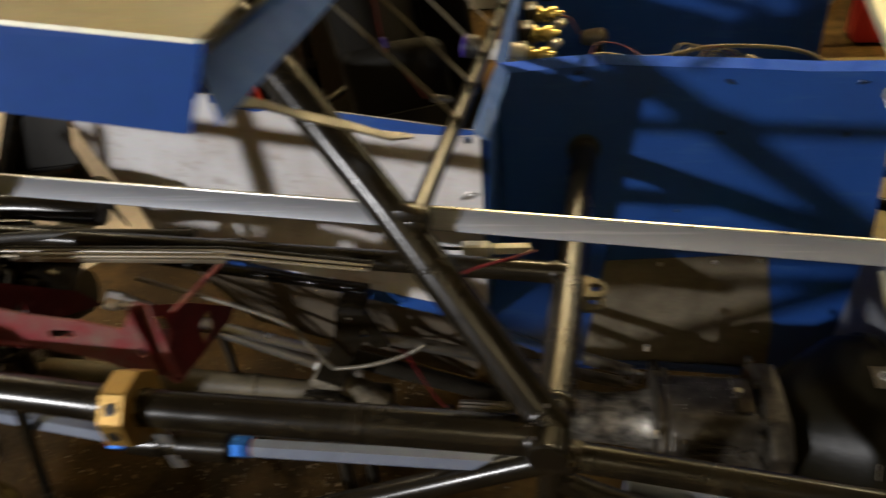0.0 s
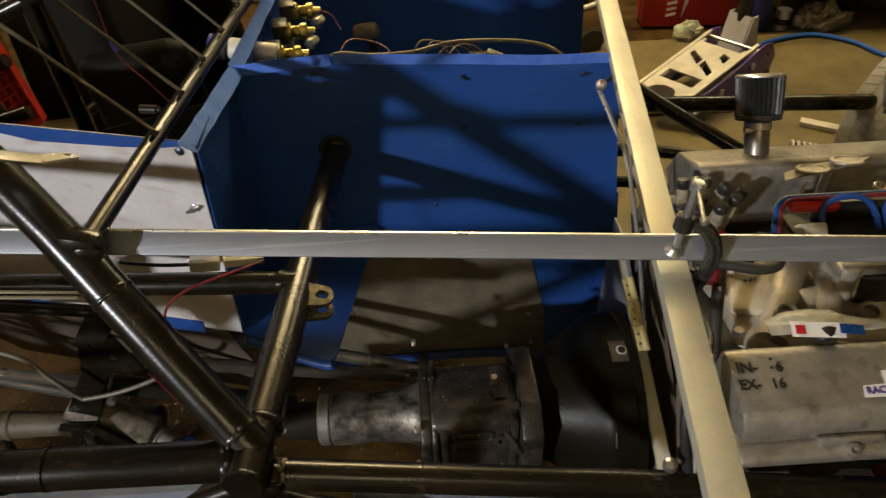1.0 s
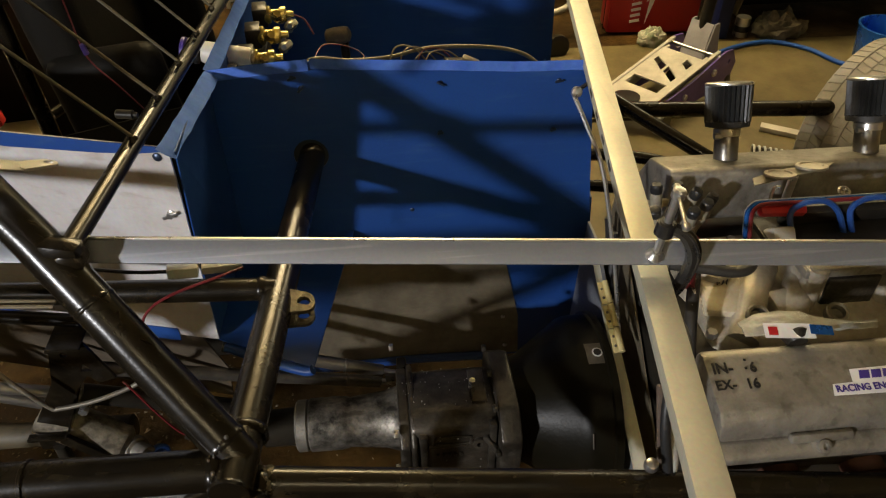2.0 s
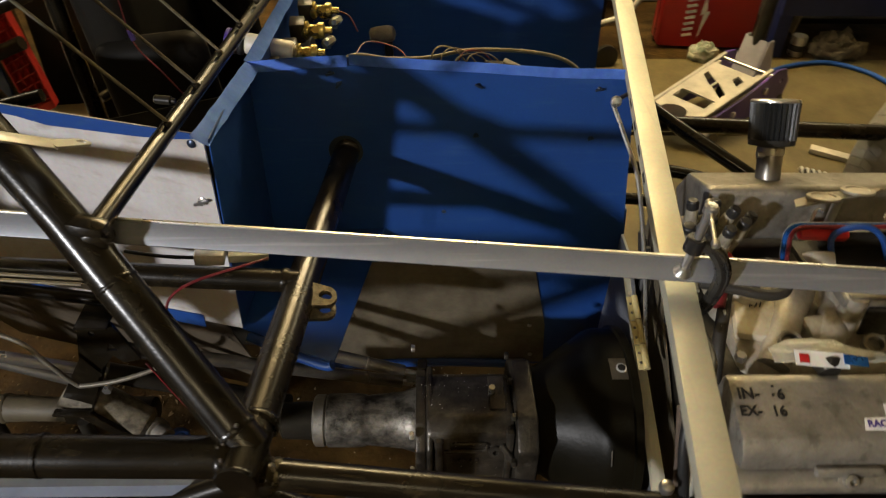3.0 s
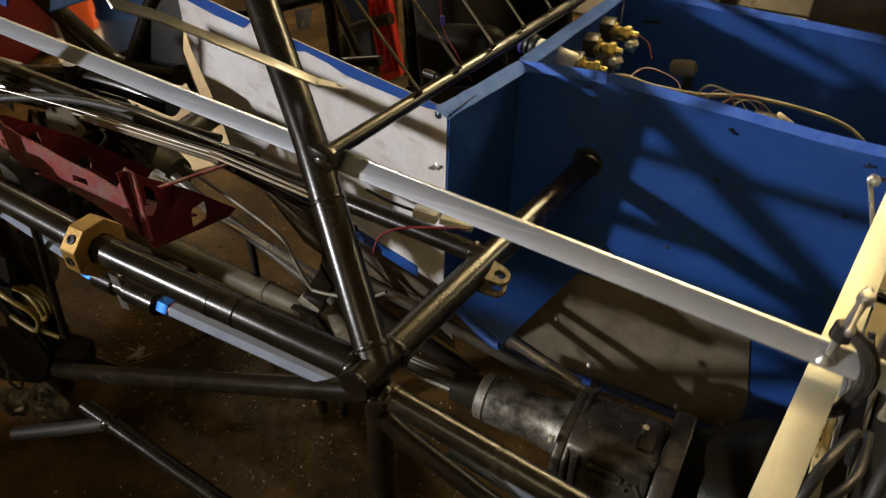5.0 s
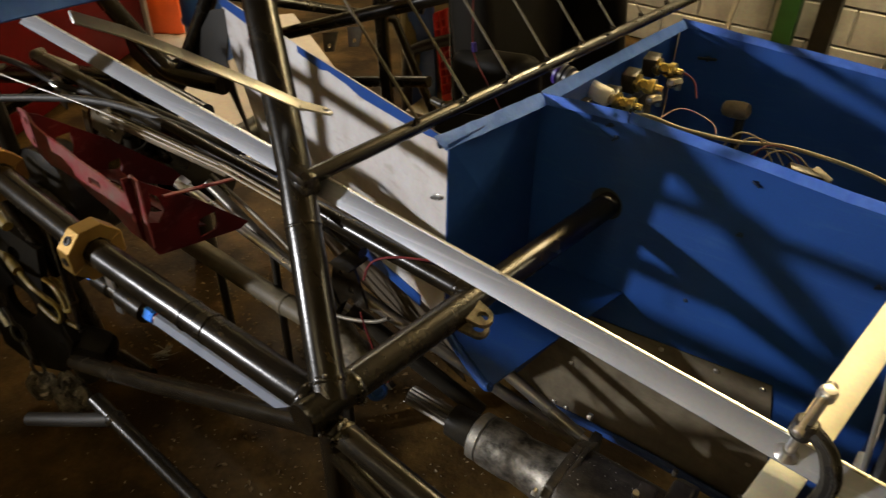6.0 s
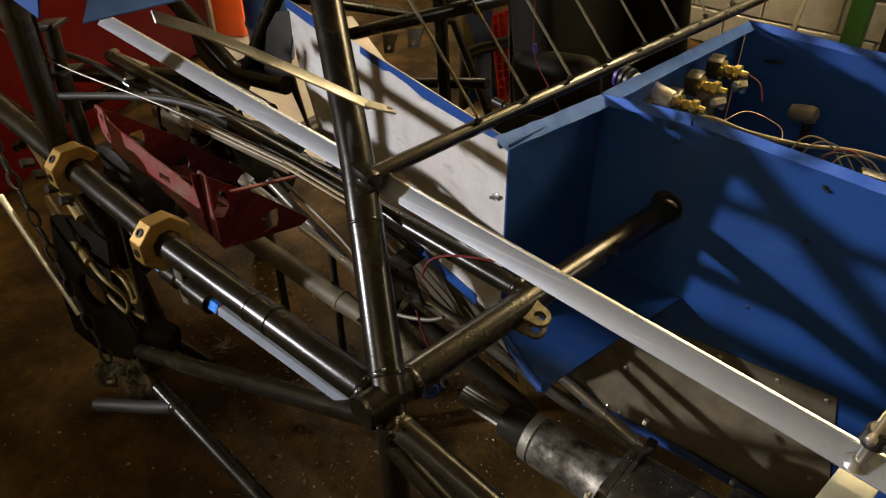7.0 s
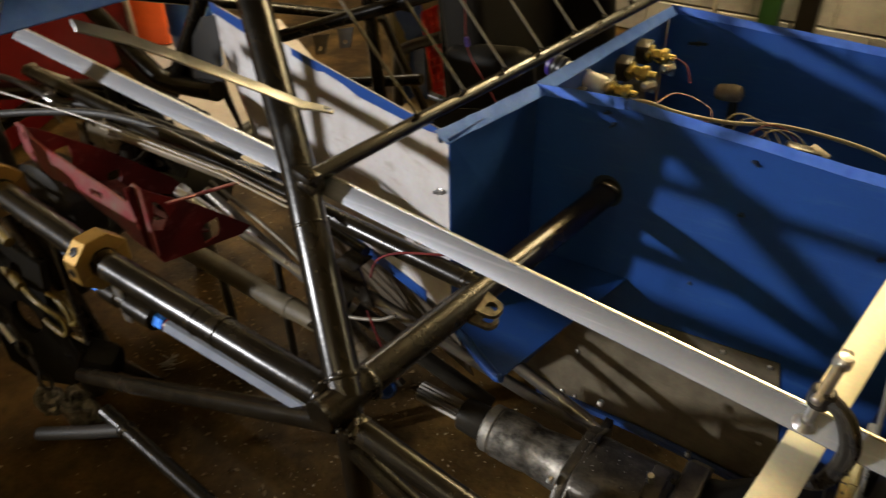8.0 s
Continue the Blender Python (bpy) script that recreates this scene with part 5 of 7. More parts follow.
part("carburettor_pad", extrude_x([(0.842, 0.745), (0.842, 0.762), (1.03, 0.762), (1.03, 0.745)], 0.855, 1.12, 0.004), CAST, intake)
for x in (0.74, 0.815):
    part("runner", tube(smooth_path([(x + 0.10, 0.93, 0.70), (x + 0.05, 0.86, 0.70), (x + 0.01, 0.79, 0.67)]), 0.025, 16), CASTWARM, intake)
for x in (0.878, 1.015, 1.115):
    part("corner_post", lathe((x, 0.852, 0.665), (0, 0, 1), [(0, 0.022), (0.004, 0.019), (0.082, 0.017), (0.086, 0.0195), (0.098, 0.0195), (0.100, 0.016)], 20), CASTWARM, intake)
# dark panels paint the shade in the recesses between the posts
for x0, x1 in ((0.902, 0.992), (1.038, 1.095)):
    part("recess_shade", box(((x0 + x1) / 2, 0.8465, 0.712), (x1 - x0, 0.008, 0.058), bevel=0.003), CASEMETAL, intake)
part("top_rim", beam((0.862, 0.846, 0.764), (1.14, 0.846, 0.764), 0.012, 0.008, 0.003), CAST, intake)
part("bolt_web", box((0.835, 0.842, 0.690), (0.05, 0.05, 0.04), pose(0, 0, 0, 20, 0, 10), 0.008), CASTWARM, intake)
for x, y, z in ((0.772, 0.808, 0.700), (0.905, 0.806, 0.695)):
    part("port_ring", lathe((x, y, z), (-0.1, -0.35, 1), [(0, 0.018), (0.014, 0.0185), (0.016, 0.016), (0.015, 0.012), (0.004, 0.011)], 18), CAST, intake)
part("thermostat_housing", lathe((0.735, 0.92, 0.665), (0.1, -0.1, 1), [(0, 0.05), (0.03, 0.048), (0.045, 0.036), (0.06, 0.03), (0.062, 0.0)], 20), CASTWARM, intake)
part("flat_pad", box((0.742, 0.878, 0.702), (0.066, 0.100, 0.02), pose(0, 0, 0, 14, 0, -10), 0.006), PADCREAM, intake, "pale flat casting pad with a dark stamp")
for k in range(5):
    part("stamp_mark", beam((0.733 + 0.004 * k, 0.878 + 0.003 * (k % 2), 0.7135), (0.738 + 0.004 * k, 0.892 - 0.004 * (k % 3), 0.7175), 0.0018, 0.001, 0), INK, intake)
for x, y in ((0.70, 0.80), (0.72, 0.99), (0.83, 1.03), (0.86, 0.79)):
    part("manifold_bolt", nut((x, y, 0.675), (0, 0, 1), 0.009, 0.012), STEEL, intake)
part("linkage_plate", sheet([(0.845, 1.035, 0.800), (0.985, 1.06, 0.810), (1.01, 1.075, 0.812), (0.90, 1.07, 0.806), (0.85, 1.055, 0.801)], 0.003), CASTWARM, engine, smooth=False)
for x, y, z in ((0.898, 1.052, 0.805), (0.962, 1.064, 0.810)):
    part("round_pad", lathe((x, y, z), (0, 0.3, 0.95), [(0, 0.026), (0.002, 0.028), (0.005, 0.027), (0.006, 0.020), (0.004, 0.018), (0.0045, 0.0)], 24), CASTWARM, engine)
part("pad_post", tube([(0.93, 1.06, 0.69), (0.93, 1.058, 0.80)], 0.008, 10), STEEL, engine)
part("hook", tube(smooth_path([(0.852, 0.99, 0.79), (0.852, 0.99, 0.822), (0.862, 0.988, 0.826)]), 0.003, 8), STEEL, engine)

tray = thing("carburettor_spacer", (0.93, 0.94, 0.75), "blue and red anodised gasket frame lying on the manifold", "spacer")


def frame_ring(off, x0, x1, r, name, mat):
    """A rounded frame that stands leaning back on the manifold."""
    c, h = 0.022, 0.075
    pts = []
    for cx, cy, a0 in ((x1 - c, h - c, 0), (x0 + c, h - c, 90), (x0 + c, c, 180), (x1 - c, c, 270)):
        for i in range(6):
            a = radians(a0 + 18 * i)
            u, v = cx + math.cos(a) * c, cy + math.sin(a) * c
            pts.append((u, 0.925 + 0.38 * v - 0.92 * off, 0.752 + 0.92 * v + 0.38 * off))
    return part(name, tube(pts + pts[:1], r, 8), mat, tray)


frame_ring(0.0, 0.790, 1.18, 0.0042, "upper_ring", BLUEFIT)
frame_ring(0.009, 0.793, 1.18, 0.0036, "lower_ring", WIRE_RED)
frame_ring(-0.009, 0.793, 1.18, 0.0036, "base_ring", ALU)
part("red_body", box((0.852, 0.950, 0.806), (0.085, 0.022, 0.020), pose(0, 0, 0, 30, 3, 0), 0.009), REDPLASTIC, tray)
for off in (0.0, 0.105):
    part("blue_arch", tube(smooth_path([(0.872 + off, 0.925, 0.765), (0.860 + off, 0.937, 0.806), (0.880 + off, 0.942, 0.824), (0.918 + off, 0.942, 0.825), (0.945 + off, 0.937, 0.804), (0.962 + off, 0.925, 0.765)]), 0.0052, 8), BLUE, tray)
part("dark_body", box((0.985, 0.955, 0.788), (0.25, 0.016, 0.044), pose(0, 0, 0, 25, 0, 0), 0.006), IRON, tray)
part("rag", bevelled(extrude_x([(0.89, 0.752), (0.95, 0.752), (0.95, 0.772), (0.92, 0.800), (0.90, 0.78)], 0.825, 0.865, 0.006, 0.15), 0.0), GREY, tray, "crumpled beige paper")
part("ring_eye", lathe((0.985, 0.993, 0.803), (0, -0.5, 1), [(0, 0.010), (0.003, 0.012), (0.006, 0.010), (0.005, 0.006), (0.001, 0.006)], 14), STEEL, tray)
part("support", box((0.95, 0.94, 0.765), (0.26, 0.08, 0.012), bevel=0.003), IRON, tray)

BOOT = material("dusty_grey_rubber_boot", (0.30, 0.265, 0.19), 0.55, 0.0, (0.08, 0.07, 0.05), 0.7, 40, 160, 0.2)
harness = thing("plug_leads", (0.78, 1.09, 0.66), "cluster of grey ignition plug boots and leads on the engine", "plug lead")
random.seed(9)
for x, y, z, dx, dy in ((0.675, 1.059, 0.800, -0.1, 0.2), (0.715, 1.060, 0.800, 0.0, 0.3), (0.743, 1.032, 0.800, 0.3, -0.1), (0.748, 0.998, 0.800, 0.1, -0.2), (0.715, 0.977, 0.800, 0.0, -0.2), (0.650, 0.992, 0.795, -0.2, -0.1), (0.680, 0.985, 0.792, -0.1, -0.3), (0.700, 1.020, 0.790, 0.1, 0.0), (0.782, 1.045, 0.780, 0.3, 0.1)):
    d = Vector((dx, dy - 0.1, 1)).normalized()
    p = Vector((x, y, z)) - d * 0.075
    part("boot", lathe(p, d, [(0, 0.0085), (0.012, 0.0090), (0.030, 0.0115), (0.050, 0.0110), (0.056, 0.0095)], 14), BOOT, harness)
    part("boot_ring", lathe(p + d * 0.026, d, [(0, 0.0110), (0.001, 0.0128), (0.006, 0.0128), (0.007, 0.0110)], 14), BOOT, harness)
    part("cap", lathe(p + d * 0.055, d, [(0, 0.0095), (0.002, 0.0110), (0.014, 0.0108), (0.016, 0.0090), (0.018, 0.0086), (0.019, 0.0)], 14), WIRE_DARK, harness)
    part("lead", tube(smooth_path([p + d * 0.01, p - d * 0.03 + Vector((0, -0.015, 0)), (x + random.uniform(-0.02, 0.03), y - 0.05, 0.665)]), 0.0075, 10), BOOT, harness)
part("lead_rail", tube([(0.665, 1.085, 0.735), (0.745, 1.09, 0.735)], 0.008, 10), BOOT, harness)
part("red_boot", box((0.74, 1.01, 0.70), (0.03, 0.03, 0.025), pose(0, 0, 0, 10, 5, 20), 0.006), REDPLASTIC, harness)
hose = solo("coolant_hose", tube(smooth_path([(0.62, 0.84, 0.80), (0.67, 0.825, 0.80), (0.715, 0.815, 0.797), (0.742, 0.822, 0.80), (0.75, 0.85, 0.80), (0.75, 0.90, 0.76), (0.75, 0.92, 0.70)]), 0.0085, 12), RUBBER, "bent black rubber hose over the manifold", "hose")
bolts = thing("marked_hose", (0.655, 0.80, 0.66), "black hose with white printed marks by the valve cover", "hose")
part("hose", tube(smooth_path([(0.672, 0.860, 0.785), (0.660, 0.82, 0.755), (0.645, 0.775, 0.725), (0.640, 0.74, 0.68)]), 0.010, 10), RUBBER, bolts)
for k in range(4):
    part("printed_bar", box(Vector((0.6645, 0.8335, 0.776)).lerp(Vector((0.648, 0.778, 0.737)), k / 3), (0.005, 0.007, 0.001), pose(0, 0, 0, 35, 0, 20), 0), LABEL, bolts, smooth=False)
part("red_sleeve", tube([(0.662, 0.855, 0.785), (0.650, 0.825, 0.765)], 0.0115, 10), WIRE_RED, bolts)
brake = thing("hanging_strap", (0.54, 0.57, 0.66), "dusty brown plastic strap wrapped on the frame rail", "strap")
BROWN = material("brown_strap", (0.09, 0.065, 0.05), 0.35, 0.0, (0.2, 0.16, 0.12), 0.5, 22, 140, 0.3)
part("strap", beam((0.548, 0.570, 0.66), (0.535, 0.612, 0.80), 0.026, 0.008, 0.003, up=(0, 1, 0)), BROWN, brake)
part("cable", tube(smooth_path([(0.545, 0.555, 0.665), (0.532, 0.585, 0.76), (0.55, 0.64, 0.83), (0.59, 0.75, 0.80), (0.61, 0.80, 0.70)]), 0.007, 10), WIRE_DARK, brake)
part("cable", tube(smooth_path([(0.56, 0.58, 0.66), (0.558, 0.62, 0.76), (0.60, 0.70, 0.78), (0.62, 0.82, 0.74)]), 0.006, 10), WIRE_DARK, brake)
part("ball_bolt", lathe((0.512, 0.556, 0.700), (0, -0.2, 1), [(0, 0.006), (0.006, 0.009), (0.012, 0.010), (0.018, 0.008), (0.021, 0.002)], 12), STEEL, brake)
part("clear_sleeve", tube(smooth_path([(0.545, 0.56, 0.655), (0.548, 0.57, 0.70), (0.54, 0.60, 0.75)]), 0.009, 10), PAPER, brake)

bag = thing("parts_bag", (0.79, 0.715, 0.755), "clear plastic parts bag with a printed card on the valve cover", "bag")
bm = bmesh.new()
rows = []
for i in range(15):
    for j in range(7):
        s, r = i / 14, j / 6
        w = 0.017 * math.sin(math.pi * min(1, 0.15 + s * 1.1)) + 0.006
        q = Vector((0.695 + 0.20 * s, 0.728 + (r - 0.5) * 2 * w + 0.01 * math.sin(s * 5), 0.764 + 0.006 * math.sin(r * math.pi) * (0.4 + s) + 0.004 * noise.noise(Vector((s * 9, r * 5, 1)))))
        rows.append(bm.verts.new(q))
for i in range(14):
    for j in range(6):
        bm.faces.new((rows[i * 7 + j], rows[(i + 1) * 7 + j], rows[(i + 1) * 7 + j + 1], rows[i * 7 + j + 1]))
r = bmesh.ops.extrude_face_region(bm, geom=bm.faces[:])
bmesh.ops.translate(bm, vec=(0, 0, -0.0015), verts=[g for g in r["geom"] if isinstance(g, bmesh.types.BMVert)])
bmesh.ops.recalc_face_normals(bm, faces=bm.faces)
part("bag_film", bm, PAPER, bag)
part("card", box((0.752, 0.705, 0.779), (0.075, 0.022, 0.001), pose(0, 0, 0, 25, 4, -3), 0), LABEL, bag, "white printed card", smooth=False)
part("red_print", box((0.727, 0.705, 0.7815), (0.013, 0.012, 0.001), pose(0, 0, 0, 25, 4, -3), 0), REDPLASTIC, bag, smooth=False)
part("blue_print", box((0.800, 0.704, 0.777), (0.035, 0.014, 0.001), pose(0, 0, 0, 25, 8, -3), 0), BLUEFIT, bag, smooth=False)

# ---- between the rear tubes ----
pedal = thing("pivot_bracket", (-0.45, 0.95, 0.0), "dusty black steel bracket with two splayed legs under the frame", "bracket")
part("leg_plate", plate_with_holes((0, 0.95, 0), (1, 0, 0), (0, 0.05, 1), [(-0.412, 0.588), (-0.352, 0.588), (-0.318, 0.500), (-0.350, 0.492), (-0.366, 0.510), (-0.392, 0.478), (-0.438, 0.372), (-0.438, 0.318), (-0.505, 0.322), (-0.505, 0.376), (-0.432, 0.500)], [[(-0.374, 0.522), (-0.354, 0.522), (-0.366, 0.542)], oval(-0.392, 0.565, 0.006, 0.006)], 0.006), BLACK, pedal)
part("leg_flange", beam((-0.436, 0.962, 0.376), (-0.390, 0.966, 0.482), 0.004, 0.03, 0.001, up=(0, 1, 0)), BLACK, pedal)
part("cross_strap", beam((-0.507, 0.944, 0.378), (-0.436, 0.944, 0.374), 0.016, 0.006, 0.0015), BLACK, pedal)
part("diagonal_strut", beam((-0.445, 0.944, 0.372), (-0.360, 0.940, 0.288), 0.012, 0.022, 0.002), BLACK, pedal)
part("bridge", beam((-0.382, 0.956, 0.590), (-0.382, 1.02, 0.592), 0.058, 0.006, 0.0015), BLACK, pedal)
part("leg_bolt", nut((-0.376, 0.934, 0.463), (0, -1, 0), 0.009, 0.010), STEEL, pedal)
part("foot", tube([(-0.470, 0.963, 0.33), (-0.475, 0.963, 0.0)], 0.014, 10), IRON, pedal)
part("bent_line", tube(smooth_path([(-0.80, 0.97, 0.66), (-0.62, 0.955, 0.615), (-0.51, 0.945, 0.577), (-0.465, 0.930, 0.537), (-0.428, 0.926, 0.484), (-0.410, 0.926, 0.478), (-0.345, 0.930, 0.488), (-0.28, 0.945, 0.503), (-0.24, 0.95, 0.53)]), 0.0045, 10), BOOTGREY, pedal)
pump = thing("starter_pump", (-0.38, 0.97, 0.0), "dusty cream cylinder with a hollow steel end fitting under the frame", "pump")
PA, PB = Vector((-0.50, 1.000, 0.385)), Vector((-0.352, 0.975, 0.290))
pd = (PB - PA).normalized()
part("cylinder", lathe(PA, pd, [(0, 0.034), (0.004, 0.040), (0.165, 0.040), (0.172, 0.034), (0.178, 0.026)], 26), PUMPCREAM, pump)
part("end_fitting", lathe(PB + pd * 0.004, (0.75, -0.55, 0.1), [(0, 0.026), (0.006, 0.028), (0.020, 0.027), (0.022, 0.021), (0.046, 0.021), (0.050, 0.019), (0.050, 0.012), (0.020, 0.011), (0.020, 0.0)], 22), CAST, pump, "pitted cast fitting with a bore")
part("blue_cap", lathe((-0.300, 0.965, 0.266), (0.7, -0.5, 0.3), [(0, 0.024), (0.010, 0.025), (0.014, 0.020), (0.013, 0.015), (0.002, 0.014)], 18), BLUE, pump)
part("stand", tube([(-0.42, 0.985, 0.33), (-0.42, 0.985, 0.0)], 0.012, 10), IRON, pump)
part("red_wire", tube(smooth_path([(-0.275, 0.905, 0.56), (-0.263, 0.90, 0.545), (-0.236, 0.90, 0.473), (-0.212, 0.90, 0.421), (-0.19, 0.90, 0.40)]), 0.0022, 6), WIRE_RED, pump)
part("wire_plug", box((-0.195, 0.90, 0.405), (0.016, 0.014, 0.012), pose(0, 0, 0, 0, 35, 0), 0.002), IRON, pump)
side_tube = thing("rear_link_tube", (-0.6, 1.05, 0.0), "dull steel link tube running back beside the white panel", "tube")
part("tube_body", tube([(-0.95, 1.05, 0.545), (-0.615, 1.05, 0.394), (-0.50, 1.05, 0.345)], 0.013, 14), DULLSTEEL, side_tube)
part("hex_end", nut((-0.52, 1.05, 0.353), (0.9, 0, -0.4), 0.017, 0.03), STEEL, side_tube)
part("tube_stay", tube([(-0.72, 1.05, 0.44), (-0.72, 1.05, 0.0)], 0.010, 10), IRON, side_tube)

# ---- cockpit ----
seat = thing("racing_seat", (-0.48, 1.7, 0.2), "black covered racing seat deep in the dark cockpit", "seat")


def cushion(centre, size, m, bevel=0.04):
    b = bmesh.new()
    bmesh.ops.create_cube(b, size=1, matrix=Matrix.Diagonal((*size, 1)))
    bevelled(b, bevel, 4)
    b.transform(Matrix.Translation(centre) @ m)
    return b


lean = pose(0, 0, 0, 0, -7, 0)
part("seat_back", cushion((-0.44, 1.74, 0.86), (0.12, 0.50, 0.95), lean), SHADE, seat)
part("side_bolster", cushion((-0.34, 1.50, 0.66), (0.24, 0.08, 0.50), lean), SHADE, seat)
part("side_bolster", cushion((-0.36, 1.95, 0.80), (0.24, 0.08, 0.75), lean), SHADE, seat)
part("seat_base", cushion((-0.30, 1.66, 0.50), (0.44, 0.44, 0.12), pose(0, 0, 0, 0, -8, 0)), SHADE, seat)
part("head_rest", cushion((-0.49, 1.74, 1.42), (0.10, 0.34, 0.30), lean), SHADE, seat)
part("seat_stand", box((-0.42, 1.66, 0.22), (0.4, 0.36, 0.44), bevel=0.01), IRON, seat)
part("harness_wire", tube(smooth_path([(-0.37, 1.40, 1.12), (-0.36, 1.39, 1.02), (-0.35, 1.385, 0.94), (-0.31, 1.385, 0.88), (-0.28, 1.40, 0.82)]), 0.0016, 8), WIRE_RED, seat)
part("wire_sleeve", tube([(-0.352, 1.384, 0.965), (-0.349, 1.385, 0.945)], 0.0055, 8), VIOLET, seat, "violet wire sleeve")
# near-black sheet added as the shade inside the cockpit
shade_sheet = solo("cockpit_shade_sheet", sheet([(-0.13, 1.30, 0.88), (-0.13, 1.30, 0.35), (-0.42, 1.34, 0.35), (-0.42, 1.34, 0.80)], 0.003), SHADE, "near-black sheet put in for the cockpit shade behind the white panel", "car panel", smooth=False)
knurl = thing("knurled_knob", (-0.155, 1.06, 0.97), "small knurled steel adjuster knob on the cage rail", "knob")
part("knob", lathe((-0.165, 1.035, 0.995), (-1, 0.1, 0.05), [(0, 0.004), (0.006, 0.004), (0.007, 0.007), (0.030, 0.007), (0.032, 0.005)], 14), IRON, knurl)

# ---- behind the car ----


def wheel_tyre(name, at, turn, radius, width, label, rim=True, rubber=TYRE):
    """A treaded tyre that stands on the floor, its axle along x before turning."""
    t = thing(name, (at[0], at[1], 0), label, "tyre")
    m = Matrix.Translation(at) @ turn
    w, r = width / 2, radius
    prof = [(-w * 0.72, r * 0.60), (-w * 0.98, r * 0.70), (-w, r * 0.80), (-w * 0.94, r * 0.92), (-w * 0.80, r * 0.972), (-w * 0.4, r * 0.985), (w * 0.4, r * 0.985), (w * 0.80, r * 0.972), (w * 0.94, r * 0.92), (w, r * 0.80), (w * 0.98, r * 0.70), (w * 0.72, r * 0.60)]
    b = lathe((0, 0, 0), (1, 0, 0), [(p, q) for p, q in prof], 56)
    b.transform(m)
    part("carcass", b, rubber, t)
    v, f = [], []
    rng = random.Random(3)
    n = 60
    for i in range(n):
        for k, (y0, y1) in enumerate(((-0.86, -0.53), (-0.50, -0.19), (-0.16, 0.16), (0.19, 0.50), (0.53, 0.86))):
            a0 = 2 * math.pi * (i + 0.08 + 0.5 * (k % 2)) / n
            a1 = a0 + 2 * math.pi * 0.90 / n
            skew = 0.35 * 2 * math.pi / n * (1 if k % 2 else -1)
            base = len(v)
            for rr in (0.97, 0.994):
                for (yy, aa) in ((y0, a0), (y1, a0 + skew), (y1, a1 + skew), (y0, a1)):
                    rad = r * rr * (1 - 0.022 * abs(yy) ** 3)
                    v.append(m @ Vector((yy * w, math.cos(aa) * rad, math.sin(aa) * rad)))
            for q in ((4, 5, 6, 7), (0, 1, 5, 4), (1, 2, 6, 5), (2, 3, 7, 6), (3, 0, 4, 7)):
                f.append([base + z for z in q])
    me = bpy.data.meshes.new("tread")
    me.from_pydata(v, [], f)
    b = bmesh.new()
    b.from_mesh(me)
    bpy.data.meshes.remove(me)
    bmesh.ops.recalc_face_normals(b, faces=b.faces)
    tagged(part("tread", b, rubber, t, smooth=False), "worn chevron tread blocks", kind="stuff")
    if rim:
        b = lathe((0, 0, 0), (1, 0, 0), [(-w * 0.70, r * 0.61), (-w * 0.66, r * 0.55), (-w * 0.2, r * 0.50), (w * 0.2, r * 0.50), (w * 0.66, r * 0.55), (w * 0.70, r * 0.61)], 32)
        b.transform(m)
        part("rim", b, IRON, t)
    return t


wheel_tyre("spare_tyre", (1.858, 2.018, 0.300), pose(0, 0, 0, 0, 0, -62), 0.282, 0.25, "dusty treaded tyre standing on the workshop floor")
wheel_tyre("standing_tyre", (-1.56, 2.78, 0.36), pose(0, 0, 0, 0, 0, 40), 0.36, 0.28, "tan dusty treaded tyre standing behind the cockpit", rubber=material("tan_dusty_tyre", (0.20, 0.16, 0.07), 0.75, 0.0, (0.10, 0.08, 0.04), 0.6, 10, 120, 0.4))

PLY = material("oil_stained_plywood", (0.138, 0.108, 0.044), 0.5, 0.0, (0.060, 0.046, 0.020), 0.75, 5, 60, 0.25, gloss=0.3, random_value=0.08)
for k, (y0, y1) in enumerate(((1.75, 2.655), (2.685, 3.42))):
    solo("plywood_sheet", box(((0.62 + 3.6) / 2, (y0 + y1) / 2, 0.009), (2.98, y1 - y0, 0.018), bevel=0.002), PLY, "yellow oil stained plywood sheet on the floor", "plywood", "plywood sheets on the floor", smooth=False)

# trolley jack
LILAC = material("pale_lilac_paint", (0.36, 0.35, 0.40), 0.45, 0.0, (0.2, 0.19, 0.2), 0.5, 14, 180, 0.15)
jack = thing("trolley_jack", (1.45, 2.85, 0.02), "purple and cream trolley jack on the plywood", "jack")
JM = Matrix.Translation((1.47, 2.83, 0.02)) @ pose(0, 0, 0, 0, 0, 38)


def jp(name, b, mat, label=""):
    b.transform(JM)
    return part(name, b, mat, jack, label)


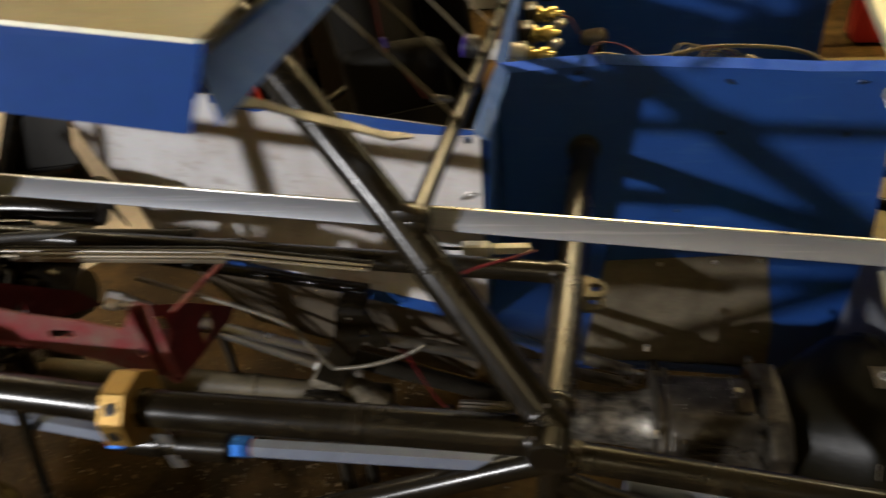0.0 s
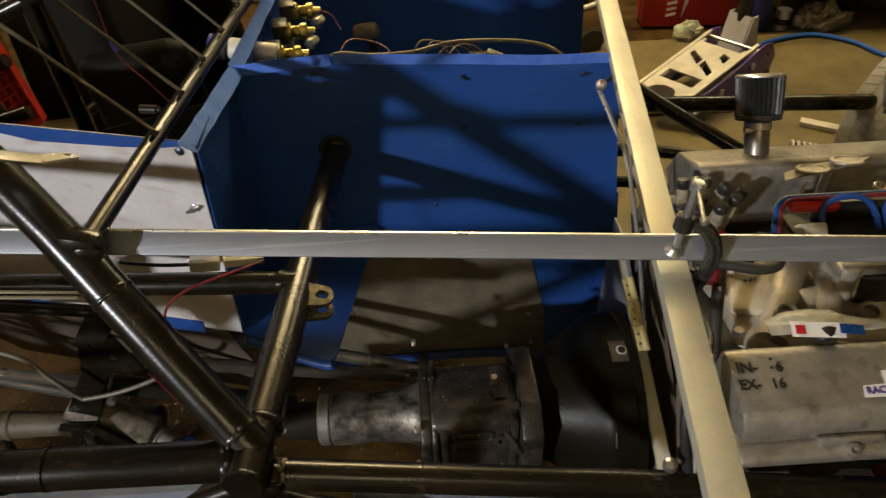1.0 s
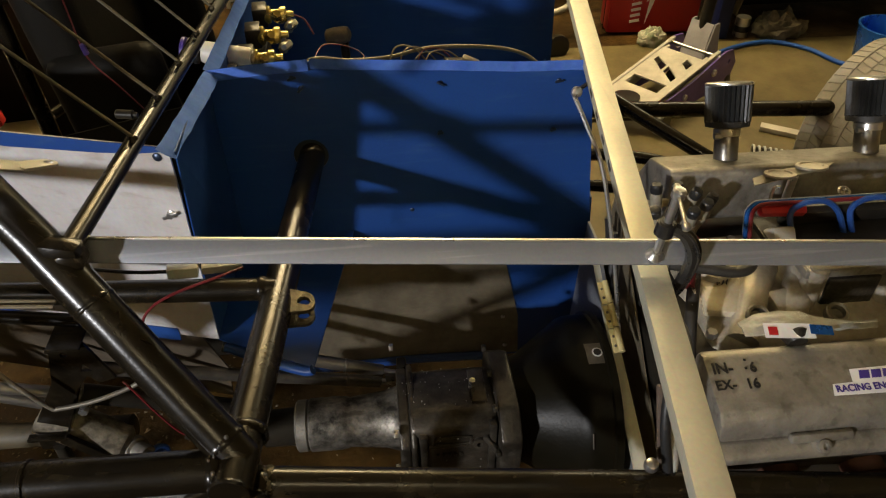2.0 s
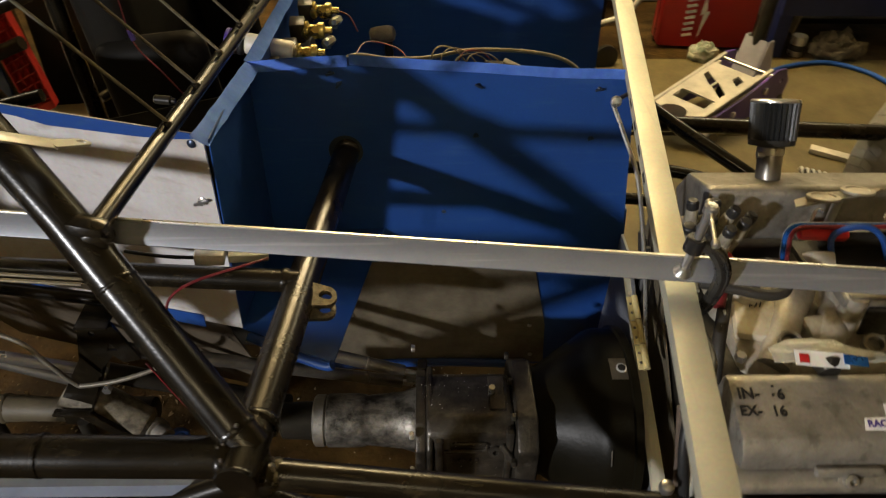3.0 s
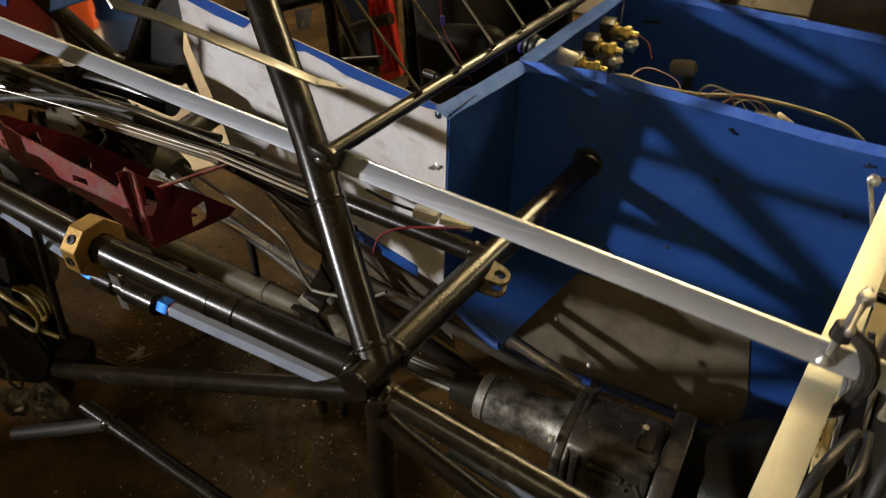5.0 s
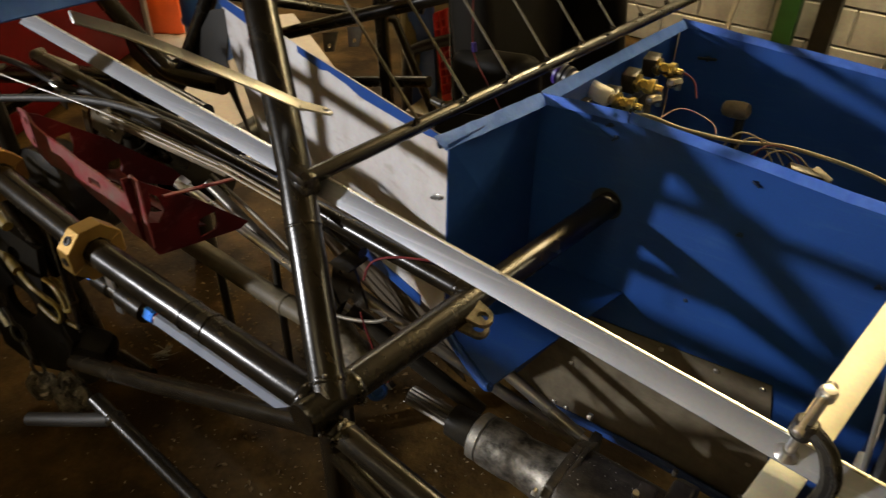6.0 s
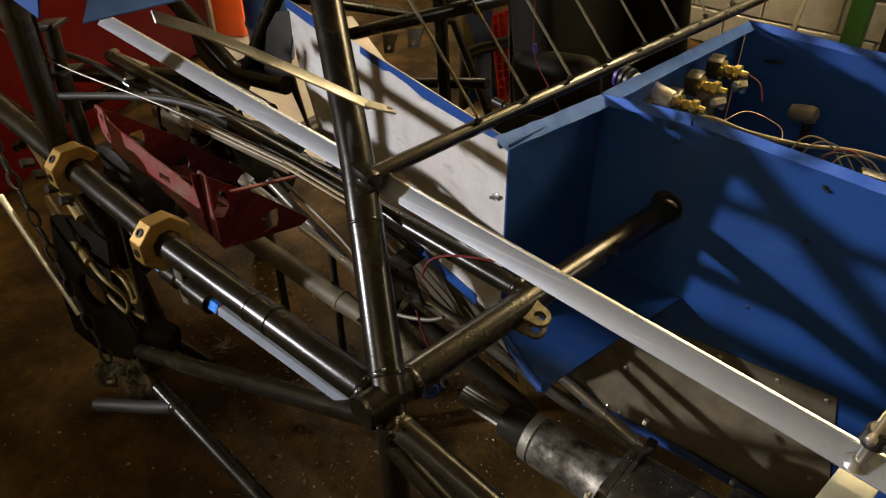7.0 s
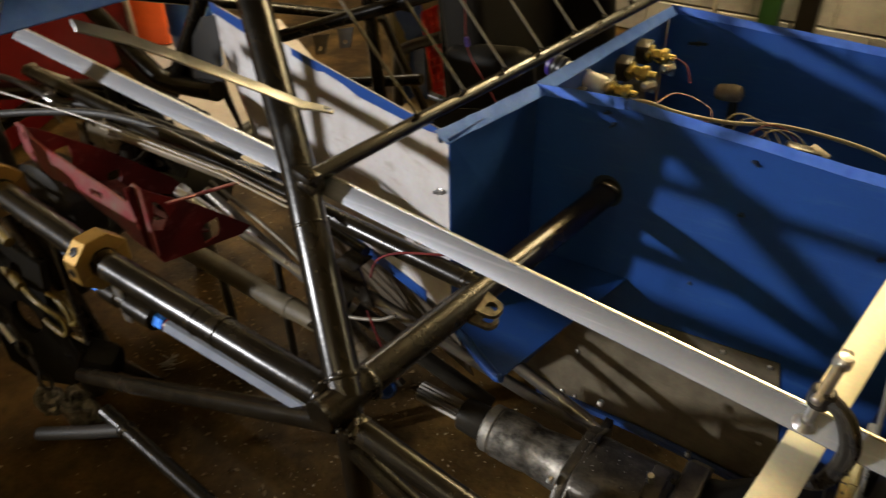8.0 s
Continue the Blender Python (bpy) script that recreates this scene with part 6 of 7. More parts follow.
for s in (-1, 1):
    jp("side_plate", plate_with_holes((0, s * 0.125, 0), (1, 0, 0), (0, 0, 1), [(-0.33, 0.05), (-0.30, 0.03), (0.20, 0.03), (0.30, 0.06), (0.32, 0.12), (0.27, 0.19), (0.20, 0.20), (-0.05, 0.14), (-0.30, 0.11)], [oval(0.25, 0.14, 0.012, 0.012)], 0.008), PURPLE)
    jp("front_wheel", lathe((-0.29, s * 0.14, 0.045), (0, s, 0), [(0, 0.042), (0.004, 0.045), (0.03, 0.045), (0.034, 0.042)], 20), IRON)
    jp("caster", lathe((0.28, s * 0.11, 0.035), (0, s, 0), [(0, 0.03), (0.003, 0.035), (0.022, 0.035), (0.025, 0.03)], 18), IRON)
    jp("pivot_bolt", nut((0.12, s * 0.133, 0.13), (0, s, 0), 0.016, 0.012), STEEL)
    jp("pivot_bolt", nut((-0.10, s * 0.133, 0.09), (0, s, 0), 0.014, 0.012), STEEL)
    jp("lift_arm", beam((-0.34, s * 0.075, 0.085), (0.12, s * 0.095, 0.165), 0.014, 0.05, 0.003), GREY)
    jp("top_rail", beam((-0.32, s * 0.110, 0.120), (0.18, s * 0.112, 0.200), 0.016, 0.012, 0.002), GREY)
jp("top_plate", plate_with_holes((-0.33, -0.108, 0.112), (0.9873, 0, 0.1589), (0, 1, 0), [(0, 0.03), (0.03, 0), (0.42, 0), (0.42, 0.216), (0.03, 0.216), (0, 0.186)], [[(0.10, 0.03), (0.17, 0.03), (0.17, 0.186), (0.10, 0.186)], [(0.20, 0.03), (0.24, 0.03), (0.30, 0.105), (0.255, 0.105)], [(0.255, 0.115), (0.30, 0.115), (0.345, 0.186), (0.31, 0.186)], [(0.315, 0.03), (0.365, 0.03), (0.385, 0.07), (0.345, 0.07)]], 0.008), GREY, "cream slotted top plate")
jp("saddle", lathe((-0.33, 0, 0.10), (0, 0, 1), [(0, 0.05), (0.02, 0.055), (0.03, 0.055), (0.032, 0.03)], 20), IRON)
jp("cylinder", lathe((0.02, 0, 0.10), (1, 0, 0.1), [(0, 0.03), (0.16, 0.03), (0.17, 0.04), (0.22, 0.04)], 18), IRON)
jp("cross_rod", tube([(0.16, -0.13, 0.185), (0.16, 0.13, 0.185)], 0.008, 10), STEEL)
for s in (-1, 1):
    jp("yoke_side", plate_with_holes((0.16, s * 0.055, 0.10), (1, 0, 0), (0, 0, 1), [(-0.03, 0), (0.13, 0), (0.070, 0.20), (0.035, 0.20)], [], 0.006), LILAC)
jp("yoke_front", sheet([(0.13, -0.055, 0.11), (0.192, -0.052, 0.30), (0.192, 0.052, 0.30), (0.13, 0.055, 0.11)], 0.005), LILAC)
jp("handle_socket", tube([(0.20, 0, 0.17), (0.235, 0, 0.60)], 0.026, 16), IRON)
jp("handle", tube([(0.232, 0, 0.56), (0.30, 0, 1.25)], 0.021, 16), IRON)

# red tool case with a pale mark
case = thing("tool_case", (1.66, 3.62, 0), "red plastic tool case standing on end by the wall", "tool case")
CM = Matrix.Translation((1.66, 3.66, 0.0)) @ pose(0, 0, 0, 0, 0, -4)


def cp(name, b, mat, label=""):
    b.transform(CM)
    return part(name, b, mat, case, label)


cp("shell", box((0, 0, 0.36), (0.48, 0.17, 0.70), bevel=0.02), REDPLASTIC)
cp("seam", box((0, -0.004, 0.36), (0.486, 0.01, 0.706), bevel=0.003), IRON)
for k in range(7):
    cp("pale_mark", beam((-0.125, -0.0865, 0.075 + 0.03 * k), (-0.075, -0.0865, 0.085 + 0.03 * k), 0.002, 0.014, 0), LABEL)
cp("pale_mark", sheet([(-0.035, -0.0868, 0.32), (-0.05, -0.0868, 0.18), (-0.035, -0.0868, 0.19), (-0.045, -0.0868, 0.06), (-0.005, -0.0868, 0.205), (-0.022, -0.0868, 0.20)], 0.001), LABEL)
for x in (-0.12, 0.12):
    cp("latch", box((x, -0.09, 0.70), (0.05, 0.02, 0.05), bevel=0.004), IRON)
def crumpled(centre, size, seed, amount=0.35):
    """A soft lump with folds."""
    b = bmesh.new()
    bmesh.ops.create_icosphere(b, subdivisions=4, radius=0.5)
    for v in b.verts:
        f = 1 + amount * noise.noise(v.co * 4 + Vector((seed, 0, 0))) + amount * 0.5 * noise.noise(v.co * 11 + Vector((0, seed, 0)))
        v.co = Vector((v.co.x * size[0], v.co.y * size[1], max(v.co.z * f, -0.42) * size[2])) * (0.7 + 0.3 * f)
    bmesh.ops.translate(b, vec=centre, verts=b.verts)
    return b


CREASED = material("creased_print_film", (0.42, 0.38, 0.30), 0.35, 0.0, (0.05, 0.16, 0.06), 0.8, 22, 120, 0.3)
packet = solo("soft_packet", crumpled((1.60, 3.42, 0.045), (0.15, 0.11, 0.10), 3, 0.6), CREASED, "crumpled pale plastic packet on the floor", "packet")

# bench along the wall
bench = thing("workbench", (2.9, 3.75, 0), "low dark workbench with a blue front rail", "workbench")
NAVY = material("dark_blue_bench_paint", (0.012, 0.02, 0.09), 0.45, 0.0, amount=0.4)
part("front_rail", box((3.0, 3.46, 0.40), (2.1, 0.03, 0.34), bevel=0.004), NAVY, bench)
part("bench_top", box((3.0, 3.78, 0.60), (2.2, 0.72, 0.05), bevel=0.004), IRON, bench)
for x in (2.0, 3.9):
    for y in (3.52, 4.08):
        part("leg", box((x, y, 0.29), (0.07, 0.07, 0.58), bevel=0.004), NAVY, bench)
part("lower_shelf", box((3.0, 3.9, 0.10), (2.0, 0.35, 0.03), bevel=0.003), IRON, bench)
RAGGED = material("dirty_rag_cloth", (0.13, 0.11, 0.075), 0.8, 0.0, (0.03, 0.025, 0.02), 0.9, 18, 200, 0.6)
rag = solo("oily_rag", crumpled((2.30, 3.47, 0.06), (0.25, 0.18, 0.15), 8, 0.7), RAGGED, "dirty brown rag heaped under the bench", "rag")
tin = thing("paint_tin", (2.12, 3.52, 0), "small dented tin under the bench", "tin")
part("body", lathe((2.12, 3.52, 0.0), (0, 0, 1), [(0, 0.035), (0.003, 0.038), (0.10, 0.038), (0.104, 0.035), (0.105, 0.0)], 18), STEEL, tin)
part("band", lathe((2.12, 3.52, 0.03), (0, 0, 1), [(0, 0.0385), (0.03, 0.0387), (0.031, 0.038)], 18), INK, tin)
board = solo("cardboard_strip", beam((2.06, 3.52, 0.12), (2.10, 3.50, 0.36), 0.05, 0.006, 0.001), WIRE_TAN, "tan cardboard strip leaning by the bench", "cardboard")
air = solo("air_hose", tube(smooth_path([(1.72, 3.10, 0.03), (1.90, 3.264, 0.03), (2.08, 3.345, 0.03), (2.23, 3.355, 0.03), (2.36, 3.25, 0.03), (2.42, 3.10, 0.03), (2.55, 2.95, 0.03)]), 0.011, 10), material("blue_air_hose", (0.022, 0.085, 0.36), 0.55, gloss=0.15), "blue rubber air hose curving over the floor", "hose")
bucket = solo("blue_tub", lathe((2.66, 3.12, 0.018), (0, 0, 1), [(0, 0.12), (0.01, 0.13), (0.16, 0.15), (0.17, 0.155), (0.172, 0.145), (0.02, 0.12)], 24), BLUEFIT, "blue plastic tub on the plywood", "tub")
spring = thing("striped_coil", (1.70, 2.305, 0.018), "white and black striped spiral hose wrap", "hose wrap")
WRAPW = material("white_spiral_wrap", (0.6, 0.6, 0.58), 0.4)
part("core", tube([(1.64, 2.335, 0.042), (1.76, 2.275, 0.042)], 0.018, 12), IRON, spring)
pts = []
for k in range(81):
    c = Vector((1.64, 2.335, 0.042)).lerp(Vector((1.76, 2.275, 0.042)), k / 80)
    a = 2 * math.pi * 6.5 * k / 80
    pts.append(c + Vector((0.45, 0.9, 0)).normalized() * math.cos(a) * 0.02 + Vector((0, 0, 1)) * math.sin(a) * 0.02)
part("spiral", tube(pts, 0.0045, 6), WRAPW, spring)
strip = solo("wood_strip", beam((1.77, 2.53, 0.03), (1.91, 2.44, 0.03), 0.045, 0.02, 0.002), GREY, "short pale wood strip on the plywood", "wood")

# concrete blocks and posts of the back wall
wall = bpy.data.objects["wall_back"]
bm = bmesh.new()
bmesh.ops.create_cube(bm, size=1, matrix=Matrix.Diagonal((0.392, 0.03, 0.192, 1)))
bevelled(bm, 0.006, 1)
BLOCK_MESH = bpy.data.meshes.new("concrete_block")
bm.to_mesh(BLOCK_MESH)
bm.free()
BLOCK_MESH.materials.append(BLOCK)
for row in range(6):
    for k in range(11):
        ob = new("concrete_block", BLOCK_MESH)
        ob.parent = wall
        ob.location = Vector((-1.6 + 0.4 * k + (0.2 if row % 2 else 0), 4.290 + 0.004 * ((row * 7 + k * 3) % 3), 0.1 + 0.2 * row)) - wall.location
for x, mat, lab in ((-0.30, GREEN, "bright green painted steel post by the block wall"), (-0.115, IRON, "dark green black steel post by the block wall"), (1.38, GREEN, "bright green painted steel post by the block wall")):
    solo("wall_post", box((x, 4.20, 1.4), (0.095, 0.09, 2.8), bevel=0.006), mat, lab, "post", "posts along the block wall")
leanrod = solo("leaning_batten", beam((-0.62, 4.20, 0.0), (-0.50, 4.25, 1.1), 0.03, 0.02), GREY, "pale batten leaning on the block wall", "batten")
shelf = solo("grey_cabinet", box((0.75, 4.05, 0.45), (0.9, 0.35, 0.9), bevel=0.01), IRON, "dark steel cabinet by the block wall", "cabinet")
vac = thing("vacuum_hose", (1.2, 3.65, 0), "pale ribbed hose hanging by the wall", "hose")
part("hose", tube(smooth_path([(0.75, 3.66, 0.24), (0.98, 3.62, 0.13), (1.15, 3.6, 0.14), (1.28, 3.6, 0.24), (1.33, 3.62, 0.40), (1.36, 3.68, 0.75)]), 0.016, 10), GREY, vac)
part("nozzle", tube([(0.98, 3.62, 0.10), (0.98, 3.62, 0.0)], 0.014, 10), IRON, vac)
part("caster_wheel", lathe((1.09, 3.36, 0.06), (0.2, -1, 0), [(0, 0.05), (0.004, 0.06), (0.03, 0.06), (0.034, 0.05)], 20), IRON, vac)

# red cabinet, can and sack behind the rear end
cab = thing("red_cabinet", (-3.3, 1.5, 0), "large red steel tool cabinet with a pale edge trim", "cabinet")
BM = Matrix.Translation((-3.28, 2.34, 0)) @ pose(0, 0, 0, 0, 0, 119)


def bp(name, b, mat, label=""):
    b.transform(BM)
    return part(name, b, mat, cab, label)


CABRED = material("red_cabinet_enamel", (0.080, 0.0030, 0.0030), 0.5, 0.0, (0.04, 0.003, 0.003), 0.4, 5, 120, 0.05, gloss=0.06)
bp("carcass", box((-0.95, 0.3, 0.62), (1.9, 0.6, 1.16), bevel=0.01), CABRED)
bp("door_front", box((-0.95, -0.008, 0.62), (1.82, 0.02, 1.08), bevel=0.006), CABRED)
bp("edge_trim", box((0.006, -0.01, 0.62), (0.03, 0.03, 1.16), bevel=0.003), GREY)
for x in (-0.1, -1.8):
    bp("foot", box((x, 0.3, 0.02), (0.08, 0.5, 0.04), bevel=0.003), IRON)
# pale sheet added where the floor is brightly lit
solo("lit_floor_sheet", box((-2.45, 2.36, 0.002), (2.0, 0.95, 0.004), pose(0, 0, 0, 0, 0, -30), 0.001), material("pale_lit_floor", (0.62, 0.56, 0.51), 0.7, 0.0, (0.44, 0.38, 0.33), 0.6, 5, 70, 0.3), "pale sheet put in for the brightly lit floor behind the car", "board", smooth=False)
can = thing("fuel_can", (-3.45, 2.58, 0), "orange plastic fuel can on the floor", "fuel can")
part("body", box((-3.45, 2.58, 0.24), (0.30, 0.24, 0.48), pose(0, 0, 0, 0, 0, 35), 0.04), ORANGE, can)
part("grip_bar", tube(smooth_path([(-3.55, 2.51, 0.47), (-3.51, 2.54, 0.55), (-3.41, 2.61, 0.55), (-3.36, 2.65, 0.47)]), 0.02, 10), ORANGE, can)
part("spout", lathe((-3.36, 2.65, 0.47), (0.3, 0.3, 1), [(0, 0.03), (0.05, 0.03), (0.055, 0.02)], 14), IRON, can)
tarp = solo("blue_barrel", lathe((-2.86, 2.46, 0.0), (0, 0, 1), [(0, 0.10), (0.01, 0.12), (0.20, 0.125), (0.21, 0.132), (0.23, 0.132), (0.24, 0.125), (0.5, 0.12), (0.52, 0.10)], 28), BLUE, "blue plastic barrel standing on the floor", "barrel")
ramp = thing("wheel_ramp", (-1.22, 2.5, 0.17), "red plastic wheel ramp with ribbed underside on a carton", "ramp")
RAMPRED = material("red_moulded_plastic", (0.80, 0.06, 0.05), 0.4, 0.0, (0.65, 0.045, 0.04), 0.5, 30, 150, 0.1)
RU, RV = Vector((0.097, 0.0, 0.05)), Vector((-0.055, 0.0, 0.335))
RO = Vector((-1.250, 2.5, 0.190))


def on_ramp(u, v, out=0.0):
    return RO + RU * u + RV * v + Vector((0, -out, 0))


part("back_plate", sheet([on_ramp(0, 0), on_ramp(1, 0), on_ramp(1, 1.1), on_ramp(0, 1.1)], 0.008), RAMPRED, ramp, smooth=False)
for u in (0.02, 0.98):
    part("side_rail", beam(on_ramp(u, 0, 0.014), on_ramp(u, 1.1, 0.014), 0.006, 0.03, 0.001, up=(0, 1, 0)), RAMPRED, ramp)
for u in (0.34, 0.66):
    part("long_rib", beam(on_ramp(u, 0, 0.012), on_ramp(u, 1.1, 0.012), 0.004, 0.022, 0.0006, up=(0, 1, 0)), RAMPRED, ramp)
for k in range(12):
    part("cross_rib", beam(on_ramp(0.0, k * 0.1, 0.012), on_ramp(1.0, k * 0.1, 0.012), 0.004, 0.022, 0.0006, up=(0, 1, 0)), RAMPRED, ramp)
for k in range(8):
    for u in (0.02, 0.34, 0.66):
        part("corner_web", sheet([on_ramp(u, 0.2 + k * 0.1, 0.003), on_ramp(u + 0.3, 0.2 + k * 0.1, 0.003), on_ramp(u + 0.3, 0.29 + k * 0.1, 0.020)], 0.002), RAMPRED, ramp, smooth=False)
part("foot_bar", beam(on_ramp(0.05, 0.03, 0.02), on_ramp(0.95, 0.03, 0.02), 0.016, 0.03, 0.003), RAMPRED, ramp)
carton = solo("tan_carton", box((-1.19, 2.47, 0.09), (0.34, 0.26, 0.18), pose(0, 0, 0, 0, 0, 10), 0.006), WIRE_TAN, "low tan cardboard carton on the floor", "carton")
pipe = solo("bent_pipe", tube(smooth_path([(-1.165, 2.43, 0.50), (-1.25, 2.43, 0.465), (-1.34, 2.43, 0.425), (-1.40, 2.43, 0.37), (-1.42, 2.43, 0.22), (-1.42, 2.43, 0.0)]), 0.024, 14), IRON, "thick bent black pipe standing on the floor", "pipe")
# made-up black box that fills the dark area behind the cockpit
locker = thing("dark_fill_box", (-1.02, 2.85, 0), "tall black box added to fill the dark area behind the cockpit", "locker")
part("carcass", box((-1.03, 2.86, 0.62), (0.50, 0.32, 1.20), bevel=0.008), RUBBER, locker)
part("door", box((-1.03, 2.692, 0.62), (0.47, 0.014, 1.12), bevel=0.004), RUBBER, locker)
part("foot", box((-1.03, 2.86, 0.01), (0.46, 0.28, 0.02), bevel=0.003), IRON, locker)
sheetb = solo("shop_board", box((-1.375, 2.475, 0.55), (0.14, 0.012, 1.10), pose(0, 0, 0, 0, -3, 0), 0.002), BLUE, "narrow blue painted board standing behind the car", "board", smooth=False)

# dark rear hub with hoses, low at the rear
hub = thing("rear_hub", (-1.15, 0.72, 0), "dirty rear hub and brake parts with yellow hoses", "hub")
part("hub_plate", plate_with_holes((-1.15, 0.61, 0.34), (1, 0.2, 0.08), (-0.08, 0.06, 1), [(-0.15, -0.18), (-0.05, -0.22), (0.08, -0.20), (0.15, -0.08), (0.10, 0.06), (0.13, 0.18), (0.04, 0.22), (-0.08, 0.20), (-0.12, 0.06), (-0.15, -0.04)],
     [oval(0.0, 0.0, 0.05, 0.05, 18), oval(0.04, 0.15, 0.02, 0.02, 12), oval(-0.06, -0.13, 0.025, 0.025, 12)], 0.02), SHADE, hub, smooth=False)
part("drum", lathe((-1.25, 0.86, 0.52), (0.1, -1, 0.1), [(0, 0.12), (0.01, 0.13), (0.10, 0.13), (0.11, 0.10), (0.115, 0.05)], 28), IRON, hub)
YEL = material("yellow_brake_hose", (0.17, 0.115, 0.02), 0.45, 0.0, (0.05, 0.035, 0.01), 0.7, 30, 150, 0.2)
part("hose", tube(smooth_path([(-1.12, 0.60, 0.46), (-1.00, 0.58, 0.47), (-0.95, 0.60, 0.42), (-0.98, 0.60, 0.36), (-1.06, 0.60, 0.37), (-1.04, 0.62, 0.33), (-0.97, 0.64, 0.31)]), 0.006, 10), YEL, hub)
part("hose", tube(smooth_path([(-1.3, 0.70, 0.66), (-1.12, 0.68, 0.62), (-1.0, 0.66, 0.60)]), 0.006, 10), YEL, hub)
for k in range(14):
    c = Vector((-1.32, 0.55, 0.78)).lerp(Vector((-1.02, 0.53, 0.24)), k / 13)
    u = Vector((0.5, 0, -0.86)) * 0.024
    w = (Vector((0, 1, 0)) if k % 2 else Vector((0.86, 0, 0.5))) * 0.011
    loop = [c + u * math.cos(2 * math.pi * i / 12) + w * math.sin(2 * math.pi * i / 12) for i in range(13)]
    part("chain_link", tube(loop, 0.0045, 6), IRON, hub)
loop = [Vector((-1.02, 0.62, 0.40)) + Vector((math.cos(a * 0.5) * (0.06 - 0.0006 * a), 0.0012 * a, math.sin(a * 0.5) * (0.05 - 0.0006 * a))) for a in range(30)]
part("hose", tube(loop, 0.006, 10), YEL, hub)
part("brake_disc", lathe((-1.22, 0.74, 0.44), (0.15, -1, 0.05), [(0, 0.05), (0.001, 0.145), (0.012, 0.145), (0.013, 0.06), (0.03, 0.055), (0.031, 0.02)], 36), GEAR, hub, "stained bare brake disc")
part("upper_arm", tube([(-1.42, 0.66, 0.66), (-1.06, 0.60, 0.60)], 0.012, 12), YEL, hub)
part("lower_arm", tube([(-1.40, 0.64, 0.50), (-1.08, 0.59, 0.47)], 0.012, 12), YEL, hub)
for x, z in ((-1.30, 0.66), (-1.24, 0.65), (-1.18, 0.635), (-1.12, 0.625)):
    part("hex_bolt", nut((x, 0.615, z), (0.1, -1, 0.3), 0.012, 0.03), IRON, hub)
part("dirty_foot", crumpled((-1.03, 0.58, 0.09), (0.12, 0.08, 0.10), 5, 0.5), GEAR, hub)
part("dirty_foot", crumpled((-1.16, 0.56, 0.06), (0.10, 0.07, 0.07), 11, 0.5), GEAR, hub)
part("link_bar", tube([(-1.32, 0.52, 0.60), (-1.10, 0.53, 0.33)], 0.008, 8), STEEL, hub)
part("caliper", box((-1.02, 0.66, 0.22), (0.14, 0.08, 0.10), pose(0, 0, 0, 20, 15, 30), 0.03), SHADE, hub)
part("spindle", tube([(-1.25, 0.90, 0.52), (-1.20, 0.60, 0.50)], 0.03, 14), IRON, hub)
part("stub", tube([(-1.15, 0.66, 0.14), (-1.15, 0.68, 0.0)], 0.03, 12), IRON, hub)

axle = thing("rear_axle", (-1.35, 1.0, 0), "oily black rear axle with a bulged housing and coil spring", "axle")
part("axle_tube", tube([(-1.28, 0.62, 0.36), (-1.42, 1.75, 0.36)], 0.045, 18), IRON, axle)
part("centre_housing", lathe((-1.52, 1.22, 0.36), (1, 0.12, 0), [(0, 0.04), (0.03, 0.10), (0.09, 0.145), (0.16, 0.155), (0.22, 0.13), (0.28, 0.08), (0.33, 0.055)], 26), IRON, axle)
for x, y in ((-1.18, 0.98),):
    pts = [Vector((x + 0.05 * h / 60, y, 0.40 + 0.38 * h / 60)) + Vector((math.cos(h * 0.72), math.sin(h * 0.72), 0)) * 0.045 for h in range(61)]
    part("coil_spring", tube(pts, 0.007, 8), IRON, axle)
    part("damper", tube([(x, y, 0.36), (x + 0.06, y, 0.84)], 0.020, 14), IRON, axle)
part("torque_arm", beam((-1.36, 1.15, 0.45), (-0.98, 1.02, 0.72), 0.02, 0.06, 0.004), IRON, axle)
part("pale_bracket", plate_with_holes((-1.16, 0.90, 0.70), (0.9, 0.1, -0.2), (0.1, 0.0, 0.9), [(0, 0), (0.10, 0), (0.13, 0.05), (0.08, 0.11), (0.02, 0.10)], [oval(0.04, 0.07, 0.01, 0.012), oval(0.085, 0.035, 0.014, 0.010)], 0.005), PLATE, axle, "bare plate with lightening holes")
part("bracket_top", box((-1.278, 0.75, 0.975), (0.075, 0.05, 0.012), pose(0, 0, 0, 5, -10, 20), 0.003), IRON, axle)
part("bracket_stub", tube([(-1.300, 0.75, 0.862), (-1.278, 0.75, 0.97)], 0.018, 14), IRON, axle)
part("bracket_base", box((-1.302, 0.75, 0.856), (0.10, 0.06, 0.010), pose(0, 0, 0, 5, -10, 20), 0.003), IRON, axle)
part("bracket_post", tube([(-1.305, 0.75, 0.855), (-1.33, 0.76, 0.40)], 0.020, 14), IRON, axle)
part("rocker_arm", beam((-1.44, 0.95, 0.800), (-1.28, 0.95, 0.805), 0.026, 0.018, 0.004), BOOTGREY, axle, "grey cast rocker arm")
part("rocker_eye", lathe((-1.45, 0.935, 0.800), (0, 1, 0), [(0, 0.012), (0.002, 0.018), (0.028, 0.018), (0.030, 0.012)], 16), BOOTGREY, axle)
part("rocker_leg", plate_with_holes((-1.40, 0.94, 0.70), (0.9, 0.0, -0.3), (0.2, 0, 1.0), [(0, 0), (0.05, -0.01), (0.045, 0.09), (0.015, 0.10)], [oval(0.024, 0.035, 0.008, 0.012), oval(0.026, 0.075, 0.006, 0.006)], 0.006), BOOTGREY, axle, smooth=False)
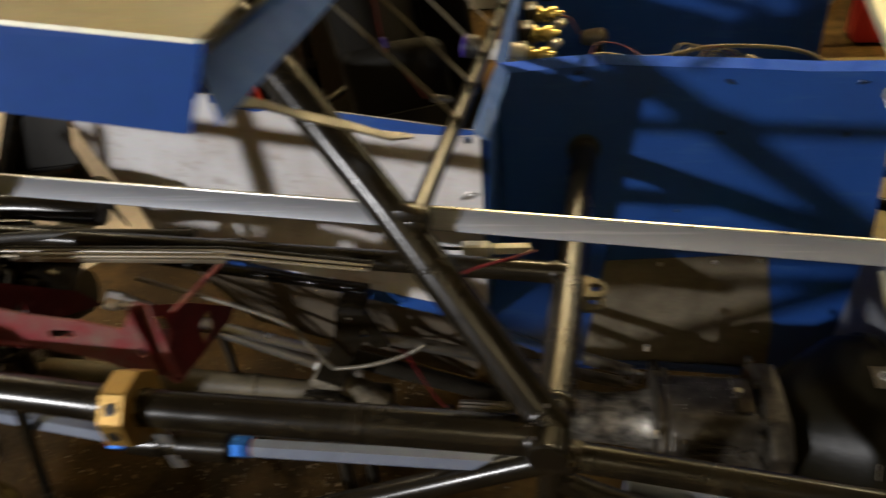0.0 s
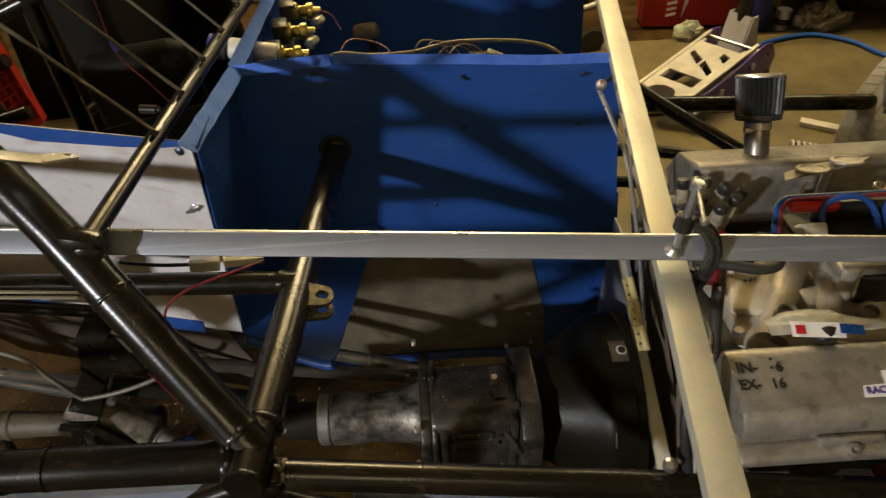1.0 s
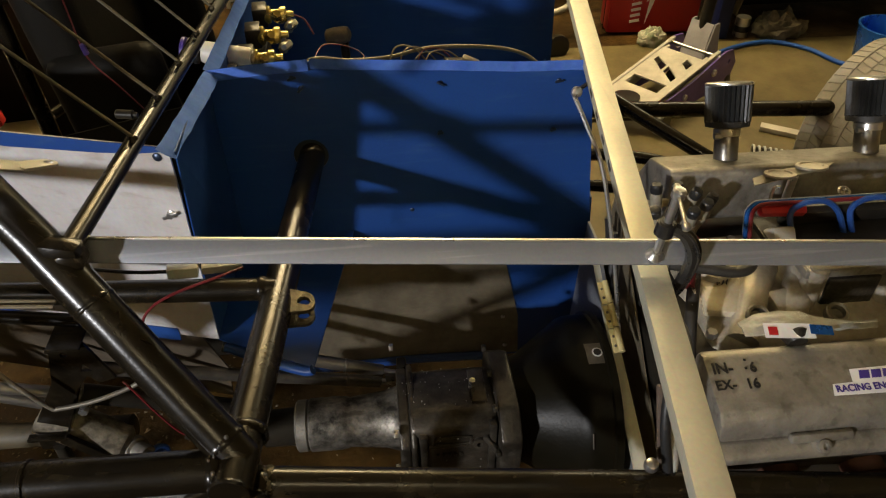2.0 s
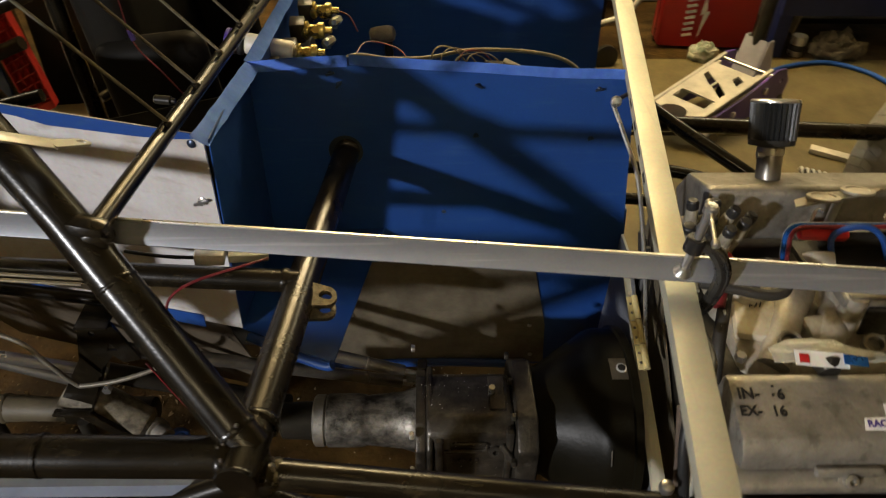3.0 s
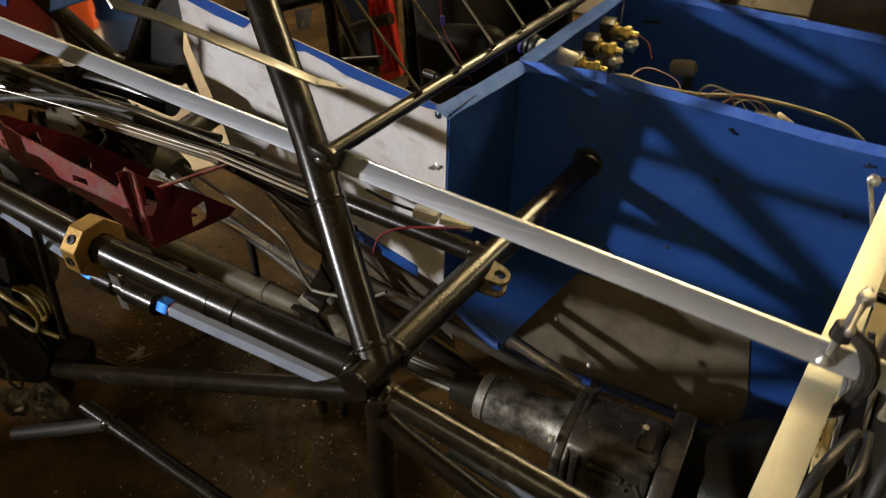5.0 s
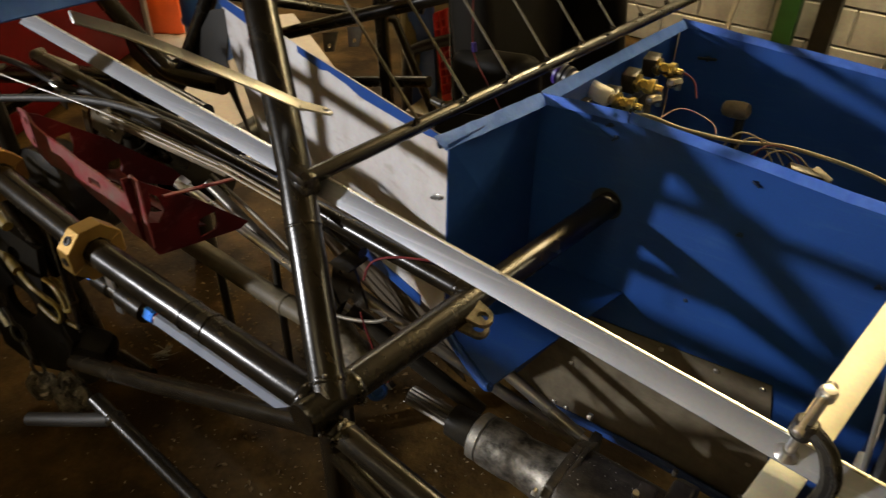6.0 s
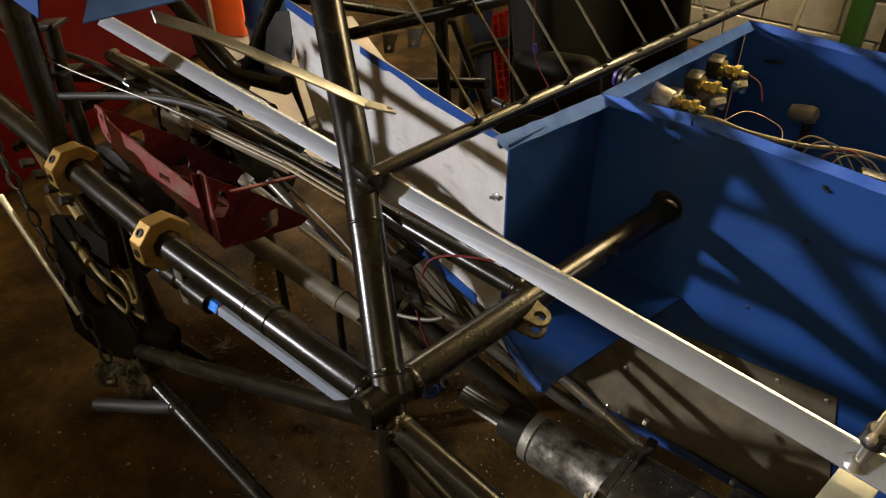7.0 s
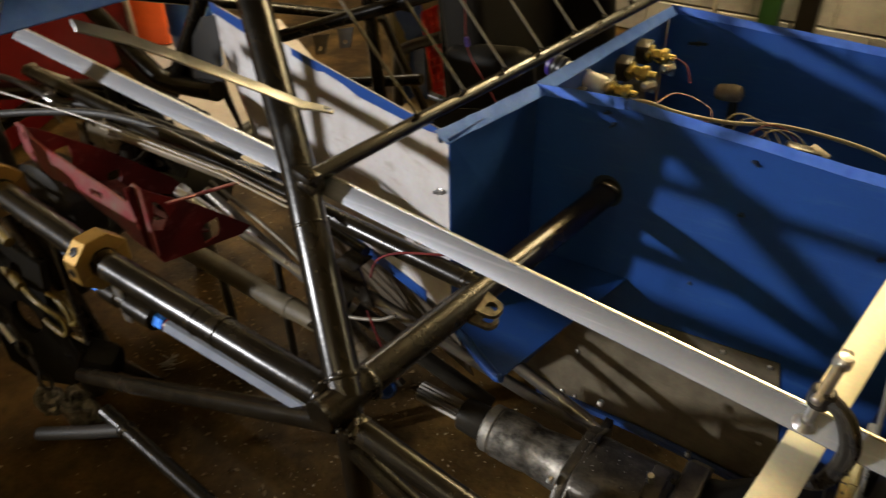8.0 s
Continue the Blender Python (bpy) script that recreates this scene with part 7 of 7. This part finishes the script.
for x, z in ((-1.279, 0.791), (-1.232, 0.775)):
    part("clevis_nut", nut((x, 0.89, z), (0.9, 0.1, -0.25), 0.013, 0.03), STEEL, axle)
for k in range(3):
    part("pale_link", plate_with_holes((-1.31 + 0.045 * k, 0.95 + 0.01 * k, 0.61), (0.9, 0.1, -0.2), (0.1, 0.0, 0.95), [(0, 0), (0.026, 0), (0.022, 0.085), (0.004, 0.09)], [oval(0.013, 0.022, 0.005, 0.007), oval(0.013, 0.065, 0.005, 0.007)], 0.005), PLATE, axle, "bare plate with lightening holes", smooth=False)
part("link_hose", tube(smooth_path([(-1.62, 0.86, 0.80), (-1.42, 0.88, 0.805), (-1.24, 0.89, 0.79), (-1.06, 0.92, 0.80), (-0.90, 0.95, 0.79), (-0.78, 0.97, 0.76)], 6), 0.008, 10), RUBBER, axle)
part("stand", tube([(-1.36, 1.25, 0.26), (-1.36, 1.25, 0.0)], 0.04, 14), IRON, axle)

# litter on the floor near the camera
random.seed(21)
lv, lf = [], []
for k in range(1500):
    x, y = random.uniform(-1.7, 0.6), random.uniform(0.1, 1.7)
    if k % 3 == 0:
        x, y = random.gauss(-0.75, 0.25), random.gauss(1.05, 0.25)
    r = random.choice((0.0015, 0.002, 0.003, 0.004, 0.006))
    a, w = random.uniform(0, math.pi), random.uniform(0.2, 0.9)
    c, s = math.cos(a) * r, math.sin(a) * r
    h, n = r * random.uniform(0.2, 0.7), len(lv)
    lv += [(x - c, y - s, 0.0005), (x + c, y + s, 0.0005 + h * 0.3), (x - s * w, y + c * w, 0.0005), (x + s * w * 0.7, y - c * w * 0.7, 0.0005), (x + c * 0.2, y, h)]
    lf += [(n, n + 3, n + 4), (n + 3, n + 1, n + 4), (n + 1, n + 2, n + 4), (n + 2, n, n + 4)]
me = bpy.data.meshes.new("grit")
me.from_pydata(lv, [], lf)
litter = bmesh.new()
litter.from_mesh(me)
bpy.data.meshes.remove(me)
solo("floor_grit", litter, material("grit_and_shavings", (0.30, 0.25, 0.16), 0.6, 0.0, (0.1, 0.08, 0.05), 0.8, 60, 200, 0.5), "scattered grit and metal shavings on the floor", "grit", kind="stuff", smooth=False)
sv, sf = [], []
for q in range(420):
    x, y = random.gauss(0.0, 0.22), random.gauss(0.84, 0.16)
    r, a = random.choice((0.0012, 0.0018, 0.003)), random.uniform(0, 6.28)
    c, d, n = math.cos(a) * r, math.sin(a) * r, len(sv)
    sv += [(x - c, y - d, 0.001), (x + c, y + d, 0.001 + r * random.uniform(0, 1)), (x - d * 0.6, y + c * 0.6, 0.001 + r * random.uniform(0, 1))]
    sf.append((n, n + 1, n + 2))
me = bpy.data.meshes.new("shavings")
me.from_pydata(sv, [], sf)
bm = bmesh.new()
bm.from_mesh(me)
bpy.data.meshes.remove(me)
solo("metal_shavings", bm, STEEL, "bright metal shavings scattered on the oily floor", "shavings", kind="stuff", smooth=False)
gv, gf = [], []
for q in range(700):
    x, y = random.uniform(-1.35, -0.35), random.gauss(1.15, 0.28)
    if y < 0.62:
        continue
    r, a = random.choice((0.0025, 0.004, 0.006, 0.010)), random.uniform(0, 6.28)
    c, d, n = math.cos(a) * r, math.sin(a) * r, len(gv)
    h = 0.001 + r * random.uniform(0.1, 0.7)
    gv += [(x - c, y - d, 0.0008), (x + d * 0.5, y - c * 0.5, h), (x + c, y + d, 0.0012), (x - d * 0.6, y + c * 0.6, h * 0.8)]
    gf.append((n, n + 1, n + 2, n + 3))
me = bpy.data.meshes.new("grit")
me.from_pydata(gv, [], gf)
bm = bmesh.new()
bm.from_mesh(me)
bpy.data.meshes.remove(me)
solo("floor_grit", bm, GRIT, "tan grit and flakes scattered on the oily floor", "grit", kind="stuff", smooth=False)
b = bmesh.new()
rng = random.Random(8)
for k in range(11):
    a, r = rng.uniform(0, 6.28), rng.uniform(0.014, 0.034)
    c = Vector((-1.055 + rng.uniform(-0.02, 0.02), 0.855 + rng.uniform(-0.02, 0.02), 0.004 + 0.012 * rng.random()))
    u, w = Vector((math.cos(a), math.sin(a), rng.uniform(-0.1, 0.35))) * r, Vector((-math.sin(a), math.cos(a), rng.uniform(0.2, 0.9))) * r * 0.16
    sheet([c - u, c + u * 0.9 - w * 0.1, c + u + w, c - u * 0.4 + w * 0.8], 0.0008, bm=b)
for v in b.verts:
    v.co.z = max(v.co.z, 0.001)
foil = solo("crumpled_foil", b, SCRAP, "crumpled scrap of clear plastic on the floor", "plastic scrap", smooth=False)
